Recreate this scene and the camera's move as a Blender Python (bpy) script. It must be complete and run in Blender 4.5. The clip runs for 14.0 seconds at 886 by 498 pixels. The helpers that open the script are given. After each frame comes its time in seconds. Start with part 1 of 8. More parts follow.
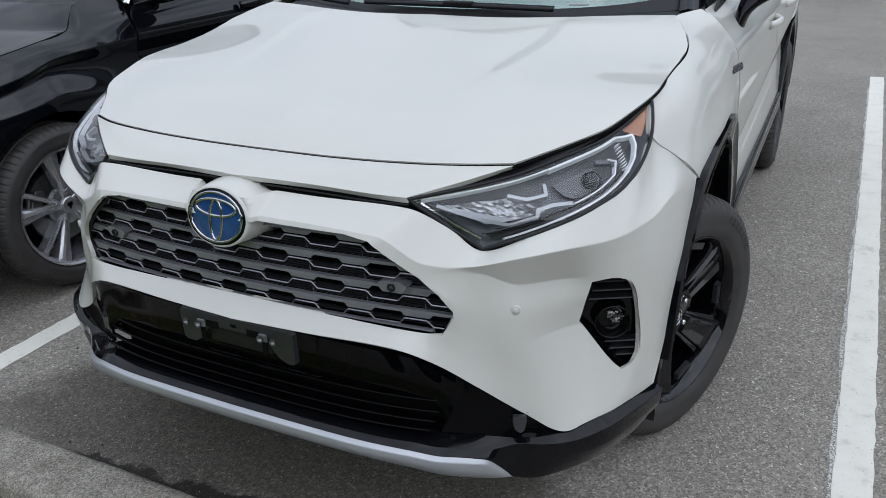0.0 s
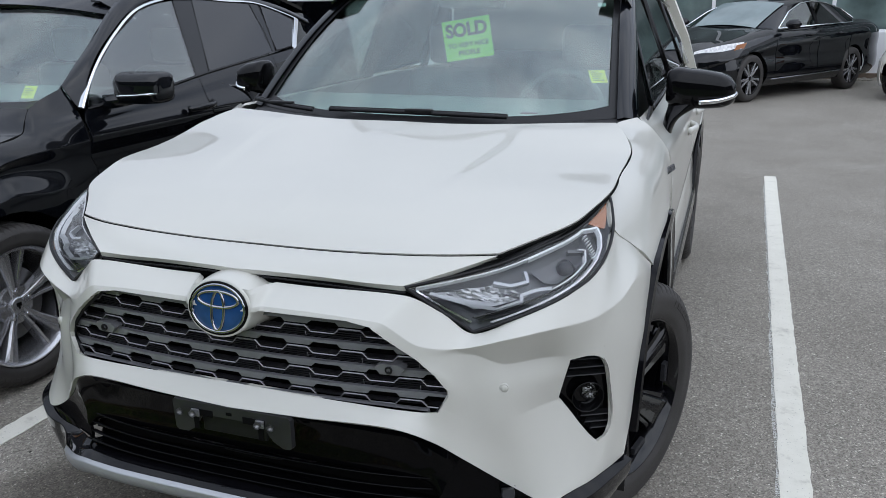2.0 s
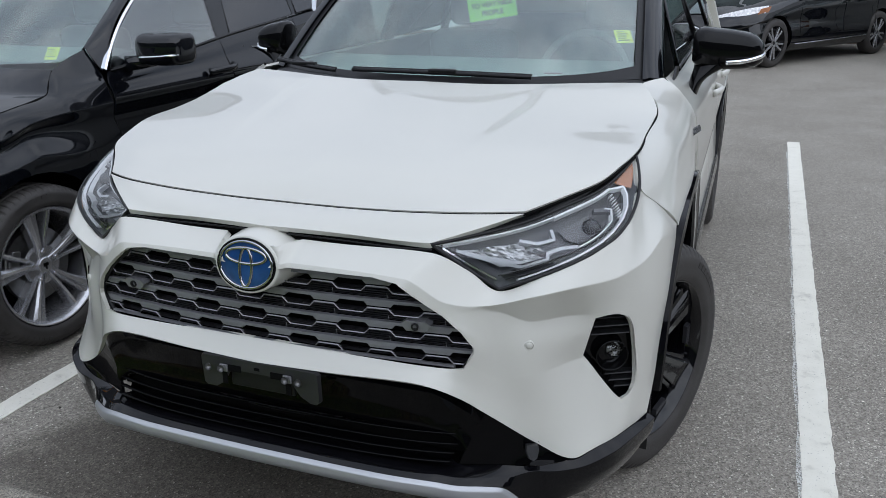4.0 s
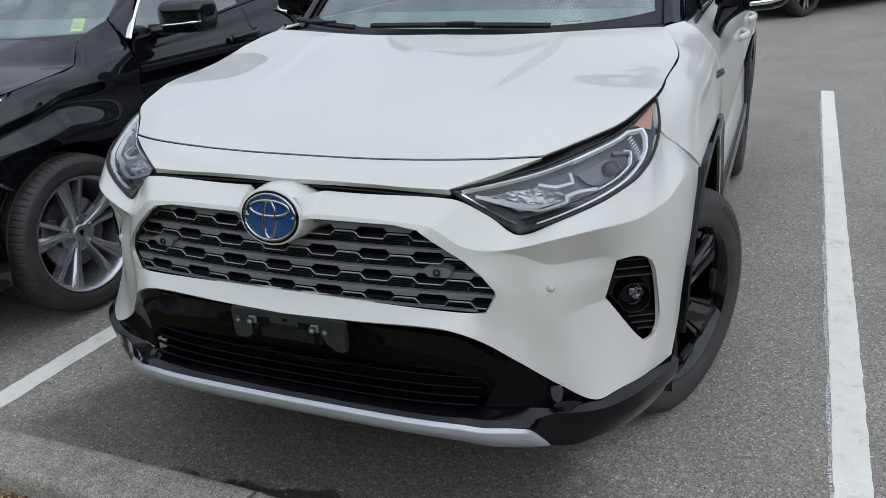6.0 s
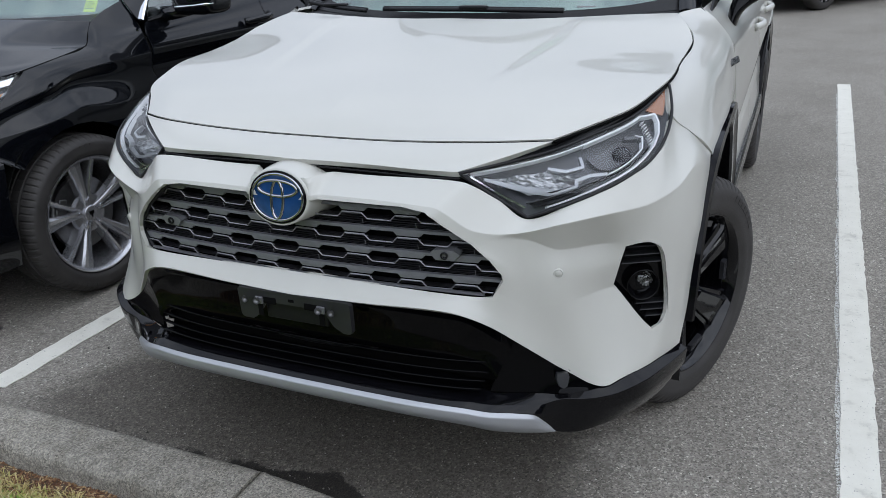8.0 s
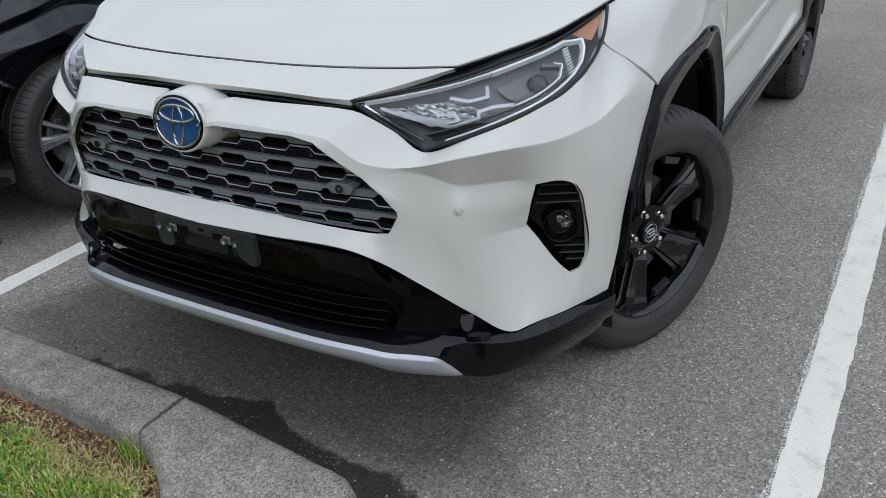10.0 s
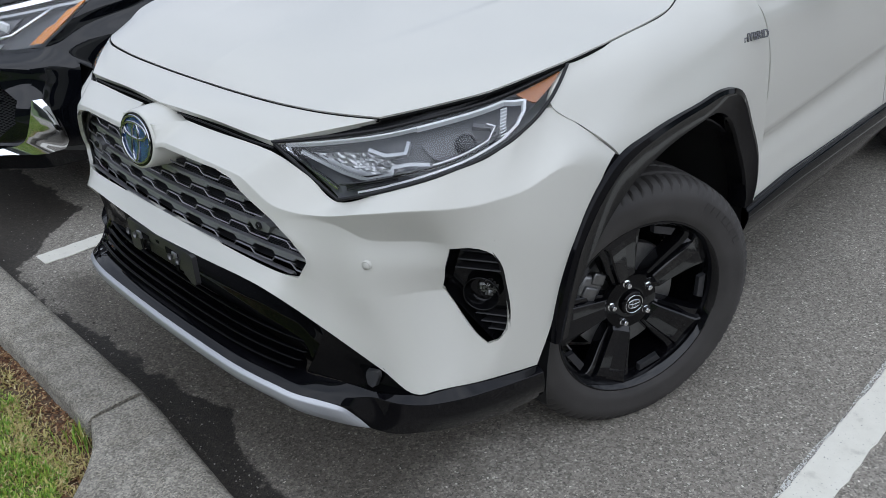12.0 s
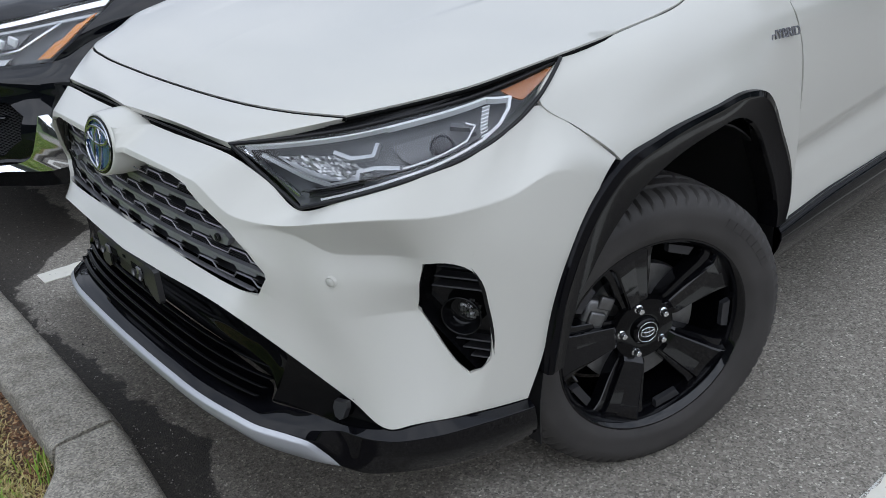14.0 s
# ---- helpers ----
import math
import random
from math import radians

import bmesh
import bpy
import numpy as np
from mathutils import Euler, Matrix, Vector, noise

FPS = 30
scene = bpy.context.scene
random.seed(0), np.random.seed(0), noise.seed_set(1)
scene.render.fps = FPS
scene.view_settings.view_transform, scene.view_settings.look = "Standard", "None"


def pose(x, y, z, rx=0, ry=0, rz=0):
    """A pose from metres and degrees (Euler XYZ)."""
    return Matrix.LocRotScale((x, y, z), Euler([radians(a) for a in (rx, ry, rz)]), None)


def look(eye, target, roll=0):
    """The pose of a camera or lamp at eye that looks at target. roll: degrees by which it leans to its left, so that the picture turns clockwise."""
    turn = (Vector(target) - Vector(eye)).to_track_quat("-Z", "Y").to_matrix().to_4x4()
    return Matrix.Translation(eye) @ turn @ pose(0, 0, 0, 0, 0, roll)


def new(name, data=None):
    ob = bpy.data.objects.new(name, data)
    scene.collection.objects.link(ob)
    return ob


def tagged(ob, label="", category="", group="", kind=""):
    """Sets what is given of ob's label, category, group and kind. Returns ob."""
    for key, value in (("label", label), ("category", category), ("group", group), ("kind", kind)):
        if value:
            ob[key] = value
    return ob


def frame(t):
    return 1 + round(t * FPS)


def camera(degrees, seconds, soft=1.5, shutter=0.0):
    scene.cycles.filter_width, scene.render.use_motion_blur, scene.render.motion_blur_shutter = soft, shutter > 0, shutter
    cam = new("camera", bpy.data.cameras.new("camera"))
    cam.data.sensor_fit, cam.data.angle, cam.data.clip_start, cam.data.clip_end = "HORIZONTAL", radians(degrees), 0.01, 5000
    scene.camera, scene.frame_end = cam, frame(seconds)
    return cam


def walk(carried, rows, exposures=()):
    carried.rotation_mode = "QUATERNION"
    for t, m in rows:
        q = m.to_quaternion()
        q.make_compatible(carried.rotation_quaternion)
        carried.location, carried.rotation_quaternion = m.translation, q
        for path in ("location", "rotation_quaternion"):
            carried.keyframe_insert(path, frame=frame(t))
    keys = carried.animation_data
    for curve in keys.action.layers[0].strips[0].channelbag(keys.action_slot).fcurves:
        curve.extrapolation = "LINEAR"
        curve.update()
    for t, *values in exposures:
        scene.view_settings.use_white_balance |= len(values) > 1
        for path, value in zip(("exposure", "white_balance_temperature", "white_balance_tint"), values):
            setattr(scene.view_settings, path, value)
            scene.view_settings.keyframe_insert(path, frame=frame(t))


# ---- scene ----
cam = camera(58.1, 14.0, soft=0.4)
PATH = [
    (0, (1.164, -1.094, 1.491), (0.343, 0.538, 0.677), -1.8),
    (0.5, (1.108, -1.208, 1.505), (0.384, 0.501, 0.759), -0.6),
    (1, (1.106, -1.273, 1.514), (0.433, 0.476, 0.814), -0.7),
    (1.5, (1.092, -1.291, 1.519), (0.449, 0.489, 0.872), -0.6),
    (2, (1.061, -1.302, 1.526), (0.416, 0.497, 0.938), -0.5),
    (2.2, (1.052, -1.304, 1.529), (0.404, 0.502, 0.964), -0.5),
    (4.3, (1.043, -1.324, 1.494), (0.363, 0.431, 0.816), -0.8),
    (4.5, (1.045, -1.327, 1.488), (0.36, 0.424, 0.806), -1.2),
    (5, (1.061, -1.34, 1.489), (0.349, 0.394, 0.792), -2.1),
    (5.5, (1.074, -1.339, 1.472), (0.347, 0.375, 0.741), -2.8),
    (6, (1.081, -1.343, 1.465), (0.338, 0.362, 0.728), -3.2),
    (6.5, (1.081, -1.335, 1.462), (0.332, 0.366, 0.721), -3.2),
    (7, (1.079, -1.345, 1.453), (0.327, 0.35, 0.705), -3.0),
    (7.5, (1.076, -1.359, 1.451), (0.321, 0.333, 0.697), -2.5),
    (7.7, (1.073, -1.354, 1.448), (0.316, 0.339, 0.698), -2.4),
    (9.8, (1.399, -1.105, 1.432), (0.481, 0.422, 0.522), -4.4),
    (10, (1.419, -1.061, 1.407), (0.487, 0.451, 0.489), -3.7),
    (10.5, (1.408, -0.85, 1.391), (0.46, 0.627, 0.433), -1.2),
    (11, (1.45, -0.715, 1.441), (0.45, 0.724, 0.478), -0.5),
    (11.5, (1.664, -0.65, 1.453), (0.512, 0.678, 0.5), -1.0),
    (12, (1.779, -0.629, 1.491), (0.525, 0.618, 0.559), -1.9),
    (12.5, (1.816, -0.625, 1.512), (0.47, 0.591, 0.668), -2.2),
    (13, (1.833, -0.588, 1.489), (0.459, 0.617, 0.675), -2.6),
    (13.5, (1.856, -0.551, 1.446), (0.478, 0.649, 0.633), -2.6),
    (14, (1.763, -0.42, 1.372), (0.401, 0.765, 0.513), -3.0),
]
walk(cam, [(t, look(eye, target, roll)) for t, eye, target, roll in PATH])

# ---- world, sun, exposure ----
world = bpy.data.worlds.new("sky")
scene.world = world
world.use_nodes = True
wn, wl = world.node_tree.nodes, world.node_tree.links
wn.clear()
SUN_EL, SUN_ROT = radians(24), radians(135)
sky = wn.new("ShaderNodeTexSky")
sky.sky_type, sky.sun_disc, sky.sun_elevation, sky.sun_rotation = "NISHITA", False, SUN_EL, SUN_ROT
wtc = wn.new("ShaderNodeTexCoord")
wmap = wn.new("ShaderNodeMapping")
wmap.inputs["Scale"].default_value = (1.0, 1.0, 2.2)
wnoise = wn.new("ShaderNodeTexNoise")
wnoise.inputs["Scale"].default_value, wnoise.inputs["Detail"].default_value = 2.3, 6.0
wnoise.inputs["Roughness"].default_value = 0.55
wramp = wn.new("ShaderNodeValToRGB")
wramp.color_ramp.elements[0].position, wramp.color_ramp.elements[1].position = 0.14, 0.42
cloud = wn.new("ShaderNodeValToRGB")
cloud.color_ramp.elements[0].color = (6.3, 7.1, 8.7, 1)
cloud.color_ramp.elements[1].color = (10.0, 10.7, 12.1, 1)
cloud.color_ramp.elements[0].position, cloud.color_ramp.elements[1].position = 0.38, 0.74
wnoise2 = wn.new("ShaderNodeTexNoise")
wnoise2.inputs["Scale"].default_value, wnoise2.inputs["Detail"].default_value = 4.0, 5.0
wmix = wn.new("ShaderNodeMix")
wmix.data_type = "RGBA"
wbg = wn.new("ShaderNodeBackground")
wbg.inputs["Strength"].default_value = 0.102
wout = wn.new("ShaderNodeOutputWorld")
wl.new(wtc.outputs["Generated"], wmap.inputs["Vector"])
wl.new(wmap.outputs["Vector"], wnoise.inputs["Vector"])
wl.new(wmap.outputs["Vector"], wnoise2.inputs["Vector"])
wl.new(wnoise.outputs["Fac"], wramp.inputs["Fac"])
wl.new(wnoise2.outputs["Fac"], cloud.inputs["Fac"])
wl.new(wramp.outputs["Color"], wmix.inputs[0])
wl.new(sky.outputs["Color"], wmix.inputs[6])
wl.new(cloud.outputs["Color"], wmix.inputs[7])
# an overcast sky is darker towards the horizon
wsep = wn.new("ShaderNodeSeparateXYZ")
wgrad = wn.new("ShaderNodeMapRange")
wgrad.inputs["From Min"].default_value, wgrad.inputs["From Max"].default_value = 0.0, 0.8
wgrad.inputs["To Min"].default_value, wgrad.inputs["To Max"].default_value = 0.78, 1.0
wmul = wn.new("ShaderNodeVectorMath")
wmul.operation = "SCALE"
wl.new(wtc.outputs["Generated"], wsep.inputs[0])
wl.new(wsep.outputs[2], wgrad.inputs["Value"])
wl.new(wmix.outputs[2], wmul.inputs[0])
# and brighter round the hidden sun
wdir = wn.new("ShaderNodeVectorMath")
wdir.operation = "DOT_PRODUCT"
wdir.inputs[1].default_value = (math.sin(SUN_ROT) * math.cos(SUN_EL), math.cos(SUN_ROT) * math.cos(SUN_EL), math.sin(SUN_EL))
wglow = wn.new("ShaderNodeMapRange")
wglow.interpolation_type = "SMOOTHSTEP"
wglow.inputs["From Min"].default_value, wglow.inputs["From Max"].default_value = -0.7, 1.0
wglow.inputs["To Min"].default_value, wglow.inputs["To Max"].default_value = 0.90, 1.75
wboth = wn.new("ShaderNodeMath")
wboth.operation = "MULTIPLY"
wl.new(wtc.outputs["Generated"], wdir.inputs[0])
wl.new(wdir.outputs["Value"], wglow.inputs["Value"])
wl.new(wgrad.outputs["Result"], wboth.inputs[0])
wl.new(wglow.outputs["Result"], wboth.inputs[1])
wl.new(wboth.outputs[0], wmul.inputs["Scale"])
wl.new(wmul.outputs[0], wbg.inputs["Color"])
wl.new(wbg.outputs["Background"], wout.inputs["Surface"])

sun = new("sun", bpy.data.lights.new("sun", "SUN"))
sun.data.energy, sun.data.angle, sun.data.color = 0.7, radians(120), (1.0, 0.98, 0.95)
sun.matrix_world = look((0, 0, 0), (-math.sin(SUN_ROT) * math.cos(SUN_EL), -math.cos(SUN_ROT) * math.cos(SUN_EL), -math.sin(SUN_EL)))
scene.view_settings.exposure = 0.04

# ---- materials ----
def material(name, color, rough=0.5, metal=0.0, coat=0.0, vary=0.0, vary_scale=6.0, bump=0.0, bump_scale=300.0, spec=0.5, rough_vary=0.0):
    """A Principled material with soft colour variation, roughness variation and fine relief in object space."""
    m = bpy.data.materials.new(name)
    m.use_nodes = True
    n, l = m.node_tree.nodes, m.node_tree.links
    b = n["Principled BSDF"]
    b.inputs["Base Color"].default_value = (*color, 1)
    b.inputs["Roughness"].default_value = rough
    b.inputs["Metallic"].default_value = metal
    b.inputs["Coat Weight"].default_value = coat
    b.inputs["Coat Roughness"].default_value = 0.03
    b.inputs["Specular IOR Level"].default_value = spec
    tc = n.new("ShaderNodeTexCoord")
    if vary or rough_vary:
        t = n.new("ShaderNodeTexNoise")
        t.inputs["Scale"].default_value, t.inputs["Detail"].default_value = vary_scale, 6.0
        l.new(tc.outputs["Object"], t.inputs["Vector"])
        if vary:
            r = n.new("ShaderNodeValToRGB")
            r.color_ramp.elements[0].position, r.color_ramp.elements[1].position = 0.3, 0.7
            r.color_ramp.elements[0].color = (*[c * (1 - vary) for c in color], 1)
            r.color_ramp.elements[1].color = (*[min(1, c * (1 + vary)) for c in color], 1)
            l.new(t.outputs["Fac"], r.inputs["Fac"])
            l.new(r.outputs["Color"], b.inputs["Base Color"])
        if rough_vary:
            mr = n.new("ShaderNodeMapRange")
            mr.inputs["To Min"].default_value, mr.inputs["To Max"].default_value = rough - rough_vary, rough + rough_vary
            l.new(t.outputs["Fac"], mr.inputs["Value"])
            l.new(mr.outputs["Result"], b.inputs["Roughness"])
    if bump:
        t2 = n.new("ShaderNodeTexNoise")
        t2.inputs["Scale"].default_value, t2.inputs["Detail"].default_value = bump_scale, 3.0
        l.new(tc.outputs["Object"], t2.inputs["Vector"])
        bp = n.new("ShaderNodeBump")
        bp.inputs["Strength"].default_value, bp.inputs["Distance"].default_value = bump, 0.002
        l.new(t2.outputs["Fac"], bp.inputs["Height"])
        l.new(bp.outputs["Normal"], b.inputs["Normal"])
    return m


def glass_material(name, tint, rough=0.0, f0=0.04):
    m = bpy.data.materials.new(name)
    m.use_nodes = True
    n, l = m.node_tree.nodes, m.node_tree.links
    n.clear()
    tr, gl, mx, fr, pw, mr, out = (n.new("ShaderNode" + k) for k in ("BsdfTransparent", "BsdfGlossy", "MixShader", "LayerWeight", "Math", "MapRange", "OutputMaterial"))
    tr.inputs["Color"].default_value = (*tint, 1)
    gl.inputs["Roughness"].default_value = rough
    fr.inputs["Blend"].default_value = 0.5
    pw.operation = "POWER"
    pw.inputs[1].default_value = 4.5
    mr.inputs["To Min"].default_value = f0
    l.new(fr.outputs["Facing"], pw.inputs[0])
    l.new(pw.outputs[0], mr.inputs["Value"])
    l.new(mr.outputs["Result"], mx.inputs["Fac"])
    l.new(tr.outputs["BSDF"], mx.inputs[1])
    l.new(gl.outputs["BSDF"], mx.inputs[2])
    l.new(mx.outputs["Shader"], out.inputs["Surface"])
    return m


WHITE = material("pearl_white_paint", (0.55, 0.542, 0.492), 0.36, coat=0.8, vary=0.012, vary_scale=2.0)
WHITE.node_tree.nodes["Principled BSDF"].inputs["Coat Roughness"].default_value = 0.03
BLACKPAINT = material("black_car_paint", (0.0030, 0.0035, 0.0050), 0.02, spec=0.5, vary=0.2, vary_scale=900)
GLOSSBLACK = material("gloss_black_plastic", (0.003, 0.003, 0.0035), 0.03, coat=0.0, spec=0.22, rough_vary=0.01, vary_scale=4)
FASCIABLACK = material("deep_gloss_black", (0.002, 0.002, 0.0025), 0.03, spec=0.12, rough_vary=0.01, vary_scale=4)
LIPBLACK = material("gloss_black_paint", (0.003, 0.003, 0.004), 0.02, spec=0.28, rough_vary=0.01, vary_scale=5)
WHEELBLACK = material("gloss_black_wheel", (0.003, 0.003, 0.004), 0.05, spec=0.45, rough_vary=0.02, vary_scale=12)
SATIN = material("satin_black_plastic", (0.010, 0.010, 0.011), 0.40, spec=0.3, vary=0.15, vary_scale=12, bump=0.15, bump_scale=900)
TRIM = material("arch_trim_black", (0.003, 0.003, 0.004), 0.06, spec=0.15, vary=0.1, rough_vary=0.03, vary_scale=8)
DARK = material("dark_recess", (0.003, 0.003, 0.003), 0.9, spec=0.1)
GREYBAR = material("grey_grille_plastic", (0.19, 0.191, 0.203), 0.30, vary=0.06, vary_scale=30, metal=0.2)
SILVER = material("silver_paint", (0.42, 0.43, 0.45), 0.36, metal=0.55, vary=0.04, vary_scale=5)
CHROME = material("chrome", (0.82, 0.83, 0.85), 0.07, metal=1.0, rough_vary=0.03, vary_scale=20)
BRUSHED = material("bright_reflector", (0.75, 0.76, 0.78), 0.16, metal=1.0, bump=0.5, bump_scale=160)
RUBBER = material("tyre_rubber", (0.040, 0.0370, 0.0350), 0.64, spec=0.4, vary=0.25, vary_scale=10, bump=0.25, bump_scale=500, rough_vary=0.1)
STEEL = material("brake_steel", (0.20, 0.20, 0.20), 0.4, metal=0.9, vary=0.2, vary_scale=30)
AMBERBRIGHT = material("bright_amber_reflector", (0.66, 0.23, 0.03), 0.2, coat=0.5, vary=0.15, vary_scale=60)
AMBER = material("amber_reflector", (0.33, 0.115, 0.035), 0.2, coat=0.5, vary=0.15, vary_scale=200, bump=0.6, bump_scale=250)
BLUE = material("blue_emblem", (0.01, 0.05, 0.16), 0.12, coat=1.0, vary=0.3, vary_scale=20)
GLASS = glass_material("clear_lens", (0.96, 0.97, 0.97), f0=0.042)
WINDOW = glass_material("window_glass", (0.82, 0.95, 0.91), f0=0.17)
DARKWINDOW = glass_material("tinted_glass", (0.66, 0.70, 0.69), f0=0.10)
PRIVACY = glass_material("privacy_glass", (0.16, 0.15, 0.16), f0=0.12)
NEARWINDOW = glass_material("reflecting_side_glass", (0.74, 0.80, 0.78), f0=0.19)
LATTICE = material("grille_lattice_plastic", (0.022, 0.022, 0.025), 0.30, vary=0.1, vary_scale=30)
BADGECHROME = material("badge_chrome", (0.42, 0.43, 0.45), 0.10, metal=1.0, rough_vary=0.03, vary_scale=20)
BADGE = material("dark_chrome", (0.20, 0.20, 0.215), 0.22, metal=0.8, vary=0.1, vary_scale=40)
WHITETAG = material("white_tag", (0.7, 0.72, 0.70), 0.5, vary=0.04)
GREYEDGE = material("bright_grille_edge", (0.24, 0.24, 0.255), 0.3, metal=0.5, vary=0.05, vary_scale=30)
FACET = material("faceted_reflector", (0.46, 0.46, 0.47), 0.34, metal=1.0, rough_vary=0.05, vary_scale=40)
BRACKET = material("bracket_plastic", (0.022, 0.022, 0.024), 0.38, vary=0.15, vary_scale=20, bump=0.1, bump_scale=600)
LIMESIGN = material("lime_card", (0.33, 0.82, 0.10), 0.5, vary=0.04)
YELLOW = material("yellow_sticker", (0.92, 0.86, 0.06), 0.5, vary=0.05)
INK = material("black_ink", (0.02, 0.03, 0.02), 0.6)
CABIN = material("cabin_trim", (0.20, 0.21, 0.205), 0.7, vary=0.2, vary_scale=8)
LIGHTGUIDE = material("light_guide", (0.74, 0.75, 0.77), 0.25, coat=0.5, vary=0.06, vary_scale=60)
LAMPBODY = material("lamp_body", (0.078, 0.080, 0.087), 0.35, vary=0.2, vary_scale=12)
SMOKE = material("smoke_grey_plastic", (0.10, 0.10, 0.107), 0.25, vary=0.08, vary_scale=10)
PROJECTOR = material("projector_glass", (0.02, 0.02, 0.025), 0.06, spec=0.5)
POCKET = material("dark_grey_facet", (0.03, 0.03, 0.033), 0.2, vary=0.1)

# ---- building tools ----
def hermite(knots, vals, t, calm=False):
    """Cubic interpolation of vals (first axis) at knots, sampled at t; calm: with no overshoot."""
    knots, vals, t = np.asarray(knots, float), np.asarray(vals, float), np.asarray(t, float)
    if len(knots) == 2:
        a = ((t - knots[0]) / (knots[1] - knots[0])).reshape(-1, *[1] * (vals.ndim - 1))
        return vals[0] * (1 - a) + vals[1] * a
    h = np.diff(knots)
    hs = h.reshape(-1, *[1] * (vals.ndim - 1))
    d = np.diff(vals, axis=0) / hs
    m = np.empty_like(vals)
    m[1:-1] = (d[:-1] * hs[1:] + d[1:] * hs[:-1]) / (hs[1:] + hs[:-1])
    if calm:
        lim = 2 * np.minimum(np.abs(d[:-1]), np.abs(d[1:]))
        m[1:-1] = np.where(d[:-1] * d[1:] > 0, np.clip(m[1:-1], -lim, lim), 0.25 * m[1:-1])
    m[0], m[-1] = 1.5 * d[0] - 0.5 * m[1], 1.5 * d[-1] - 0.5 * m[-2]
    i = np.clip(np.searchsorted(knots, t, side="right") - 1, 0, len(h) - 1)
    s = ((t - knots[i]) / h[i]).reshape(-1, *[1] * (vals.ndim - 1))
    hh = hs[i]
    return (2 * s**3 - 3 * s**2 + 1) * vals[i] + (s**3 - 2 * s**2 + s) * hh * m[i] + (3 * s**2 - 2 * s**3) * vals[i + 1] + (s**3 - s**2) * hh * m[i + 1]


def curve(pts, n):
    """n points evenly along a smooth curve through pts."""
    p = np.asarray(pts, float)
    k = np.r_[0, np.cumsum(np.linalg.norm(np.diff(p, axis=0), axis=1) + 1e-9)]
    q = hermite(k, p, np.linspace(0, k[-1], 8 * n))
    a = np.r_[0, np.cumsum(np.linalg.norm(np.diff(q, axis=0), axis=1))]
    w = np.linspace(0, a[-1], n)
    return np.stack([np.interp(w, a, q[:, j]) for j in range(q.shape[1])], 1)


def loft(net, ns, nr):
    """A smooth grid (ns x nr) through a net of stations, each a row of control points."""
    net = np.asarray(net, float)
    ks = np.r_[0, np.cumsum(np.linalg.norm(np.diff(net, axis=0), axis=2).mean(1) + 1e-6)]
    kr = np.r_[0, np.cumsum(np.linalg.norm(np.diff(net, axis=1), axis=2).mean(0) + 1e-6)]
    a = hermite(ks, net, np.linspace(0, ks[-1], ns))
    return hermite(kr, a.transpose(1, 0, 2), np.linspace(0, kr[-1], nr)).transpose(1, 0, 2)


def creased(net, ns, nr, rows):
    """A loft with creases along some rows; each fades in and out between the stations given for it."""
    net = np.asarray(net, float)
    ks = np.r_[0, np.cumsum(np.linalg.norm(np.diff(net, axis=0), axis=2).mean(1) + 1e-6)]
    kr = np.r_[0, np.cumsum(np.linalg.norm(np.diff(net, axis=1), axis=2).mean(0) + 1e-6)]
    s = np.linspace(0, ks[-1], ns)
    a = hermite(ks, net, s, True).transpose(1, 0, 2)
    st = np.interp(s, ks, np.arange(len(ks)))
    h = np.diff(kr)[:, None, None]
    d = np.diff(a, axis=0) / h
    m0 = np.empty_like(a)
    m0[1:-1] = (d[:-1] * h[1:] + d[1:] * h[:-1]) / (h[1:] + h[:-1])
    m0[0], m0[-1] = d[0], d[-1]
    lo, hi = m0.copy(), m0.copy()
    for r, f in rows.items():
        w = np.interp(st, *f)[:, None]
        lo[r] = m0[r] * (1 - w) + d[r - 1] * w
        hi[r] = m0[r] * (1 - w) + d[r] * w
    out = []
    for i in range(len(kr) - 1):
        n = max(3, round(nr * (kr[i + 1] - kr[i]) / kr[-1]))
        chord = np.linalg.norm(a[i + 1] - a[i], axis=1, keepdims=True)
        t0, t1 = h[i] * hi[i], h[i] * lo[i + 1]
        t0 = t0 * np.minimum(1, 1.3 * chord / (np.linalg.norm(t0, axis=1, keepdims=True) + 1e-9))
        t1 = t1 * np.minimum(1, 1.3 * chord / (np.linalg.norm(t1, axis=1, keepdims=True) + 1e-9))
        for t in np.arange(n) / n:
            out.append((2 * t**3 - 3 * t**2 + 1) * a[i] + (t**3 - 2 * t**2 + t) * t0 + (3 * t**2 - 2 * t**3) * a[i + 1] + (t**3 - t**2) * t1)
    out.append(a[-1])
    return np.array(out).transpose(1, 0, 2)


def coons(c0, c1, d0, d1, nu, nv, bulge=None):
    """A patch between the curves c0, c1 (along u) and d0, d1 (along v, from c0 to c1)."""
    c0, c1, d0, d1 = curve(c0, nu), curve(c1, nu), curve(d0, nv), curve(d1, nv)
    u, v = np.linspace(0, 1, nu)[:, None, None], np.linspace(0, 1, nv)[None, :, None]
    p = (1 - v) * c0[:, None] + v * c1[:, None] + (1 - u) * d0[None] + u * d1[None]
    p = p - ((1 - u) * (1 - v) * c0[0] + u * (1 - v) * c0[-1] + (1 - u) * v * c1[0] + u * v * c1[-1])
    if bulge is not None:
        p = p + bulge(u, v)
    return p


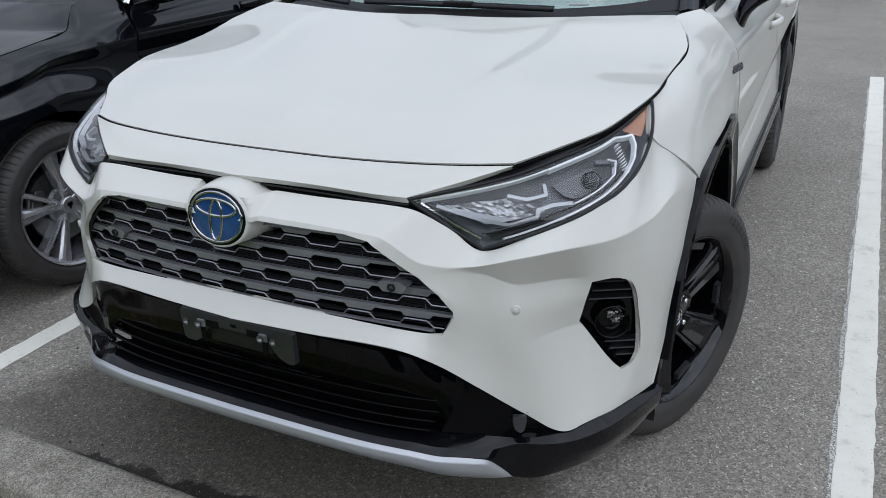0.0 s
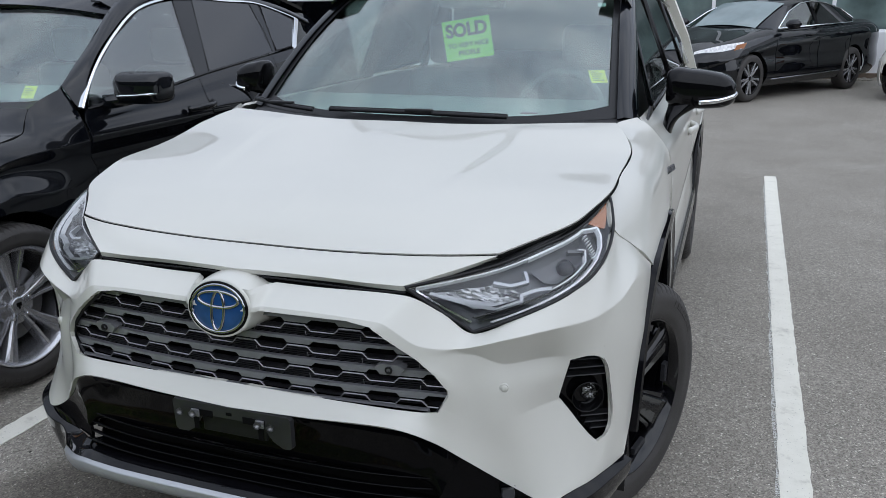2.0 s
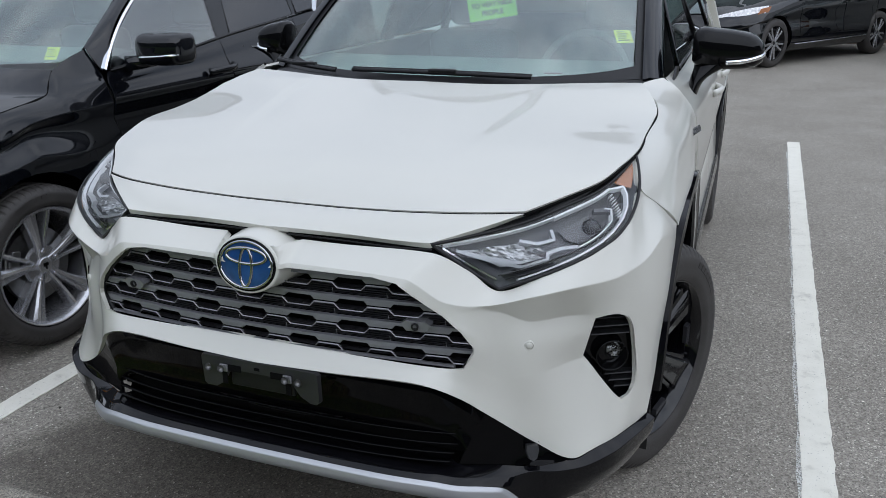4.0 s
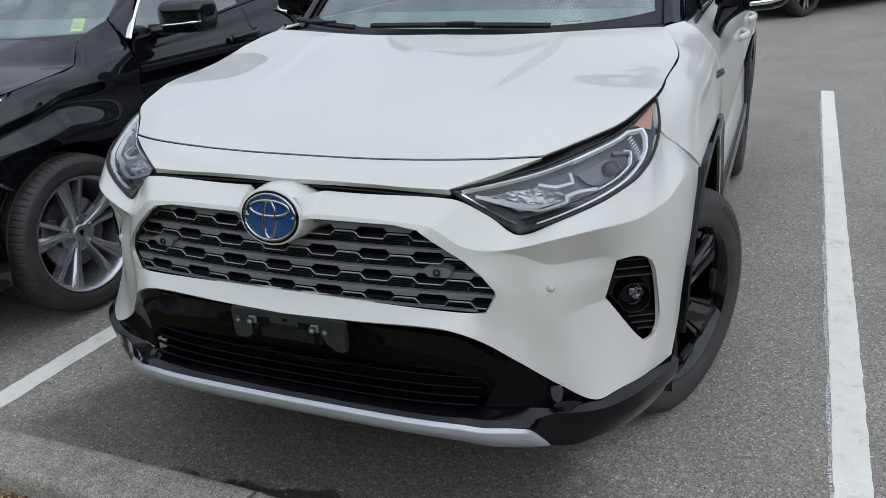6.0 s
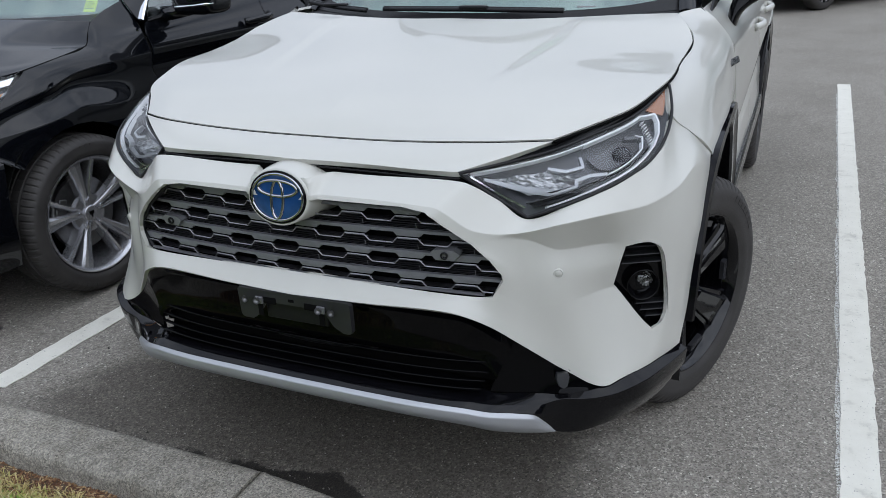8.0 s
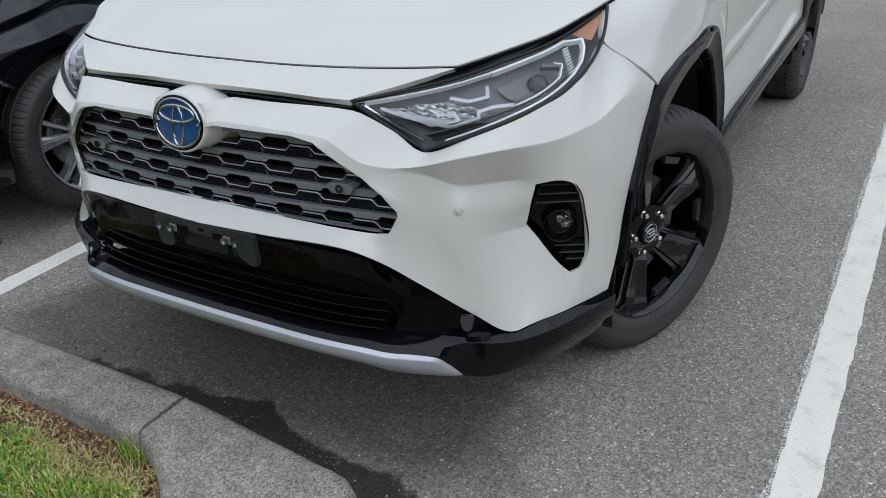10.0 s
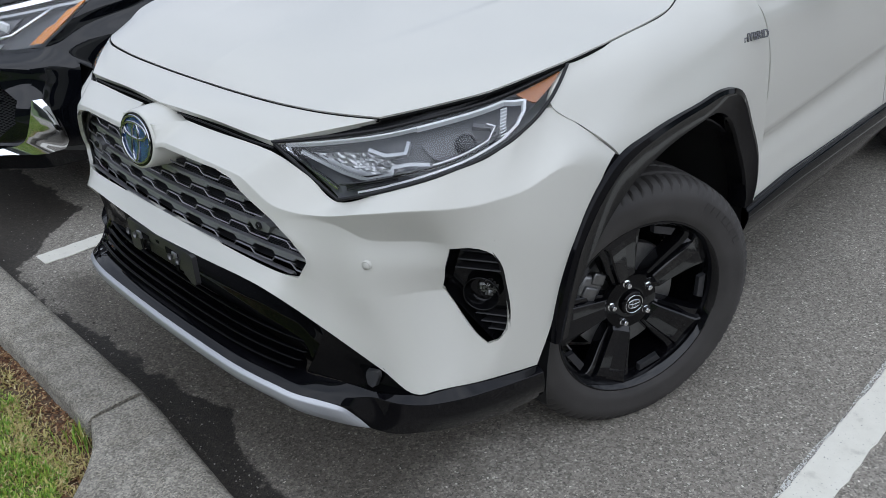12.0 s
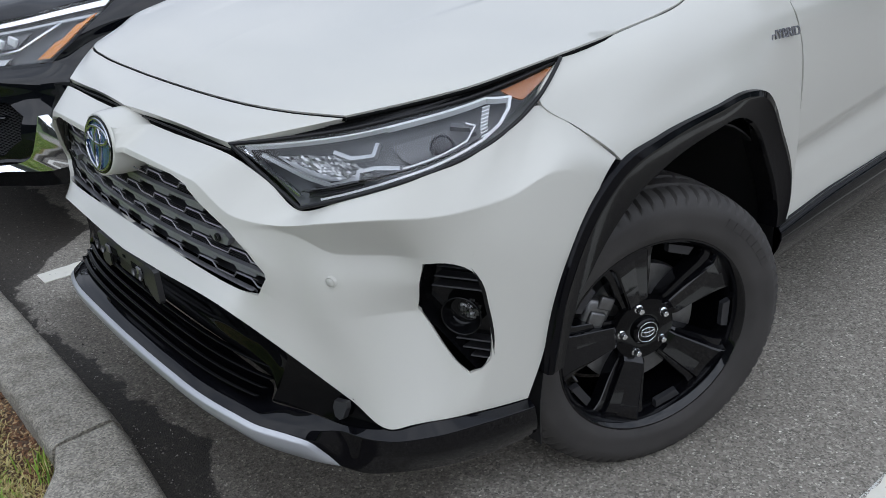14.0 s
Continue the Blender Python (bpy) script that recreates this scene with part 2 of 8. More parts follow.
def add_grid(bm, p, flip=False, mirror=False):
    """A grid of quads in bm; with mirror a second one across x = 0."""
    for sgn in (1, -1) if mirror else (1,):
        vs = [[bm.verts.new((q[0] * sgn, q[1], q[2])) for q in row] for row in p]
        for i in range(len(vs) - 1):
            for j in range(len(vs[0]) - 1):
                f = [vs[i][j], vs[i + 1][j], vs[i + 1][j + 1], vs[i][j + 1]]
                if flip != (sgn < 0):
                    f.reverse()
                try:
                    bm.faces.new(f)
                except ValueError:
                    pass
    return bm


def grid(p, flip=False, mirror=False, weld=1e-5):
    bm = add_grid(bmesh.new(), p, flip, mirror)
    bmesh.ops.remove_doubles(bm, verts=bm.verts, dist=weld)
    return bm


def cut(bm, poly, axes=(0, 2), test=None, keep=False):
    """Cuts a convex outline (in the plane of two axes) through bm and takes the inside away (keep: the outside)."""
    poly = [Vector(p) for p in poly]
    mid = sum(poly, Vector((0, 0))) / len(poly)
    planes = []
    for a, b in zip(poly, poly[1:] + poly[:1]):
        d = b - a
        n2 = Vector((d.y, -d.x)).normalized()
        if n2.dot(mid - a) > 0:
            n2 = -n2
        co, no = [0, 0, 0], [0, 0, 0]
        co[axes[0]], co[axes[1]], no[axes[0]], no[axes[1]] = a.x, a.y, n2.x, n2.y
        planes.append((Vector(co), Vector(no)))
    for co, no in planes:
        faces = [f for f in bm.faces if test is None or test(f.calc_center_median())]
        geom = list({v for f in faces for v in f.verts}) + list({e for f in faces for e in f.edges}) + faces
        bmesh.ops.bisect_plane(bm, geom=geom, dist=1e-6, plane_co=co, plane_no=no)
    dead = []
    for f in bm.faces:
        c = f.calc_center_median()
        if test is not None and not test(c):
            continue
        inside = all((c - co).dot(no) < 1e-7 for co, no in planes)
        if inside != keep:
            dead.append(f)
    bmesh.ops.delete(bm, geom=dead, context="FACES")
    return bm


def mesh_of(name, bm, smooth=True):
    me = bpy.data.meshes.new(name)
    bm.normal_update()
    bm.to_mesh(me)
    bm.free()
    if smooth:
        me.shade_smooth()
    return me


def part(name, bm, mat, parent=None, label="", smooth=True, thick=0.0, offset=-1.0, auto=None):
    """Links a bmesh as one mesh object under a thing or part."""
    if thick:
        for e in bm.edges:
            if e.is_boundary:
                e.smooth = False
    me = mesh_of(name, bm, smooth)
    me.materials.append(mat)
    if auto is not None:
        me.set_sharp_from_angle(angle=radians(auto))
    ob = new(name, me)
    if thick:
        s = ob.modifiers.new("thickness", "SOLIDIFY")
        s.thickness, s.offset = thick, offset
    if parent is not None:
        ob.parent = parent
    if label:
        ob["label"] = label
    return ob


def thing(name, label, category, at=(0, 0, 0), group="", kind=""):
    ob = new(name)
    ob.location = at
    return tagged(ob, label, category, group, kind)


def box(bm, lo, hi, bevel=0.0, m=None):
    r = bmesh.ops.create_cube(bm, size=1.0)
    lo, hi = Vector(lo), Vector(hi)
    for v in r["verts"]:
        v.co = Vector((lo[i] + (hi[i] - lo[i]) * (v.co[i] + 0.5) for i in range(3)))
    if bevel:
        es = list({e for v in r["verts"] for e in v.link_edges})
        q = bmesh.ops.bevel(bm, geom=es, offset=bevel, segments=2, affect="EDGES", profile=0.5)
        vs = list({v for f in q["faces"] for v in f.verts} | {v for v in r["verts"] if v.is_valid})
    else:
        vs = r["verts"]
    if m is not None:
        bmesh.ops.transform(bm, matrix=m, verts=vs)
    return bm


def prism(bm, outline, depth, m=None, inset=0.0, top=None):
    """An outline (x, y) raised along z by depth; inset draws the top outline in."""
    c = np.mean(outline, axis=0)
    vs0 = [bm.verts.new((x, y, 0)) for x, y in outline]
    vs1 = []
    for x, y in outline:
        d = np.array((x, y)) - c
        k = 1 - inset / max(np.linalg.norm(d), 1e-6)
        vs1.append(bm.verts.new((c[0] + d[0] * k, c[1] + d[1] * k, depth)))
    n = len(vs0)
    bm.faces.new(vs1)
    bm.faces.new(vs0[::-1])
    for i in range(n):
        bm.faces.new((vs0[i], vs0[(i + 1) % n], vs1[(i + 1) % n], vs1[i]))
    if m is not None:
        bmesh.ops.transform(bm, matrix=m, verts=vs0 + vs1)
    return bm


def tube(bm, pts, radius, seg=8, flat=1.0, closed=False):
    """A tube along points; flat squeezes it along z."""
    pts = [Vector(p) for p in pts]
    rings = []
    n = len(pts)
    for i, p in enumerate(pts):
        a, b = (pts[i - 1], pts[(i + 1) % n]) if closed else (pts[max(i - 1, 0)], pts[min(i + 1, n - 1)])
        t = (b - a).normalized()
        up = Vector((0, 0, 1)) if abs(t.z) < 0.95 else Vector((0, 1, 0))
        s = t.cross(up).normalized()
        w = s.cross(t)
        r = radius[i] if isinstance(radius, (list, tuple)) else radius
        rings.append([bm.verts.new(p + s * (r * math.cos(2 * math.pi * k / seg)) + w * (r * flat * math.sin(2 * math.pi * k / seg))) for k in range(seg)])
    for i in range(n if closed else n - 1):
        a, b = rings[i], rings[(i + 1) % n]
        for k in range(seg):
            bm.faces.new((a[k], a[(k + 1) % seg], b[(k + 1) % seg], b[k]))
    if not closed:
        bm.faces.new(rings[0][::-1])
        bm.faces.new(rings[-1])
    return bm


def ribbon(bm, a, b, depth):
    """A solid strip between the point rows a and b, with its back depth further along the vector."""
    d = Vector(depth)
    q = [[bm.verts.new(Vector(p)) for p in a], [bm.verts.new(Vector(p)) for p in b],
         [bm.verts.new(Vector(p) + d) for p in b], [bm.verts.new(Vector(p) + d) for p in a]]
    for k in range(4):
        r, s = q[k], q[(k + 1) % 4]
        for i in range(len(r) - 1):
            bm.faces.new((r[i], r[i + 1], s[i + 1], s[i]))
    bm.faces.new((q[0][0], q[1][0], q[2][0], q[3][0]))
    bm.faces.new((q[3][-1], q[2][-1], q[1][-1], q[0][-1]))
    return bm


def revolve(bm, profile, n=48, axis="x", gap=None):
    """A ring from a closed or open profile of (along the axis, radius)."""
    rings = []
    for k in range(n):
        a = 2 * math.pi * k / n
        rings.append([bm.verts.new((u, r * math.cos(a), r * math.sin(a))) for u, r in profile])
    for k in range(n):
        a, b = rings[k], rings[(k + 1) % n]
        for i in range(len(profile) - 1):
            bm.faces.new((a[i], b[i], b[i + 1], a[i + 1]))
    return bm


# ---- ground, lines, kerb ----
def nodes_of(m):
    return m.node_tree.nodes, m.node_tree.links, m.node_tree.nodes["Principled BSDF"]


def noise_node(n, l, vec, scale, detail=4.0, rough=0.5):
    t = n.new("ShaderNodeTexNoise")
    t.inputs["Scale"].default_value, t.inputs["Detail"].default_value, t.inputs["Roughness"].default_value = scale, detail, rough
    l.new(vec, t.inputs["Vector"])
    return t.outputs["Fac"]


def ramp_node(n, l, fac, stops):
    r = n.new("ShaderNodeValToRGB")
    while len(r.color_ramp.elements) < len(stops):
        r.color_ramp.elements.new(0.5)
    for e, (p, c) in zip(r.color_ramp.elements, stops):
        e.position, e.color = p, (*c, 1) if len(c) == 3 else c
    l.new(fac, r.inputs["Fac"])
    return r.outputs["Color"]


def math_node(n, l, op, a, b=None):
    t = n.new("ShaderNodeMath")
    t.operation = op
    for i, v in enumerate((a, b)):
        if v is None:
            continue
        if isinstance(v, (int, float)):
            t.inputs[i].default_value = v
        else:
            l.new(v, t.inputs[i])
    return t.outputs[0]


def mix_node(n, l, fac, a, b, mode="MIX"):
    t = n.new("ShaderNodeMix")
    t.data_type, t.blend_type = "RGBA", mode
    for i, v in ((0, fac), (6, a), (7, b)):
        if isinstance(v, (int, float)):
            t.inputs[i].default_value = v
        elif isinstance(v, tuple):
            t.inputs[i].default_value = (*v, 1)
        else:
            l.new(v, t.inputs[i])
    return t.outputs[2]


def asphalt_material():
    m = material("worn_asphalt", (0.13, 0.13, 0.13), 0.85)
    n, l, b = nodes_of(m)
    tc = n.new("ShaderNodeTexCoord")
    p = tc.outputs["Object"]
    vor = n.new("ShaderNodeTexVoronoi")
    vor.inputs["Scale"].default_value = 195.0
    l.new(p, vor.inputs["Vector"])
    stones = ramp_node(n, l, vor.outputs["Color"], [(0.0, (0.094, 0.087, 0.077)), (0.45, (0.224, 0.209, 0.186)), (0.75, (0.286, 0.267, 0.238)), (0.90, (0.43, 0.405, 0.36)), (1.0, (0.80, 0.78, 0.73))])
    blot = ramp_node(n, l, noise_node(n, l, p, 1.3, 5, 0.6), [(0.3, (0.86, 0.845, 0.81)), (0.7, (1.13, 1.12, 1.09))])
    col = mix_node(n, l, 1.0, stones, blot, "MULTIPLY")
    coarse = ramp_node(n, l, noise_node(n, l, p, 48.0, 4, 0.7), [(0.32, (0.80, 0.79, 0.78)), (0.68, (1.2, 1.2, 1.19))])
    col = mix_node(n, l, 1.0, col, coarse, "MULTIPLY")
    # damp, dirty strip along the kerb with a ragged edge
    sep = n.new("ShaderNodeSeparateXYZ")
    l.new(p, sep.inputs[0])
    rag = noise_node(n, l, p, 7.0, 9, 0.65)
    along = math_node(n, l, "MULTIPLY", math_node(n, l, "ADD", sep.outputs[0], 2.0), 0.333)
    reach = ramp_node(n, l, along, [((x + 2.0) / 3.0, (v, v, v)) for x, v in ((-1.75, 0.55), (-1.45, 0.20), (-1.30, 0.11), (-1.0, 0.105), (-0.68, 0.145), (-0.30, 0.180), (0.0, 0.228), (0.14, 0.178), (0.32, 0.130), (0.50, 0.135), (0.75, 0.02))])
    edge = math_node(n, l, "SUBTRACT", math_node(n, l, "ADD", sep.outputs[1], math_node(n, l, "MULTIPLY", math_node(n, l, "SUBTRACT", rag, 0.5), -0.22)), reach)
    damp = ramp_node(n, l, math_node(n, l, "ADD", edge, 0.5), [(0.494, (1, 1, 1)), (0.506, (0, 0, 0))])
    # it ends past the corner stone
    damp = math_node(n, l, "MULTIPLY", damp, ramp_node(n, l, math_node(n, l, "ADD", along, math_node(n, l, "MULTIPLY", math_node(n, l, "SUBTRACT", rag, 0.5), 0.06)), [(0.895, (1, 1, 1)), (0.912, (0, 0, 0))]))
    col = mix_node(n, l, damp, col, mix_node(n, l, 1.0, col, (0.165, 0.155, 0.145), "MULTIPLY"))
    # bay oil and dirt plus the SUV's painted-in soft shade; paler silt near kerb
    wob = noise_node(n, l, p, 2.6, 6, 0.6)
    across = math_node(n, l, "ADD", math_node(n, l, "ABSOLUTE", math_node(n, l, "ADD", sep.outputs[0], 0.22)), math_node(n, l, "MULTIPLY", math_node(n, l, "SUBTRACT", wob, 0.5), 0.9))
    dirt_shade_x = ramp_node(n, l, across, [(0.74, (1, 1, 1)), (1.0, (0, 0, 0))])
    dirt_shade_y = ramp_node(n, l, math_node(n, l, "MULTIPLY", math_node(n, l, "ADD", sep.outputs[1], math_node(n, l, "MULTIPLY", wob, 0.35)), 0.5), [(0.10, (0, 0, 0)), (0.20, (1, 1, 1)), (0.9, (1, 1, 1)), (1.0, (0, 0, 0))])
    dirt_shade = math_node(n, l, "MULTIPLY", dirt_shade_x, dirt_shade_y)
    col = mix_node(n, l, dirt_shade, col, mix_node(n, l, 1.0, col, (0.455, 0.442, 0.425), "MULTIPLY"))
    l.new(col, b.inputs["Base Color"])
    rr = mix_node(n, l, damp, (0.88, 0.88, 0.88), (0.72, 0.72, 0.72))
    l.new(rr, b.inputs["Roughness"])
    bp = n.new("ShaderNodeBump")
    bp.inputs["Strength"].default_value, bp.inputs["Distance"].default_value = 0.6, 0.0025
    l.new(vor.outputs["Distance"], bp.inputs["Height"])
    l.new(bp.outputs["Normal"], b.inputs["Normal"])
    return m


def line_paint():
    m = material("road_paint", (0.70, 0.70, 0.66), 0.75)
    n, l, b = nodes_of(m)
    p = n.new("ShaderNodeTexCoord").outputs["Object"]
    col = ramp_node(n, l, noise_node(n, l, p, 9.0, 8, 0.7), [(0.28, (0.50, 0.48, 0.42)), (0.42, (0.68, 0.66, 0.58)), (0.7, (0.74, 0.72, 0.64))])
    # worn through to the stones at the rims and in specks
    speck = noise_node(n, l, p, 130.0, 4, 0.6)
    wear = ramp_node(n, l, speck, [(0.655, (0, 0, 0)), (0.70, (1, 1, 1))])
    col = mix_node(n, l, wear, col, (0.22, 0.215, 0.20))
    l.new(col, b.inputs["Base Color"])
    bp = n.new("ShaderNodeBump")
    bp.inputs["Strength"].default_value, bp.inputs["Distance"].default_value = 0.6, 0.002
    l.new(noise_node(n, l, p, 170.0, 3), bp.inputs["Height"])
    l.new(bp.outputs["Normal"], b.inputs["Normal"])
    return m


def concrete_material():
    m = material("kerb_concrete", (0.30, 0.29, 0.26), 0.9)
    n, l, b = nodes_of(m)
    p = n.new("ShaderNodeTexCoord").outputs["Object"]
    base = ramp_node(n, l, noise_node(n, l, p, 3.0, 6, 0.6), [(0.3, (0.20, 0.186, 0.158)), (0.7, (0.305, 0.285, 0.245))])
    vor = n.new("ShaderNodeTexVoronoi")
    vor.inputs["Scale"].default_value = 240.0
    l.new(p, vor.inputs["Vector"])
    fleck = ramp_node(n, l, vor.outputs["Color"], [(0.0, (0.42, 0.41, 0.39)), (0.5, (0.98, 0.98, 0.98)), (1.0, (1.75, 1.72, 1.64))])
    col = mix_node(n, l, 1.0, base, fleck, "MULTIPLY")
    stain = ramp_node(n, l, noise_node(n, l, p, 14.0, 5, 0.7), [(0.36, (0.5, 0.48, 0.44)), (0.56, (1, 1, 1))])
    col = mix_node(n, l, 0.5, col, stain, "MULTIPLY")
    l.new(col, b.inputs["Base Color"])
    bp = n.new("ShaderNodeBump")
    bp.inputs["Strength"].default_value, bp.inputs["Distance"].default_value = 0.8, 0.004
    l.new(noise_node(n, l, p, 120.0, 5, 0.65), bp.inputs["Height"])
    l.new(bp.outputs["Normal"], b.inputs["Normal"])
    return m


ASPHALT, PAINT, CONCRETE = asphalt_material(), line_paint(), concrete_material()


def soil_material():
    """Bare brown soil by the kerb, mossy thatch under the lawn further back."""
    m = material("bark_soil", (0.10, 0.065, 0.04), 0.95, bump=1.0, bump_scale=120)
    n, l, b = nodes_of(m)
    p = n.new("ShaderNodeTexCoord").outputs["Object"]
    grain = noise_node(n, l, p, 40.0, 6, 0.6)
    bare = ramp_node(n, l, grain, [(0.3, (0.05, 0.032, 0.02)), (0.7, (0.15, 0.098, 0.06))])
    moss = ramp_node(n, l, grain, [(0.3, (0.06, 0.085, 0.018)), (0.7, (0.16, 0.20, 0.045))])
    sep = n.new("ShaderNodeSeparateXYZ")
    l.new(p, sep.inputs[0])
    back = math_node(n, l, "ADD", math_node(n, l, "MULTIPLY", sep.outputs[1], -1.0), math_node(n, l, "MULTIPLY", math_node(n, l, "SUBTRACT", noise_node(n, l, p, 3.0, 5, 0.6), 0.5), 0.25))
    l.new(mix_node(n, l, ramp_node(n, l, back, [(0.26, (0, 0, 0)), (0.42, (1, 1, 1))]), bare, moss), b.inputs["Base Color"])
    return m


SOIL = soil_material()

bm = bmesh.new()
far = 1500.0
vs = [bm.verts.new(q) for q in ((-far, -far, 0), (far, -far, 0), (far, far, 0), (-far, far, 0))]
bm.faces.new(vs)
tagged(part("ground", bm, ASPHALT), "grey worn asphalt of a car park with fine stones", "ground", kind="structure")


def painted_line(x0, x1, y0, y1, skew):
    bm = bmesh.new()
    rnd = random.Random(x0)
    ys = np.linspace(y0, y1, 160)
    left = [(x0 + skew * (y - y0) + rnd.uniform(-0.003, 0.003), y, 0.004) for y in ys]
    right = [(x1 + skew * (y - y0) + rnd.uniform(-0.003, 0.003), y, 0.004) for y in ys]
    ribbon(bm, left, right, (0, 0, -0.0035))
    return part("painted_line", bm, PAINT, smooth=False)


tagged(painted_line(1.312, 1.412, 0.25, 6.39, 0.0165), "worn white parking bay line on the asphalt", "road marking", kind="structure")
tagged(painted_line(-1.425, -1.327, 0.228, 6.3, 0.004), "worn white parking bay line on the asphalt", "road marking", kind="structure")


def fringe_paint():
    m = bpy.data.materials.new("paint_specks")
    m.use_nodes = True
    n, l = m.node_tree.nodes, m.node_tree.links
    b = n["Principled BSDF"]
    b.inputs["Base Color"].default_value, b.inputs["Roughness"].default_value = (0.66, 0.66, 0.62, 1), 0.8
    p = n.new("ShaderNodeTexCoord").outputs["Object"]
    a = n.new("ShaderNodeValToRGB")
    a.color_ramp.elements[0].position, a.color_ramp.elements[1].position = 0.50, 0.54
    l.new(noise_node(n, l, p, 190.0, 4, 0.7), a.inputs["Fac"])
    l.new(a.outputs["Color"], b.inputs["Alpha"])
    return m


FRINGE = fringe_paint()
bm = bmesh.new()
ys = np.linspace(0.25, 6.0, 80)
rnd = random.Random(2)
ribbon(bm, [(1.300 + 0.0165 * (y - 0.25) + rnd.uniform(-0.006, 0.006), y, 0.0025) for y in ys], [(1.315 + 0.0165 * (y - 0.25), y, 0.0025) for y in ys], (0, 0, -0.001))
tagged(part("painted_line_fringe", bm, FRINGE, smooth=False), "speckled worn rim of the bay line", "road marking", kind="structure")


def kerb_stone(x0, x1):
    """A length of cast kerb with a rounded top edge and a slightly battered face."""
    bm = bmesh.new()
    prof = [(0.075, -0.05), (0.062, 0.02), (0.048, 0.10), (0.040, 0.118), (0.026, 0.128), (0.008, 0.131), (-0.09, 0.130), (-0.112, 0.127), (-0.124, 0.116), (-0.128, 0.10), (-0.13, -0.05)]
    n = max(2, int((x1 - x0) / 0.03))
    p = np.array([[(x, y + 0.0025 * noise.noise((x * 9, y * 30, z * 30)), z + 0.0022 * noise.noise((x * 7, y * 20 + 5, 3.0))) for y, z in prof] for x in np.linspace(x0, x1, n)])
    add_grid(bm, p)
    vs = list(bm.verts)
    k = len(prof)
    bm.faces.new(vs[:k])
    bm.faces.new(vs[-k:][::-1])
    return bm


def kerb_corner():
    """The end stone: it widens and turns along the end of the strip."""
    front = [(-0.086, 0.031), (0.2, 0.003), (0.40, -0.017), (0.475, -0.026), (0.517, -0.059), (0.545, -0.12), (0.575, -0.30), (0.59, -0.80), (0.59, -3.0)]
    rear = [(0.42, -3.0), (0.40, -0.90), (0.34, -0.52), (0.25, -0.355), (0.148, -0.257), (0.075, -0.190), (0.026, -0.156), (-0.03, -0.126), (-0.087, -0.113)]
    o = np.concatenate([curve(front, 90), curve(rear, 80)])
    d = np.roll(o, -1, 0) - np.roll(o, 1, 0)
    nrm = np.stack([-d[:, 1], d[:, 0]], 1) / (np.linalg.norm(d, axis=1, keepdims=True) + 1e-9)
    if (nrm * (o - o.mean(0)))[10].sum() < 0:
        nrm = -nrm
    bm = bmesh.new()
    rings = []
    for off, z in ((0.045, -0.05), (0.032, 0.02), (0.016, 0.10), (0.008, 0.118), (-0.005, 0.128), (-0.022, 0.131)):
        rings.append([bm.verts.new((x + a * off + 0.0025 * noise.noise((x * 20, y * 20, z * 30)), y + b * off, z + 0.0022 * noise.noise((x * 7, y * 9, 3.0)))) for (x, y), (a, b) in zip(o, nrm)])
    for r0, r1 in zip(rings, rings[1:]):
        for i in range(len(r0)):
            j = (i + 1) % len(r0)
            bm.faces.new((r0[i], r0[j], r1[j], r1[i]))
    bm.faces.new(rings[-1])
    bmesh.ops.recalc_face_normals(bm, faces=bm.faces)
    return bm


for a, b in ((-7.0, -3.07), (-3.06, -0.094)):
    tagged(part("kerb", kerb_stone(a, b), CONCRETE, auto=40), "grey cast concrete kerb with a rough weathered top", "kerb", group="kerb stones", kind="structure")
tagged(part("kerb", kerb_corner(), CONCRETE, auto=40), "wide grey concrete kerb stone turning at the end of the strip", "kerb", group="kerb stones", kind="structure")

# lawn strip behind the kerb
strip_end = lambda y: float(np.interp(-y, [0.10, 0.156, 0.257, 0.355, 0.52, 0.90, 3.0], [-0.02, 0.04, 0.16, 0.262, 0.352, 0.41, 0.43]))
bm = bmesh.new()
us, ys = np.r_[-7, -5, -3.5, np.linspace(-3.0, 0, 140)], np.r_[np.linspace(-0.122, -1.6, 50), -3.0]
lawn_z = lambda x, y: 0.060 + 0.018 * noise.noise((x * 3, y * 3, 0)) + 0.012 * noise.noise((x * 11, y * 11, 2)) + 0.045 * min(1, max(0, (-0.13 - y) / 0.3))
add_grid(bm, np.array([[(u + strip_end(y) * max(0, 1 + u / 3), y, lawn_z(u, y)) for y in ys] for u in us]), flip=True)
tagged(part("soil", bm, SOIL), "brown bark soil of a planted strip behind the kerb", "soil", kind="structure")
bm = bmesh.new()
vs = [bm.verts.new(q) for q in ((-far, -far, 0.02), (far, -far, 0.02), (far, -3.0, 0.02), (-far, -3.0, 0.02))]
bm.faces.new(vs)
GRASSFAR = material("lawn_far", (0.07, 0.11, 0.03), 0.95, vary=0.3, vary_scale=3)
tagged(part("lawn_ground", bm, GRASSFAR), "green lawn ground running out behind the strip", "lawn", kind="structure")


def scatter_mesh(name, verts, faces, mat):
    me = bpy.data.meshes.new(name)
    me.from_pydata(verts, [], faces)
    me.materials.append(mat)
    return new(name, me)


def leaf_material(name, stops, rough=0.6):
    m = material(name, stops[0][1], rough)
    n, l, b = nodes_of(m)
    g = n.new("ShaderNodeNewGeometry")
    l.new(ramp_node(n, l, g.outputs["Random Per Island"], stops), b.inputs["Base Color"])
    b.inputs["Subsurface Weight"].default_value = 0.0
    return m


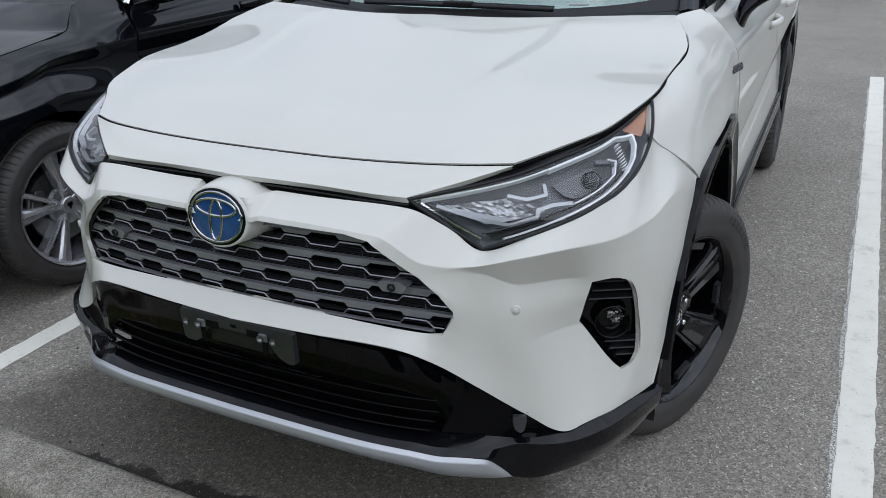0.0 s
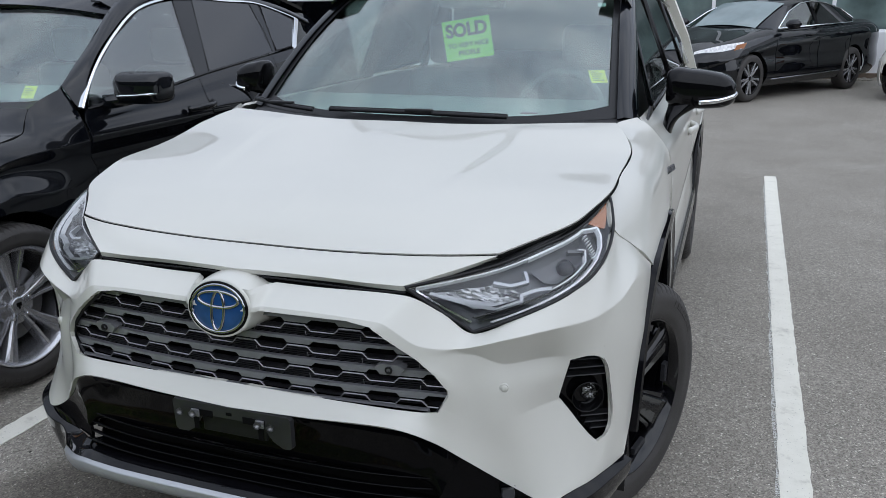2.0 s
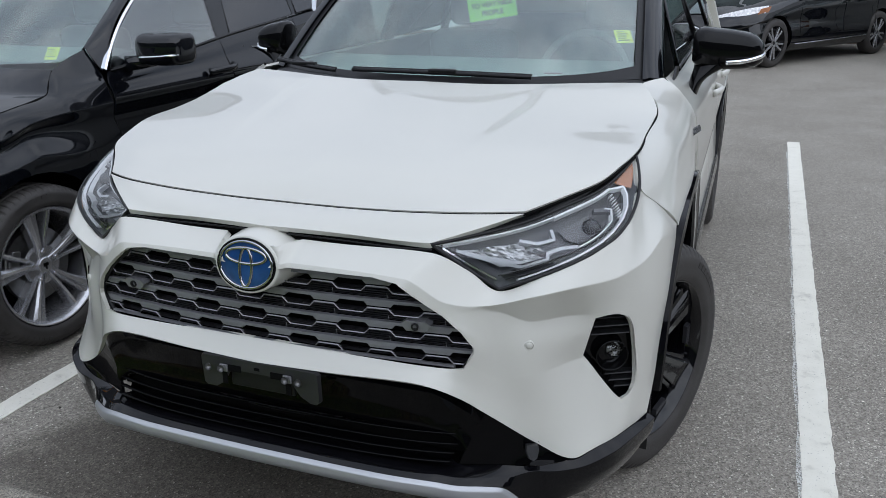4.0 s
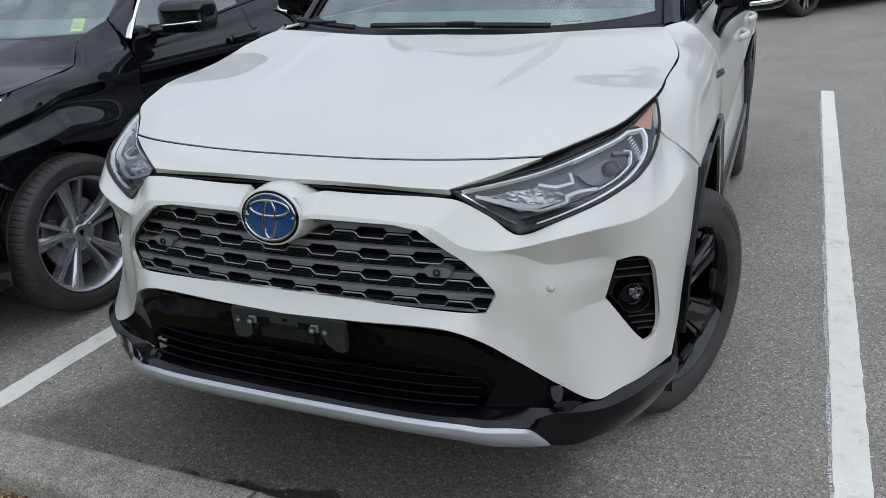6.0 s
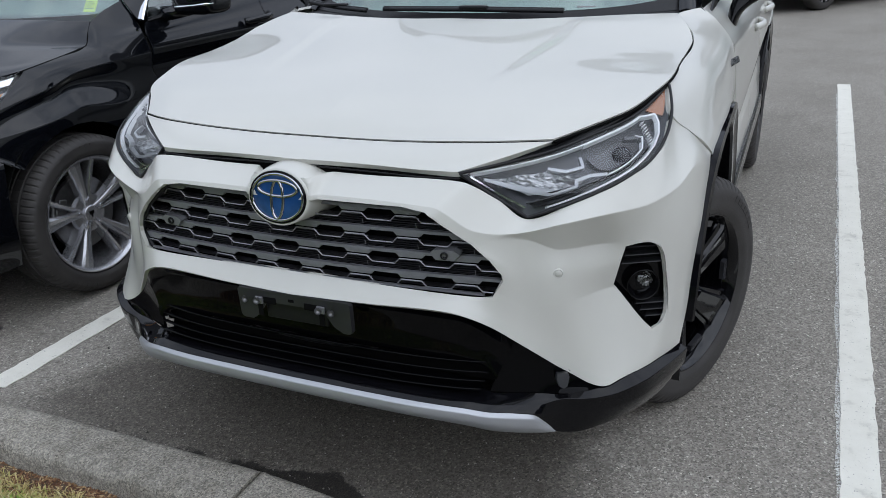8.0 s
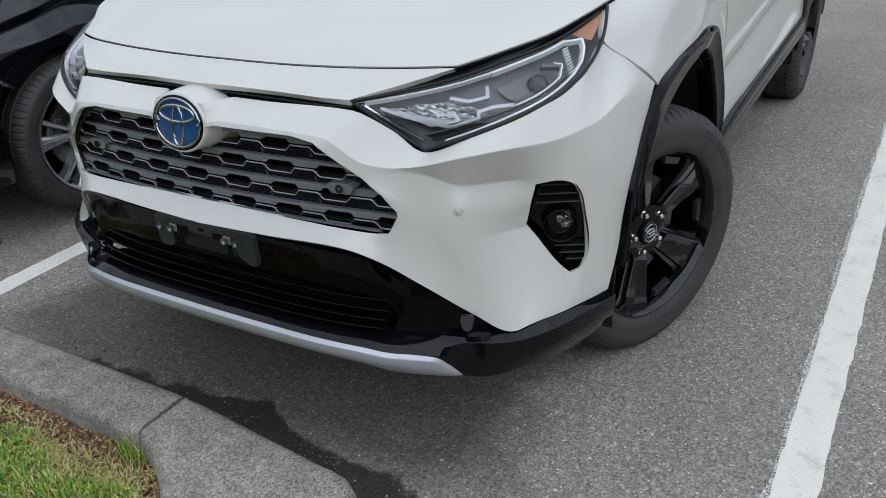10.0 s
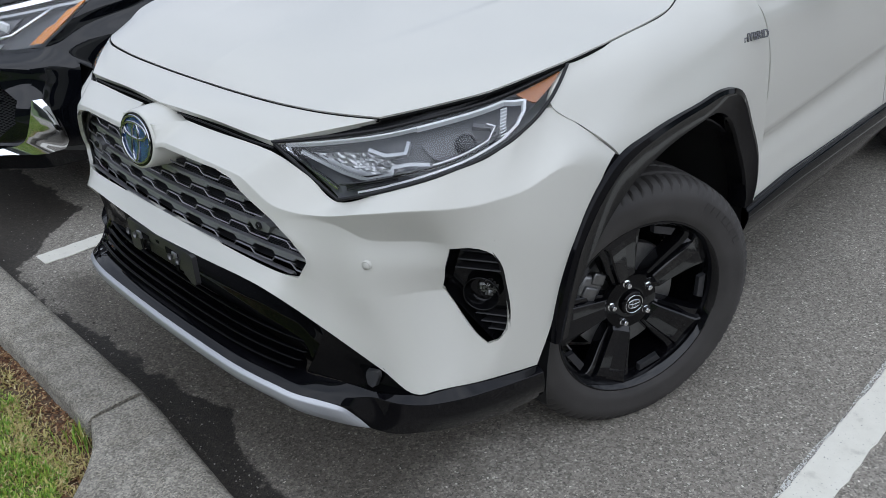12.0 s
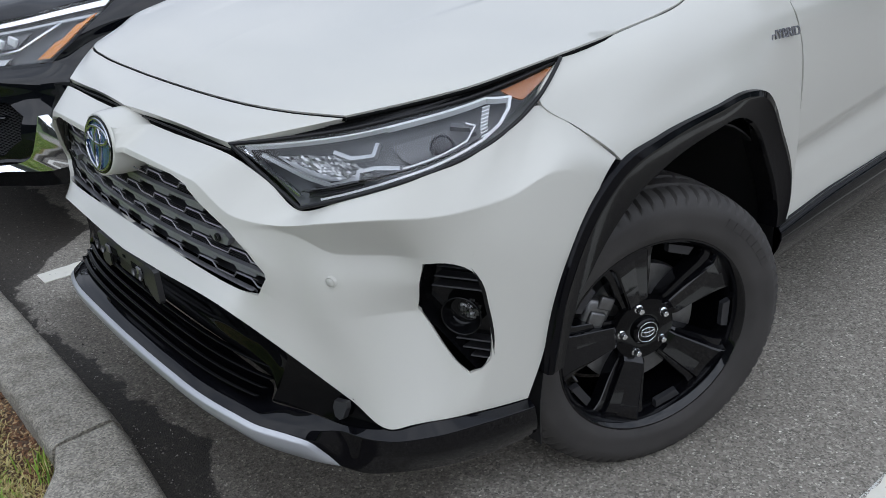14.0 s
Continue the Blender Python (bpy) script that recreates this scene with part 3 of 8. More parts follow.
GRASS = leaf_material("grass_blades", [(0.0, (0.10, 0.21, 0.02)), (0.60, (0.22, 0.37, 0.035)), (0.78, (0.38, 0.43, 0.08)), (0.90, (0.52, 0.46, 0.17)), (1.0, (0.58, 0.49, 0.28))])
BARK = leaf_material("bark_chips", [(0.0, (0.05, 0.022, 0.012)), (0.45, (0.16, 0.072, 0.034)), (0.78, (0.28, 0.16, 0.075)), (1.0, (0.48, 0.37, 0.21))], 0.85)
DRYGRASS = leaf_material("dry_grass_blades", [(0.0, (0.20, 0.16, 0.05)), (0.4, (0.40, 0.32, 0.11)), (0.75, (0.50, 0.40, 0.18)), (0.9, (0.30, 0.33, 0.07)), (1.0, (0.58, 0.50, 0.30))])


def blade(v, f, rnd, x, y, z, h, w, lean):
    """One bent grass blade."""
    a = rnd.uniform(0, 6.283)
    cx, sx = math.cos(a), math.sin(a)
    bx, by = -sx * w, cx * w
    dx, dy = cx * lean * h, sx * lean * h
    i = len(v)
    v += [(x - bx, y - by, z), (x + bx, y + by, z), (x + dx * 0.4 + bx * 0.8, y + dy * 0.4 + by * 0.8, z + h * 0.6), (x + dx * 0.4 - bx * 0.8, y + dy * 0.4 - by * 0.8, z + h * 0.6), (x + dx, y + dy, z + h * (1 - lean * 0.3))]
    f += [(i, i + 1, i + 2, i + 3), (i + 3, i + 2, i + 4)]


def grass():
    rnd = random.Random(11)
    v, f, dv_, df_ = [], [], [], []
    for k in range(300000):
        x, y = rnd.uniform(-2.4, 0.4), -0.13 - 0.85 * rnd.random() ** 1.1
        if k > 150000:
            x, y = rnd.uniform(-7.0, 0.4), -0.13 - 2.85 * rnd.random()
            if x > -2.4 and y > -0.9:
                continue
        if x > strip_end(y) - 0.02:
            continue
        d = min(-0.13 - y, 0.8 * (strip_end(y) - x))
        thin = noise.noise((x * 2.2, y * 2.2, 7.0)) * 0.5 + noise.noise((x * 9, y * 9, 3.0)) * 0.3
        edge = 0.085 + 0.06 * noise.noise((x * 2.3, 0.0, 1.0)) + 0.03 * noise.noise((x * 9.0, y * 9.0, 1.0))
        z = lawn_z(x, y) - 0.004
        # a dry, yellowed fringe between the bare strip and the green
        parched = 0.03 + 0.10 * noise.noise((x * 3.1, y * 3.1, 4.0)) + 0.05 * noise.noise((x * 13.0, y * 13.0, 4.0))
        if edge - 0.05 < d < edge + parched and rnd.random() < 0.75:
            if d > edge or rnd.random() < 0.35:
                blade(dv_, df_, rnd, x, y, z, rnd.uniform(0.012, 0.030), rnd.uniform(0.0012, 0.0024), rnd.uniform(0.5, 1.3))
            continue
        if d < edge or (thin < -0.42 and rnd.random() < 0.6):
            continue
        k_ = 1.0 if x > -2.4 and y > -0.95 else 1.7
        blade(v, f, rnd, x, y, z, k_ * rnd.uniform(0.010, 0.030), k_ * rnd.uniform(0.0014, 0.0028), rnd.uniform(0.1, 0.9))
    # weeds at the foot of the kerb joint
    for k in range(70):
        x, y = rnd.gauss(-0.10, 0.035), -0.140 - abs(rnd.gauss(0, 0.022))
        blade(v, f, rnd, x, y, lawn_z(x, y) - 0.004, rnd.uniform(0.03, 0.075), rnd.uniform(0.0012, 0.0022), rnd.uniform(0.1, 0.5))
    tagged(scatter_mesh("grass", v, f, GRASS), "short green and yellowed grass behind the kerb", "grass", kind="stuff")
    tagged(scatter_mesh("dry_grass", dv_, df_, DRYGRASS), "dry yellow grass fringe along the bare strip", "grass", kind="stuff")


def chips():
    rnd = random.Random(3)
    v, f = [], []
    for k in range(30000):
        x, y = rnd.uniform(-3.4, 0.3), -0.13 - 0.38 * rnd.random() ** 1.2
        if x > strip_end(y) - 0.01:
            continue
        z = lawn_z(x, y) + rnd.uniform(-0.002, 0.006)
        L, w, t = rnd.uniform(0.003, 0.010), rnd.uniform(0.0012, 0.004), rnd.uniform(0.001, 0.003)
        m = pose(x, y, z, rnd.uniform(-40, 40), rnd.uniform(-40, 40), rnd.uniform(0, 360))
        i = len(v)
        v += [tuple(m @ Vector(q)) for q in ((-L, -w, -t), (L, -w * 0.6, -t), (L * 0.9, w, -t), (-L * 0.8, w * 0.7, -t), (0, 0, t))]
        f += [(i, i + 1, i + 4), (i + 1, i + 2, i + 4), (i + 2, i + 3, i + 4), (i + 3, i, i + 4)]
    return tagged(scatter_mesh("bark_chips", v, f, BARK), "brown bark chips and dry litter along the kerb", "mulch", kind="stuff")


grass()
chips()

# loose grit on the asphalt beside the kerb
GRIT = leaf_material("grit", [(0.0, (0.05, 0.045, 0.04)), (0.6, (0.15, 0.14, 0.12)), (1.0, (0.42, 0.40, 0.36))], 0.9)
rnd = random.Random(8)
v, f = [], []
for k in range(2600):
    x, y = rnd.uniform(-2.6, 1.6), 0.075 + 0.5 * rnd.random() ** 2.2
    r = rnd.uniform(0.001, 0.0035) * (1.8 if rnd.random() < 0.03 else 1)
    i = len(v)
    a = rnd.uniform(0, 6.28)
    v += [(x + r * math.cos(a + q), y + r * math.sin(a + q), 0.0) for q in (0, 2.1, 4.2)] + [(x, y, r * 1.2)]
    f += [(i, i + 1, i + 3), (i + 1, i + 2, i + 3), (i + 2, i, i + 3)]
tagged(scatter_mesh("grit", v, f, GRIT), "loose grit and small stones on the asphalt", "gravel", kind="stuff")

# ---- the white hybrid SUV ----
car = thing("white_suv", "pearl white hybrid SUV with black trim and wheels, parked", "car", (0, 2.4, 0))


def cpart(name, bm, mat, label="", parent=None, **k):
    """A part of the white car: coordinates stay those of the place."""
    ob = part(name, bm, mat, None, label, **k)
    ob.parent = parent or car
    if ob.parent is car:
        ob.matrix_parent_inverse = Matrix.Translation(-Vector(car.location))
    return ob


# hood: front edge, rear edge, centre line, side edge
HOOD_FRONT = [(0, 0.318, 0.966), (0.2, 0.321, 0.967), (0.38, 0.322, 0.975), (0.5, 0.338, 0.980), (0.594, 0.380, 0.979)]
HOOD_SIDE = [(0.594, 0.380, 0.979), (0.669, 0.478, 0.998), (0.727, 0.550, 1.016), (0.766, 0.665, 1.037), (0.785, 0.745, 1.050), (0.788, 0.95, 1.068), (0.792, 1.08, 1.084), (0.793, 1.13, 1.094), (0.788, 1.16, 1.102), (0.776, 1.20, 1.114), (0.757, 1.25, 1.130), (0.740, 1.286, 1.140), (0.717, 1.334, 1.151)]
HOOD_REAR = [(0, 1.215, 1.145), (0.25, 1.21, 1.145), (0.42, 1.243, 1.148), (0.57, 1.288, 1.151), (0.717, 1.334, 1.151)]
HOOD_MID = [(0, 0.318, 0.966), (0, 0.36, 0.992), (0, 0.46, 1.026), (0, 0.70, 1.070), (0, 1.0, 1.115), (0, 1.215, 1.145)]


def hood_patch(n):
    """The bonnet's right half: a calm crown whose edges follow the shut lines close by, with raised shoulders."""
    ease = lambda q: q * q * (3 - 2 * q)
    c0, c1, d0, d1 = (curve(c, n) for c in (HOOD_FRONT, HOOD_REAR, HOOD_MID, HOOD_SIDE))
    k = np.linspace(0, 1, n)
    u, v = k[:, None], k[None, :]
    p = coons(HOOD_FRONT, HOOD_REAR, HOOD_MID, HOOD_SIDE, n, n)
    terms = lambda x, y: np.stack([x * 0 + 1, y, y * y, x * x, x * x * y, x * x * y * y], -1)
    q = np.concatenate([d0[25:], d0[25:], d1[20:], c1])
    fit = np.linalg.lstsq(terms(q[:, 0], q[:, 1]), q[:, 2], rcond=None)[0]
    calm = terms(p[:, :, 0], p[:, :, 1]) @ fit
    w = ease(np.clip((v - 0.08) / 0.40, 0, 1))
    z = p[:, :, 2] * (1 - w) + calm * w
    z = z + ease(np.clip((u - 0.35) / 0.65, 0, 1)) * (d1[:, 2] - z[-1])[None]
    z = z + ease(np.clip((v - 0.60) / 0.40, 0, 1)) * (c1[:, 2] - z[:, -1])[:, None]
    z = z + ease(np.clip((0.3 - u) / 0.3, 0, 1)) * (d0[:, 2] - z[0])[None]
    s = ease(np.clip((u - (0.37 + 0.20 * v) + 0.035) / 0.07, 0, 1))
    z = z + 0.006 * s * ease(np.clip((1 - u) / 0.42, 0, 1)) * ease(np.clip((v - 0.22) / 0.5, 0, 1)) * ease(np.clip((1 - v) / 0.08, 0, 1))
    p[:, :, 2] = z
    return p


cpart("hood", grid(hood_patch(100), mirror=True), WHITE, "smooth pearl white bonnet", thick=0.012)

# nose panel between hood and slit
NOSE_LOW = [(0, 0.205, 0.937), (0.08, 0.213, 0.936), (0.22, 0.227, 0.931), (0.33, 0.231, 0.928), (0.416, 0.231, 0.930)]
NOSE_TOP = [(x, y - 0.0045, z - 0.003) for x, y, z in HOOD_FRONT]
NOSE_TIP = [(0.416, 0.231, 0.930), (0.505, 0.298, 0.952), (0.594, 0.374, 0.975)]
p = coons(NOSE_LOW, NOSE_TOP, [(0, 0.205, 0.937), (0, 0.25, 0.954), NOSE_TOP[0]], NOSE_TIP, 40, 12)
cpart("nose_panel", grid(p, mirror=True), WHITE, thick=0.014)

# bumper: stations from the middle to the wheel arch, each from top to bottom
BUMPER_A = [
    [(0, 0.212, 0.914), (0, 0.150, 0.873), (0, 0.143, 0.856), (0, 0.160, 0.780), (0, 0.172, 0.655), (0, 0.153, 0.637), (0, 0.130, 0.612)],
    [(0.2, 0.219, 0.9085), (0.2, 0.152, 0.874), (0.2, 0.145, 0.857), (0.2, 0.160, 0.780), (0.2, 0.172, 0.653), (0.2, 0.157, 0.638), (0.2, 0.138, 0.615)],
    [(0.425, 0.225, 0.910), (0.381, 0.162, 0.866), (0.371, 0.153, 0.849), (0.42, 0.174, 0.770), (0.43, 0.186, 0.656), (0.42, 0.168, 0.643), (0.41, 0.146, 0.622)],
    [(0.50, 0.256, 0.866), (0.469, 0.185, 0.812), (0.459, 0.174, 0.785), (0.502, 0.190, 0.745), (0.516, 0.200, 0.660), (0.508, 0.190, 0.625), (0.50, 0.172, 0.590)],
]
BUMPER_B = [
    [(0.568, 0.278, 0.818), (0.547, 0.232, 0.797), (0.558, 0.246, 0.780), (0.569, 0.241, 0.700), (0.575, 0.240, 0.618), (0.575, 0.234, 0.572), (0.575, 0.222, 0.522)],
    [(0.66, 0.322, 0.852), (0.651, 0.273, 0.818), (0.638, 0.302, 0.743), (0.638, 0.2810, 0.692), (0.647, 0.280, 0.617), (0.655, 0.283, 0.538), (0.66, 0.277, 0.444)],
    [(0.745, 0.390, 0.886), (0.745, 0.342, 0.829), (0.725, 0.380, 0.739), (0.731, 0.375, 0.690), (0.740, 0.400, 0.622), (0.748, 0.358, 0.525), (0.752, 0.304, 0.405)],
    [(0.773, 0.427, 0.901), (0.780, 0.380, 0.829), (0.767, 0.396, 0.742), (0.770, 0.406, 0.690), (0.771, 0.421, 0.613), (0.779, 0.390, 0.525), (0.782, 0.331, 0.4165)],
    [(0.795, 0.476, 0.913), (0.812, 0.420, 0.832), (0.806, 0.422, 0.748), (0.808, 0.426, 0.690), (0.803, 0.434, 0.600), (0.810, 0.418, 0.512), (0.807, 0.362, 0.4225)],
]
BUMPER_C = [
    [(0.818, 0.557, 0.942), (0.837, 0.470, 0.837), (0.834, 0.460, 0.765), (0.834, 0.457, 0.690), (0.832, 0.459, 0.600), (0.834, 0.450, 0.511), (0.829, 0.399, 0.423)],
    [(0.815, 0.640, 0.977), (0.858, 0.524, 0.845), (0.858, 0.500, 0.770), (0.856, 0.490, 0.690), (0.855, 0.482, 0.600), (0.853, 0.466, 0.510), (0.849, 0.443, 0.423)],
    [(0.856, 0.708, 0.930), (0.884, 0.622, 0.873), (0.886, 0.570, 0.750), (0.884, 0.552, 0.680), (0.880, 0.540, 0.600), (0.876, 0.524, 0.515), (0.870, 0.495, 0.422)],
    [(0.902, 0.776, 0.862), (0.9055, 0.735, 0.830), (0.907, 0.660, 0.736), (0.903, 0.627, 0.669), (0.898, 0.600, 0.590), (0.894, 0.580, 0.510), (0.886, 0.545, 0.420)],
]
GRILLE = [(-0.08, 0.862), (0.20, 0.864), (0.31, 0.864), (0.367, 0.855), (0.417, 0.820), (0.466, 0.783), (0.504, 0.743), (0.529, 0.703), (0.530, 0.690), (0.508, 0.651), (-0.08, 0.6555)]
FOG = [(0.765, 0.730)] + [tuple(q) for q in curve([(0.790, 0.7355), (0.810, 0.7355), (0.828, 0.724), (0.840, 0.698), (0.849, 0.640), (0.8565, 0.560), (0.855, 0.528), (0.845, 0.511)], 22)] + [(0.831, 0.503), (0.740, 0.628)]
p = creased(BUMPER_A + BUMPER_B + BUMPER_C, 190, 170, {1: ((0, 3.3, 3.7, 4.0, 10.2, 11.8), (1, 1, 0.4, 1, 1, 0)), 2: ((2.3, 2.8, 3.8, 4.0, 6.6, 7.4), (1, 0, 0, 0.9, 0.9, 0)), 4: ((2.6, 3.2, 4.2, 4.8, 5.9, 6.6), (1, 0.6, 0.6, 1, 1, 0)), 5: ((2.4, 4.2), (0, 0))})
# the surround swells smoothly into the badge's housing
swell = 0.1375 + 0.30 * np.maximum(0, np.hypot(p[:, :, 0] / 0.0895, (p[:, :, 2] - 0.868) / 0.0745) - 1) + 0.18 * (p[:, :, 2] - 0.863)
mixed = np.clip(0.5 + 0.5 * (p[:, :, 1] - swell) / 0.034, 0, 1)
p[:, :, 1] = np.where(p[:, :, 0] < 0.26, p[:, :, 1] * (1 - mixed) + swell * mixed - 0.034 * mixed * (1 - mixed), p[:, :, 1])
bm = grid(p)
cut(bm, GRILLE)
cut(bm, FOG, test=lambda c: c.x > 0.7)
bm2 = bm.copy()
bmesh.ops.scale(bm2, vec=(-1, 1, 1), verts=bm2.verts)
bmesh.ops.reverse_faces(bm2, faces=bm2.faces)
me = mesh_of("t", bm2)
bm.from_mesh(me)
bmesh.ops.remove_doubles(bm, verts=bm.verts, dist=1e-4)
cpart("front_bumper", bm, WHITE, "white bumper with deep cheeks", thick=0.010, offset=1.0)

# dark shut lines round the hood
for sgn in (1, -1):
    bm = bmesh.new()
    tube(bm, [(sgn * x, y - 0.0005, z - 0.0065) for x, y, z in curve(HOOD_FRONT, 30)], 0.0036, 6)
    cpart("hood_seal", bm, DARK)
    bm = bmesh.new()
    tube(bm, [(sgn * (x + 0.0015), y, z - 0.007) for x, y, z in curve(HOOD_SIDE, 50)], 0.0034, 6)
    cpart("hood_seal", bm, DARK)

# slit under the nose panel
SLIT_LOW = [(0.066, 0.215, 0.914), (0.2, 0.221, 0.9085), (0.33, 0.223, 0.906), (0.424, 0.227, 0.910)]
SLIT_TOP = [(0.052, 0.211, 0.937), (0.22, 0.227, 0.931), (0.33, 0.231, 0.928), (0.416, 0.231, 0.931)]
for sgn in (1, -1):
    a = [(sgn * x, y + 0.012, z - 0.001) for x, y, z in curve(SLIT_TOP, 20)]
    b = [(sgn * x, y + 0.010, z - 0.010) for x, y, z in curve(SLIT_LOW, 20)]
    bm = bmesh.new()
    ribbon(bm, a, b, (0, 0.02, 0))
    slit_ = cpart("slit_insert", bm, DARK, "narrow black air slit", smooth=False)
    bm = bmesh.new()
    tube(bm, [(0.5 * (p[0] + q[0]), 0.5 * (p[1] + q[1]) - 0.006, 0.5 * (p[2] + q[2]) - 0.001) for p, q in zip(a, b)], 0.0022, 6)
    cpart("slit_rib", bm, SATIN, parent=slit_)

# dark backing behind grille and intake
bm = bmesh.new()
box(bm, (-0.53, 0.250, 0.40), (0.53, 0.262, 0.76))
box(bm, (-0.40, 0.245, 0.76), (0.40, 0.256, 0.905))
cpart("backing", bm, DARK, smooth=False)

# grille: rows of grey plates and open hexagons
def grille_y(x, z):
    return 0.172 + 0.14 * x * x + 0.07 * (0.86 - z)


GRILLE_FULL = [(x, z) for x, z in GRILLE if x > 0.1] + [(-x, z) for x, z in reversed(GRILLE) if x > 0.1]
GRILLE_WIDE = [(x * 1.015, 0.755 + (z - 0.755) * 1.03) for x, z in GRILLE_FULL]


def plate_at(bm, outline, y0, depth, slope=0.0):
    """A plate of that outline (x, z) following the grille's curve; its front leans by slope."""
    zs = [z for _, z in outline]
    top = max(zs)
    f = [bm.verts.new((x, grille_y(x, z) + y0 + slope * (top - z), z)) for x, z in outline]
    r = [bm.verts.new((x, grille_y(x, z) + y0 + depth, z)) for x, z in outline]
    bm.faces.new(f[::-1])
    n = len(f)
    for i in range(n):
        bm.faces.new((f[i], f[(i + 1) % n], r[(i + 1) % n], r[i]))


GP = 0.1343
for row in range(4):
    z = 0.8315 - row * 0.0548
    bm, bml, bme = bmesh.new(), bmesh.new(), bmesh.new()
    zig = []
    for k in range(-6, 7):
        x = (k + 0.5) * GP + 0.104
        xo = x + GP / 2
        h = GP / 2 - 0.0002
        plate_at(bm, [(x - h, z + 0.0175), (x + h, z + 0.0175), (x + h, z + 0.0105), (x - h, z + 0.0105)], 0.002, 0.012, -0.25)
        plate_at(bm, [(x - 0.0365, z + 0.0105), (x + 0.0365, z + 0.0105), (x + 0.0285, z + 0.0020), (x - 0.0285, z + 0.0020)], 0.00025, 0.012, -0.1)
        zig += [(x - 0.0250, z - 0.0010), (x + 0.0250, z - 0.0010), (xo - 0.0290, z - 0.0150), (xo + 0.0290, z - 0.0150)]
        tube(bme, [(qx, grille_y(qx, qz) + 0.004, qz) for qx, qz in ((x - 0.0285, z - 0.0075), (x + 0.0285, z - 0.0075))], 0.0009, 4)
        for dz, y0 in ((0.0155, 0.007), (0.0220, 0.009), (0.0285, 0.011), (0.0335, 0.013)):
            plate_at(bml, [(x - 0.0665, z - dz), (x + 0.0665, z - dz), (x + 0.0665, z - dz - 0.0022), (x - 0.0665, z - dz - 0.0022)], y0, 0.02, 0.6)
        tube(bme, [(x + 0.020, grille_y(x, z) + 0.006, z - 0.019), (x + 0.0205, grille_y(x, z) + 0.008, z - 0.031)], 0.0009, 4)
    tube(bme, [(qx, grille_y(qx, qz) - 0.005, qz) for qx, qz in zig], 0.0018, 5)
    for b_, nm, mat in ((bm, "grille_bar", GREYBAR), (bml, "grille_lattice", LATTICE), (bme, "grille_edge", GREYEDGE)):
        cut(b_, GRILLE_WIDE, keep=True)
        cpart(nm, b_, mat, "grey honeycomb grille slat" if mat == GREYBAR else "", smooth=False)
bm = bmesh.new()
xs = np.linspace(-0.485, 0.485, 40)
add_grid(bm, np.array([[(x, 0.172 + 0.10 * x * x, 0.6545), (x, 0.182 + 0.10 * x * x, 0.6550), (x, 0.186 + 0.10 * x * x, 0.646)] for x in xs]))
cpart("grille_floor", bm, GREYBAR, thick=0.003)

# rim of the grille opening
bm = bmesh.new()
ring = [(x, grille_y(x, z) - 0.004, z) for x, z in GRILLE_FULL]
tube(bm, [Vector(q) for q in curve(ring + ring[:1], 120)][:-1], 0.007, 6, closed=True)
cpart("grille_frame", bm, SATIN)

# parking cameras in the grille
for sx in (1, -1):
    bm = bmesh.new()
    plate_at(bm, [(sx * 0.395 + dx, 0.742 + dz) for dx, dz in ((-0.035, 0.004), (-0.022, 0.013), (0.022, 0.013), (0.035, 0.004), (0.022, -0.013), (-0.022, -0.013))], -0.012, 0.03)
    cam_ = cpart("parking_sensor", bm, GREYBAR, smooth=False)
    bm = bmesh.new()
    revolve(bm, [(0, 0.004), (0, 0.0085), (0.004, 0.0095), (0.006, 0.008), (0.004, 0.005)], 24)
    bmesh.ops.transform(bm, matrix=pose(sx * 0.395, grille_y(0.395, 0.742) - 0.012, 0.742, 0, 0, -90), verts=bm.verts)
    cpart("sensor_ring", bm, SATIN, parent=cam_)

# emblem bump and badge
bm = bmesh.new()
EMB = Vector((-0.002, 0.132, 0.863))
emb_pose = Matrix.Translation(EMB) @ pose(0, 0, 0, 0, 0, 0) @ pose(0, 0, 0, -10, 0, 0)
rows_ = []
for d, rx, rz, lift in ((0.125, 0.118, 0.062, 0.010), (0.095, 0.108, 0.070, 0.010), (0.065, 0.099, 0.072, 0.009), (0.035, 0.0915, 0.0715, 0.005), (0.012, 0.0865, 0.0695, 0.002), (0.003, 0.085, 0.068, 0.0), (0.0, 0.081, 0.064, 0), (0.004, 0.074, 0.058, 0)):
    rows_.append([(rx * math.cos(a), d, rz * math.sin(a) + lift) for a in np.linspace(0, 2 * math.pi, 65)])
add_grid(bm, np.array(rows_))
bmesh.ops.remove_doubles(bm, verts=bm.verts, dist=1e-5)
bmesh.ops.transform(bm, matrix=emb_pose, verts=bm.verts)
bump_ = cpart("emblem_housing", bm, WHITE, "white bulge round the badge")


def ellipse_ring(bm, cx, cz, rx, rz, w, y0, tilt=0.0, n=56, thick=0.005):
    pts = []
    for a in np.linspace(0, 2 * math.pi, n + 1)[:-1]:
        x, z = rx * math.cos(a), rz * math.sin(a)
        pts.append((cx + x * math.cos(tilt) - z * math.sin(tilt), y0, cz + x * math.sin(tilt) + z * math.cos(tilt)))
    tube(bm, pts, w, 8, closed=True)


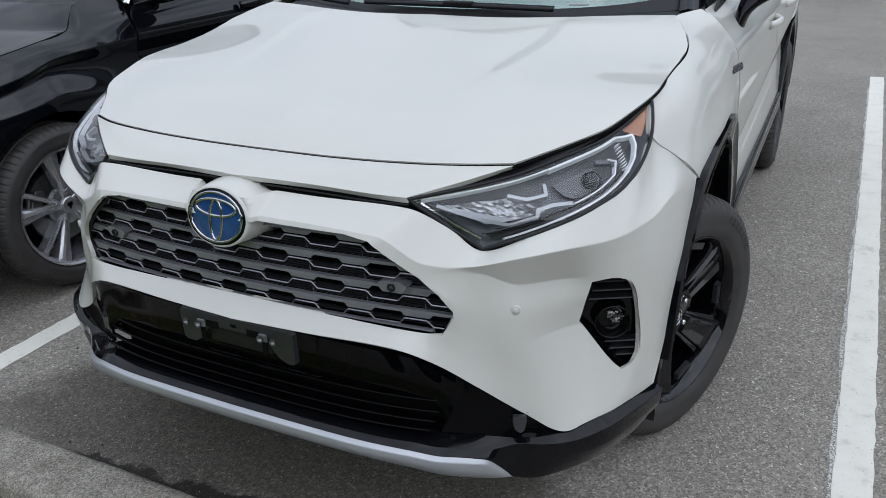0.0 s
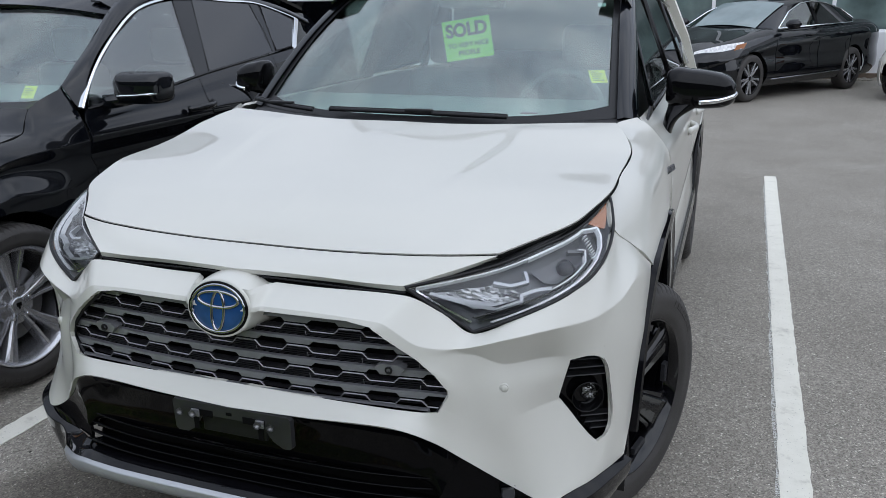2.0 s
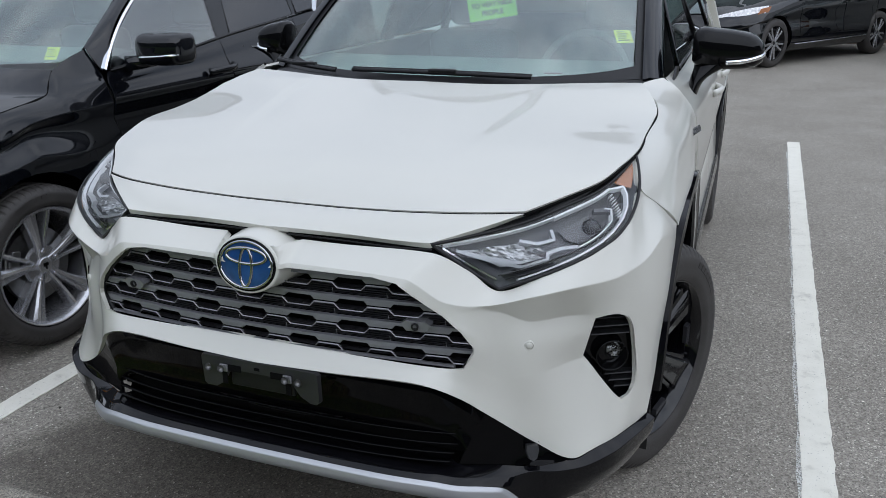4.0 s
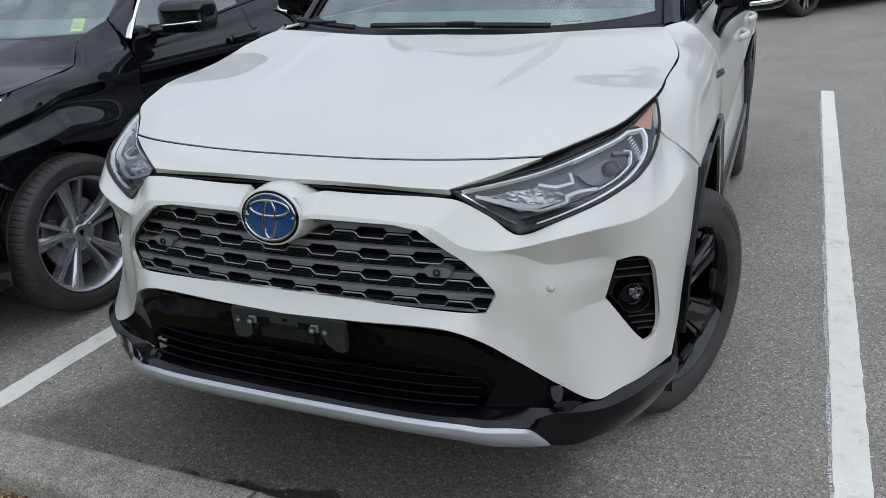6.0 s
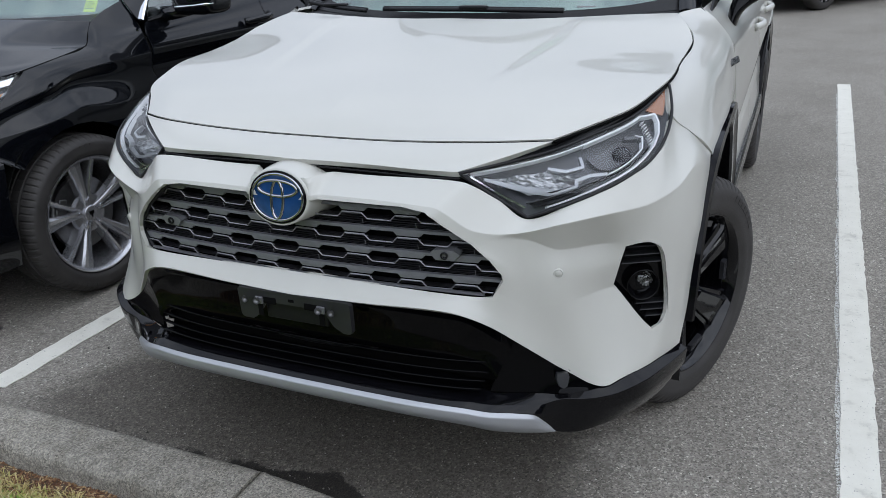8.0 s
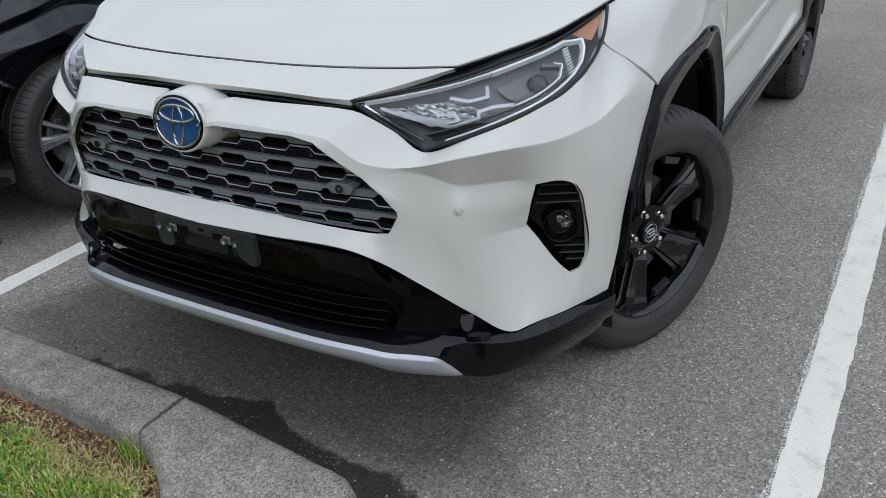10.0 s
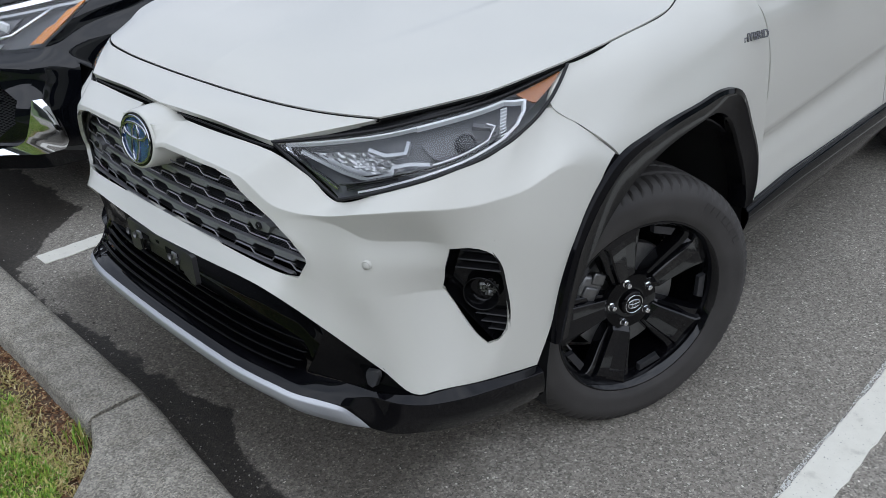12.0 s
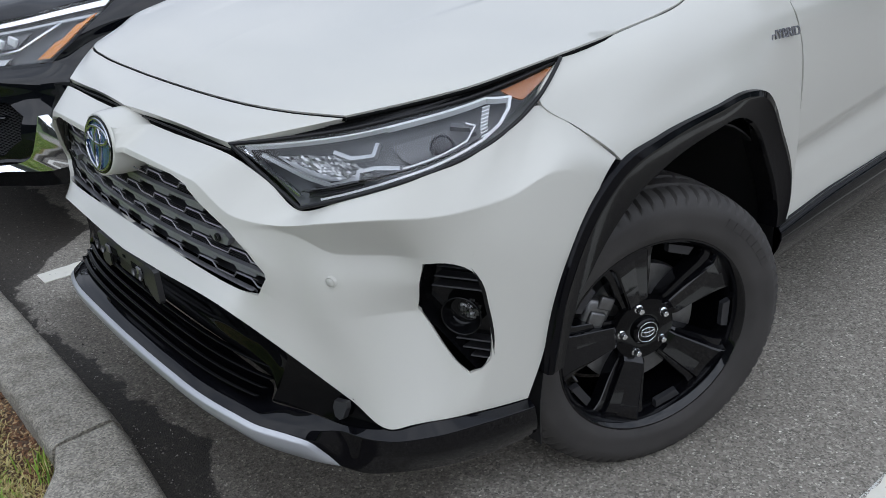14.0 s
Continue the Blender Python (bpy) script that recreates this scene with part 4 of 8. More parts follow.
bm = bmesh.new()
revolve(bm, [(0.004, 0.0), (0.0035, 0.03), (0.002, 0.05), (0.0, 0.0605)], 64)
bmesh.ops.transform(bm, matrix=emb_pose @ Matrix.Diagonal((1.25, 1, 1, 1)) @ pose(0, 0.003, 0, 0, 0, -90), verts=bm.verts)
cpart("badge_disc", bm, BLUE, "deep blue oval disc", parent=bump_)
for cz, rx, rz, w in ((0, 0.071, 0.055, 0.0036), (0.021, 0.054, 0.0185, 0.0040), (-0.0055, 0.0165, 0.0455, 0.0040)):
    bm = bmesh.new()
    ellipse_ring(bm, 0, cz, rx, rz, w, -0.001)
    bmesh.ops.transform(bm, matrix=emb_pose, verts=bm.verts)
    cpart("badge_ring", bm, BADGECHROME, "chrome oval ring", parent=bump_)
bm = bmesh.new()
ellipse_ring(bm, 0, 0, 0.0765, 0.060, 0.0035, 0.001)
bmesh.ops.transform(bm, matrix=emb_pose, verts=bm.verts)
cpart("badge_rim", bm, GLOSSBLACK, parent=bump_)

# lower fascia in gloss black
FASCIA_A = [
    [(0, 0.138, 0.616), (0, 0.166, 0.592), (0, 0.178, 0.530), (0, 0.188, 0.468), (0, 0.235, 0.462)],
    [(0.3, 0.150, 0.620), (0.3, 0.174, 0.590), (0.3, 0.187, 0.530), (0.3, 0.195, 0.466), (0.3, 0.24, 0.460)],
    [(0.42, 0.156, 0.624), (0.42, 0.186, 0.585), (0.42, 0.202, 0.520), (0.42, 0.206, 0.464), (0.42, 0.25, 0.458)],
    [(0.495, 0.180, 0.592), (0.485, 0.202, 0.555), (0.480, 0.212, 0.505), (0.478, 0.210, 0.455), (0.47, 0.255, 0.450)],
    [(0.555, 0.218, 0.538), (0.540, 0.218, 0.505), (0.525, 0.214, 0.470), (0.508, 0.204, 0.430), (0.495, 0.250, 0.425)],
]
FASCIA_B = [
    [(0.555, 0.218, 0.538), (0.540, 0.218, 0.505), (0.525, 0.214, 0.470), (0.508, 0.204, 0.430), (0.498, 0.194, 0.401)],
    [(0.60, 0.248, 0.496), (0.592, 0.247, 0.470), (0.585, 0.243, 0.445), (0.577, 0.236, 0.417), (0.572, 0.230, 0.393)],
    [(0.685, 0.288, 0.436), (0.684, 0.286, 0.425), (0.683, 0.282, 0.413), (0.681, 0.277, 0.402), (0.680, 0.270, 0.390)],
    [(0.757, 0.312, 0.413), (0.757, 0.312, 0.411), (0.757, 0.312, 0.409), (0.757, 0.312, 0.407), (0.757, 0.312, 0.404)],
]
bm = grid(creased(FASCIA_A, 60, 40, {1: ((0, 9), (0.7, 0.7))}), mirror=True)
add_grid(bm, creased(FASCIA_B, 40, 24, {}), mirror=True)
bmesh.ops.remove_doubles(bm, verts=bm.verts, dist=1e-4)
cpart("lower_fascia", bm, FASCIABLACK, "gloss black lower fascia", thick=0.008, offset=1.0)

# lower lip: gloss black wrap with its flat ledge
LIP = [
    [(0, 0.215, 0.416), (0, 0.110, 0.409), (0, 0.091, 0.400), (0, 0.120, 0.345), (0, 0.17, 0.338)],
    [(0.30, 0.222, 0.413), (0.30, 0.118, 0.406), (0.30, 0.099, 0.397), (0.30, 0.130, 0.340), (0.30, 0.18, 0.333)],
    [(0.45, 0.225, 0.404), (0.45, 0.142, 0.399), (0.452, 0.122, 0.389), (0.45, 0.150, 0.332), (0.44, 0.20, 0.325)],
    [(0.498, 0.194, 0.400), (0.510, 0.158, 0.388), (0.513, 0.142, 0.378), (0.51, 0.170, 0.322), (0.50, 0.22, 0.315)],
    [(0.560, 0.224, 0.393), (0.562, 0.187, 0.379), (0.566, 0.174, 0.367), (0.565, 0.200, 0.312), (0.55, 0.25, 0.300)],
    [(0.615, 0.246, 0.389), (0.614, 0.220, 0.375), (0.614, 0.208, 0.353), (0.622, 0.226, 0.310), (0.60, 0.27, 0.290)],
    [(0.655, 0.259, 0.388), (0.661, 0.249, 0.382), (0.662, 0.250, 0.345), (0.654, 0.248, 0.288), (0.63, 0.29, 0.275)],
    [(0.700, 0.277, 0.393), (0.710, 0.263, 0.385), (0.709, 0.267, 0.342), (0.695, 0.270, 0.284), (0.66, 0.31, 0.270)],
    [(0.748, 0.307, 0.402), (0.769, 0.295, 0.390), (0.768, 0.300, 0.350), (0.752, 0.313, 0.294), (0.71, 0.35, 0.275)],
    [(0.807, 0.364, 0.420), (0.829, 0.351, 0.405), (0.827, 0.357, 0.360), (0.805, 0.379, 0.300), (0.76, 0.41, 0.280)],
    [(0.849, 0.446, 0.420), (0.871, 0.438, 0.410), (0.868, 0.448, 0.365), (0.845, 0.463, 0.303), (0.80, 0.49, 0.285)],
    [(0.886, 0.549, 0.418), (0.907, 0.542, 0.411), (0.903, 0.554, 0.370), (0.885, 0.570, 0.322), (0.83, 0.59, 0.300)],
]
bm = grid(creased(LIP, 130, 60, {1: ((0, 4.5, 6, 12), (0.7, 0.7, 1, 1)), 2: ((0, 5, 7, 12), (1, 1, 0.5, 0.3)), 3: ((0, 12), (0.8, 0.8))}), mirror=True)
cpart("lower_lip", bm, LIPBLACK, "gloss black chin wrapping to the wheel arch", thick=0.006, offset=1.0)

# silver skid strip
SKID = [
    [(0, 0.092, 0.399), (0, 0.081, 0.392), (0, 0.082, 0.374), (0, 0.096, 0.353), (0, 0.14, 0.344)],
    [(0.30, 0.100, 0.396), (0.30, 0.089, 0.389), (0.30, 0.090, 0.371), (0.30, 0.104, 0.350), (0.30, 0.15, 0.341)],
    [(0.45, 0.122, 0.388), (0.45, 0.112, 0.381), (0.45, 0.113, 0.361), (0.45, 0.128, 0.338), (0.44, 0.16, 0.330)],
    [(0.513, 0.143, 0.377), (0.514, 0.133, 0.369), (0.514, 0.134, 0.347), (0.513, 0.150, 0.322), (0.50, 0.18, 0.314)],
    [(0.570, 0.177, 0.365), (0.571, 0.168, 0.356), (0.571, 0.169, 0.332), (0.570, 0.186, 0.306), (0.56, 0.21, 0.298)],
    [(0.606, 0.203, 0.352), (0.607, 0.195, 0.343), (0.608, 0.197, 0.322), (0.608, 0.212, 0.297), (0.60, 0.235, 0.291)],
    [(0.627, 0.224, 0.324), (0.628, 0.219, 0.317), (0.629, 0.220, 0.306), (0.629, 0.229, 0.292), (0.62, 0.25, 0.288)],
    [(0.647, 0.245, 0.292), (0.647, 0.244, 0.291), (0.647, 0.244, 0.290), (0.647, 0.245, 0.289), (0.64, 0.255, 0.287)],
]
bm = grid(creased(SKID, 110, 36, {1: ((0, 8), (0.6, 0.6))}), mirror=True)
cpart("skid_strip", bm, SILVER, "silver-painted strip along the chin", thick=0.006, offset=1.0)

# intake slats
for k, (z, y) in enumerate(((0.470, 0.172), (0.449, 0.160), (0.432, 0.147), (0.4195, 0.130))):
    bm = bmesh.new()
    xs = np.linspace(-0.495 + 0.004 * k, 0.495 - 0.004 * k, 40)
    yy = lambda x: y + 0.03 * (x / 0.5) ** 4 + 0.012 * (x / 0.5) ** 2
    ribbon(bm, [(x, yy(x), z + 0.0018) for x in xs], [(x, yy(x), z - 0.0018) for x in xs], (0, 0.014, -0.006))
    tube(bm, [(x, yy(x) - 0.0005, z) for x in xs], 0.0024, 8)
    cpart("intake_slat", bm, FASCIABLACK)
bm = bmesh.new()
box(bm, (-0.5, 0.245, 0.40), (0.5, 0.255, 0.49))
cpart("intake_backing", bm, DARK, smooth=False)

# number plate bracket, empty
bm = bmesh.new()
o = [(-0.155, 0.612), (0.163, 0.612), (0.171, 0.606), (0.172, 0.535), (0.165, 0.527), (0.148, 0.527), (0.122, 0.542), (0.095, 0.582), (-0.075, 0.582), (-0.100, 0.542), (-0.122, 0.527), (-0.150, 0.527), (-0.158, 0.535), (-0.161, 0.606)]
prism(bm, o, 0.012, m=Matrix.Translation((0, 0.140, 0)) @ pose(0, 0, 0, 90, 0, 0), inset=0.003)
bracket = cpart("plate_bracket", bm, BRACKET, "empty black number plate bracket", smooth=False)
bm = bmesh.new()
box(bm, (-0.085, 0.142, 0.530), (0.095, 0.152, 0.585), 0.003)
cpart("plate_web", bm, SATIN, parent=bracket, smooth=False)
for x in (-0.128, -0.092, 0.088, 0.124):
    inner = abs(x) < 0.1
    if inner:
        bm = bmesh.new()
        sg = 1 if x < 0 else -1
        box(bm, (min(x - 0.012 * sg, x + 0.048 * sg), 0.1265, 0.577), (max(x - 0.012 * sg, x + 0.048 * sg), 0.129, 0.594))
        box(bm, (x - 0.007, 0.1265, 0.540), (x + 0.007, 0.129, 0.575))
        cpart("bracket_slot", bm, DARK, parent=bracket, smooth=False)
        bm = bmesh.new()
        box(bm, (x - 0.011, 0.122, 0.575), (x + 0.011, 0.128, 0.594), 0.0015)
        cpart("clip", bm, GREYEDGE, parent=bracket, smooth=False)
    bm = bmesh.new()
    revolve(bm, [(0.0, 0.0), (0.0, 0.005), (-0.002, 0.006), (-0.004, 0.009), (-0.008, 0.009)], 20)
    bmesh.ops.transform(bm, matrix=pose(x, 0.1185, 0.587, 0, 0, 90) @ pose(0, 0, 0, 0, 180, 0) @ pose(0, 0, 0, 0, 0, 180), verts=bm.verts)
    cpart("bolt", bm, STEEL, parent=bracket)
bm = bmesh.new()
box(bm, (-0.006, 0.1262, 0.590), (0.010, 0.128, 0.598), 0.001)
cpart("bracket_stud", bm, DARK, parent=bracket)

# tow eye cover
bm = bmesh.new()
o = [(-0.014, 0.018), (0.014, 0.018), (0.017, 0.006), (0.011, -0.016), (0.002, -0.022), (-0.010, -0.016), (-0.017, 0.004)]
prism(bm, o, 0.016, m=Matrix.Translation((0.655, 0.2640, 0.427)) @ pose(0, 0, 0, 0, 0, 24) @ pose(0, 0, 0, 70, 0, 0), inset=0.002)
cpart("tow_eye_cover", bm, BRACKET, "dark grey tow eye cover", smooth=False)

# round parking sensors in the bumper
for sx in (1, -1):
    bm = bmesh.new()
    revolve(bm, [(0.0035, 0.0), (0.0038, 0.0076), (0.0022, 0.0084), (0.0022, 0.0094), (0.0034, 0.0100), (0.0025, 0.0112), (-0.01, 0.0114)], 32)
    bmesh.ops.transform(bm, matrix=Matrix.Translation((sx * 0.637, 0.2802, 0.693)) @ pose(0, 0, 0, 0, 0, -90 + sx * 24), verts=bm.verts)
    cpart("bumper_sensor", bm, WHITE, "white round parking sensor")

# fog lamp pockets
def fog_y(x, z):
    return 0.403 + 0.55 * (x - 0.742) + 0.06 * (0.66 - z)


for sx in (1, -1):
    bm = bmesh.new()
    mid = np.mean(FOG, axis=0)
    o = [(x + (x - mid[0]) * 0.10, z + (z - mid[1]) * 0.06) for x, z in FOG]
    f = [bm.verts.new((sx * x, fog_y(x, z) + 0.040, z)) for x, z in o]
    g = [bm.verts.new((sx * x, fog_y(x, z) + 0.006, z)) for x, z in o]
    for i in range(len(f)):
        bm.faces.new((f[i], f[(i + 1) % len(f)], g[(i + 1) % len(f)], g[i]))
    bm.faces.new(f)
    pocket = cpart("fog_lamp_pocket", bm, GLOSSBLACK, "gloss black fog lamp pocket", smooth=False)
    for z, x0, x1 in ((0.715, 0.764, 0.826), (0.693, 0.758, 0.834), (0.672, 0.752, 0.838), (0.560, 0.786, 0.848), (0.541, 0.796, 0.848), (0.523, 0.806, 0.846)):
        bm = bmesh.new()
        xs = np.linspace(x0, x1, 8)
        ribbon(bm, [(sx * x, fog_y(x, z) + 0.020, z + 0.0012) for x in xs], [(sx * x, fog_y(x, z) + 0.018, z - 0.0012) for x in xs], (0, 0.022, 0.004))
        cpart("pocket_rib", bm, SATIN, parent=pocket, smooth=False)
    lamp_m = Matrix.Translation((sx * 0.800, fog_y(0.800, 0.612) + 0.018, 0.612)) @ pose(0, 0, 0, 0, 0, sx * 28)
    bm = bmesh.new()
    revolve(bm, [(-0.003, 0.041), (-0.006, 0.0395), (-0.003, 0.0375), (0.016, 0.031), (0.026, 0.020), (0.028, 0.0)], 40)
    bmesh.ops.transform(bm, matrix=lamp_m @ pose(0, 0, 0, 0, 0, 90), verts=bm.verts)
    cpart("fog_bezel", bm, GLOSSBLACK, parent=pocket)
    bm = bmesh.new()
    revolve(bm, [(0.002, 0.0), (0.004, 0.010), (0.009, 0.019), (0.016, 0.024), (0.026, 0.025)], 32)
    bmesh.ops.transform(bm, matrix=lamp_m @ pose(sx * 0.010, 0.0, 0.006, 0, 0, 90), verts=bm.verts)
    cpart("fog_lens", bm, GLASS, "clear round fog lens", parent=pocket)
    bm = bmesh.new()
    rnd = random.Random(3)
    for i in range(-3, 4):
        for j in range(-3, 4):
            if i * i + j * j < 11:
                bm.faces.new([bm.verts.new((0.006 * i + du_, 0.019 - 0.0002 * (i * i + j * j) + rnd.uniform(-0.002, 0.002), 0.006 * j + dv_)) for du_, dv_ in ((0, 0), (0.0055, 0), (0.0055, 0.0055), (0, 0.0055))])
    bmesh.ops.transform(bm, matrix=lamp_m @ pose(sx * 0.010, 0, 0.006), verts=bm.verts)
    cpart("fog_reflector", bm, STEEL, parent=pocket, smooth=False)

# headlights
HL_TOP = [(0.421, 0.230, 0.928), (0.505, 0.297, 0.940), (0.594, 0.370, 0.957), (0.670, 0.466, 0.978), (0.727, 0.540, 0.997), (0.766, 0.653, 1.021), (0.786, 0.748, 1.044)]
HL_IN = [(0.566, 0.275, 0.822), (0.494, 0.254, 0.872), (0.421, 0.230, 0.928)]
HL_LOW = [(0.566, 0.275, 0.822), (0.66, 0.318, 0.854), (0.745, 0.386, 0.888), (0.795, 0.470, 0.915), (0.815, 0.560, 0.945), (0.815, 0.640, 0.982), (0.786, 0.748, 1.044)]


def hl_patch(nu, nv):
    return coons(HL_LOW, HL_TOP, HL_IN, [(0.786, 0.748, 1.044), (0.7861, 0.7482, 1.0441), (0.7862, 0.7484, 1.0442)], nu, nv,
                 lambda u, v: np.concatenate([0.014 * np.sin(np.pi * u) * np.sin(np.pi * v), -0.018 * np.sin(np.pi * u) * np.sin(np.pi * v), 0 * u * v], 2))


HLP = hl_patch(121, 61)
du, dv = np.gradient(HLP, axis=0), np.gradient(HLP, axis=1)
HLN = np.cross(du, dv)
HLN /= np.linalg.norm(HLN, axis=2, keepdims=True) + 1e-9
if HLN[60, 30, 1] > 0:
    HLN = -HLN


def hl(u, v, d, sx=1):
    """A place d metres behind the headlight's lens."""
    i, j = min(120, max(0, u * 120)), min(60, max(0, v * 60))
    i0, j0 = min(int(i), 119), min(int(j), 59)
    a, b = i - i0, j - j0
    w = lambda g: (g[i0, j0] * (1 - a) * (1 - b) + g[i0 + 1, j0] * a * (1 - b) + g[i0, j0 + 1] * (1 - a) * b + g[i0 + 1, j0 + 1] * a * b)
    q = w(HLP) - HLN[min(i0, 108), j0] * d
    return Vector((sx * q[0], q[1], q[2]))


def hl_strip(bm, uv, w, d, depth, sx):
    """A light guide along a bent line in the lamp, w wide."""
    pts = []
    for k in range(len(uv) - 1):
        m_ = 7
        for t in range(m_):
            pts.append((uv[k][0] + (uv[k + 1][0] - uv[k][0]) * t / m_, uv[k][1] + (uv[k + 1][1] - uv[k][1]) * t / m_))
    pts.append(uv[-1])
    c = [hl(u, v, d, sx) for u, v in pts]
    n3 = [(hl(u, v, d, sx) - hl(u, v, d + 0.01, sx)).normalized() for u, v in pts]
    a, b = [], []
    for k, q in enumerate(c):
        t = (c[min(k + 1, len(c) - 1)] - c[max(k - 1, 0)]).normalized()
        s = t.cross(n3[k]).normalized()
        a.append(q + s * w / 2)
        b.append(q - s * w / 2)
    ribbon(bm, a, b, tuple(-n3[len(n3) // 2] * depth))


for sx in (1, -1):
    bm = add_grid(bmesh.new(), np.array([[hl(u, v, 0.004, sx) for v in np.linspace(0.03, 0.97, 16)] for u in np.linspace(0.012, 0.985, 50)]), flip=sx > 0)
    lamp = cpart("headlight", bm, GLASS, "clear swept-back headlight lens over dark reflectors")
    lamp.visible_shadow = False
    # housing bowl
    rows_ = []
    for u in np.linspace(0.0, 0.99, 50):
        dd = 0.055 * min(1, u * 12 + 0.25) * min(1, (1 - u) * 4 + 0.12)
        rows_.append([hl(u, v, 0.008 + dd * math.sin(math.pi * min(1, max(0, v))) ** 0.4, sx) for v in np.linspace(0.0, 1.0, 24)])
    cpart("lamp_housing", add_grid(bmesh.new(), np.array(rows_), flip=sx > 0), LAMPBODY, "smoke grey lamp housing", parent=lamp)
    # rim seal round the lens
    bm = bmesh.new()
    ringp = [hl(u, 0.0, 0.004 - 0.007 * max(0, u - 0.6) / 0.4, sx) for u in np.linspace(0, 0.99, 44)] + [hl(u, 1.0, 0.004, sx) for u in np.linspace(0.985, 0, 40)] + [hl(0, v, 0.004, sx) for v in np.linspace(0.95, 0.05, 10)]
    tube(bm, ringp, 0.0042, 6, closed=True)
    cpart("lens_seal", bm, SATIN, parent=lamp)
    for nm, uv, w, d, mat in (
        ("running_light", [(0.035, 0.965), (0.25, 0.955), (0.45, 0.945)], 0.0040, 0.011, LIGHTGUIDE),
        ("running_light", [(0.45, 0.935), (0.60, 0.93), (0.735, 0.925), (0.795, 0.68)], 0.0058, 0.010, LIGHTGUIDE),
        ("running_light", [(0.795, 0.68), (0.76, 0.42), (0.70, 0.22), (0.62, 0.14)], 0.0055, 0.010, LIGHTGUIDE),
        ("running_light", [(0.62, 0.14), (0.45, 0.10), (0.28, 0.070), (0.085, 0.055)], 0.0042, 0.011, LIGHTGUIDE),
        ("inner_light_guide", [(0.050, 0.82), (0.105, 0.42), (0.150, 0.24), (0.245, 0.25), (0.275, 0.39), (0.335, 0.40), (0.385, 0.29)], 0.0070, 0.020, SILVER),
        ("guide_edge", [(0.390, 0.27), (0.50, 0.28), (0.60, 0.32), (0.660, 0.56), (0.645, 0.70)], 0.0028, 0.022, LIGHTGUIDE),
        ("upper_light_guide", [(0.270, 0.80), (0.300, 0.66), (0.365, 0.64), (0.405, 0.82)], 0.0075, 0.022, SILVER),
        ("projector_band", [(0.610, 0.80), (0.655, 0.62), (0.640, 0.44)], 0.010, 0.026, LAMPBODY),
        ("corner_trim", [(0.02, 0.90), (0.02, 0.50), (0.03, 0.15)], 0.004, 0.012, BRUSHED),
    ):
        bm = bmesh.new()
        hl_strip(bm, uv, w, d, 0.012, sx)
        cpart(nm, bm, mat, parent=lamp, smooth=False)
    # dark wells under the guides
    for u0, u1, v0, v1, d in ((0.05, 0.24, 0.10, 0.22, 0.016), (0.10, 0.62, 0.16, 0.24, 0.020), (0.44, 0.60, 0.36, 0.82, 0.040)):
        bm = add_grid(bmesh.new(), np.array([[hl(u, v, d + 0.012 * math.sin(math.pi * (v - v0) / (v1 - v0)), sx) for v in np.linspace(v0, v1, 7)] for u in np.linspace(u0, u1, 14)]), flip=sx > 0)
        cpart("lamp_well", bm, POCKET if d < 0.03 else SMOKE, parent=lamp, thick=0.002)
    # comb of ribs beside the outer guide
    for k in range(9):
        bm = bmesh.new()
        u, v = 0.735 - 0.010 * k, 0.80 - 0.075 * k
        hl_strip(bm, [(u - 0.022, v + 0.02), (u, v)], 0.0022, 0.018, 0.008, sx)
        cpart("lamp_rib", bm, LIGHTGUIDE, parent=lamp, smooth=False)
    # faceted reflector
    bm = bmesh.new()
    rnd = random.Random(5)
    for i in range(17):
        for j in range(9):
            u, v = 0.085 + i * 0.0125, 0.32 + j * 0.058
            if v < 0.80 - (u - 0.08) * 4.6 and u < 0.20:
                continue
            t = [rnd.uniform(-0.003, 0.003) for _ in range(4)]
            vs = [bm.verts.new(hl(u + du_, v + dv_, 0.038 + 0.005 * math.cos(0.5 * i) + e, sx)) for (du_, dv_), e in zip(((0, 0), (0.0115, 0), (0.0115, 0.052), (0, 0.052)), t)]
            bm.faces.new(vs)
    cpart("reflector", bm, FACET, "faceted bright reflector", parent=lamp, smooth=False)
    bm = add_grid(bmesh.new(), np.array([[hl(u, v, 0.048, sx) for v in np.linspace(0.3, 0.84, 8)] for u in np.linspace(0.08, 0.285, 12)]), flip=sx > 0)
    cpart("reflector_bowl", bm, SILVER, parent=lamp, thick=0.003)
    # projector
    bm = bmesh.new()
    c = hl(0.555, 0.60, 0.050, sx)
    bmesh.ops.create_uvsphere(bm, u_segments=32, v_segments=20, radius=0.024, matrix=Matrix.Translation(c))
    cpart("projector_lens", bm, PROJECTOR, "dark round projector lens", parent=lamp)
    bm = add_grid(bmesh.new(), np.array([[hl(u + 0.035 * (1 - v), v, 0.013, sx) for v in np.linspace(0.34, 0.95, 8)] for u in np.linspace(0.785, 0.962, 10)]), flip=sx > 0)
    cpart("side_marker", bm, AMBER, "amber side marker", parent=lamp, thick=0.003)

# black filler under the hood's edge
for sgn in (1, -1):
    bm = bmesh.new()
    a = [(sgn * x, y, z - 0.012) for x, y, z in curve(HOOD_SIDE[:8], 40)]
    b = [(sgn * x, y, z - 0.006) for x, y, z in curve([(0.43, 0.25, 0.93)] + HL_TOP[1:] + [(0.792, 0.95, 1.064), (0.796, 1.13, 1.090)], 40)]
    ribbon(bm, a, b, (-sgn * 0.02, 0.03, -0.03))
    cpart("hood_gap", bm, SATIN, smooth=False)

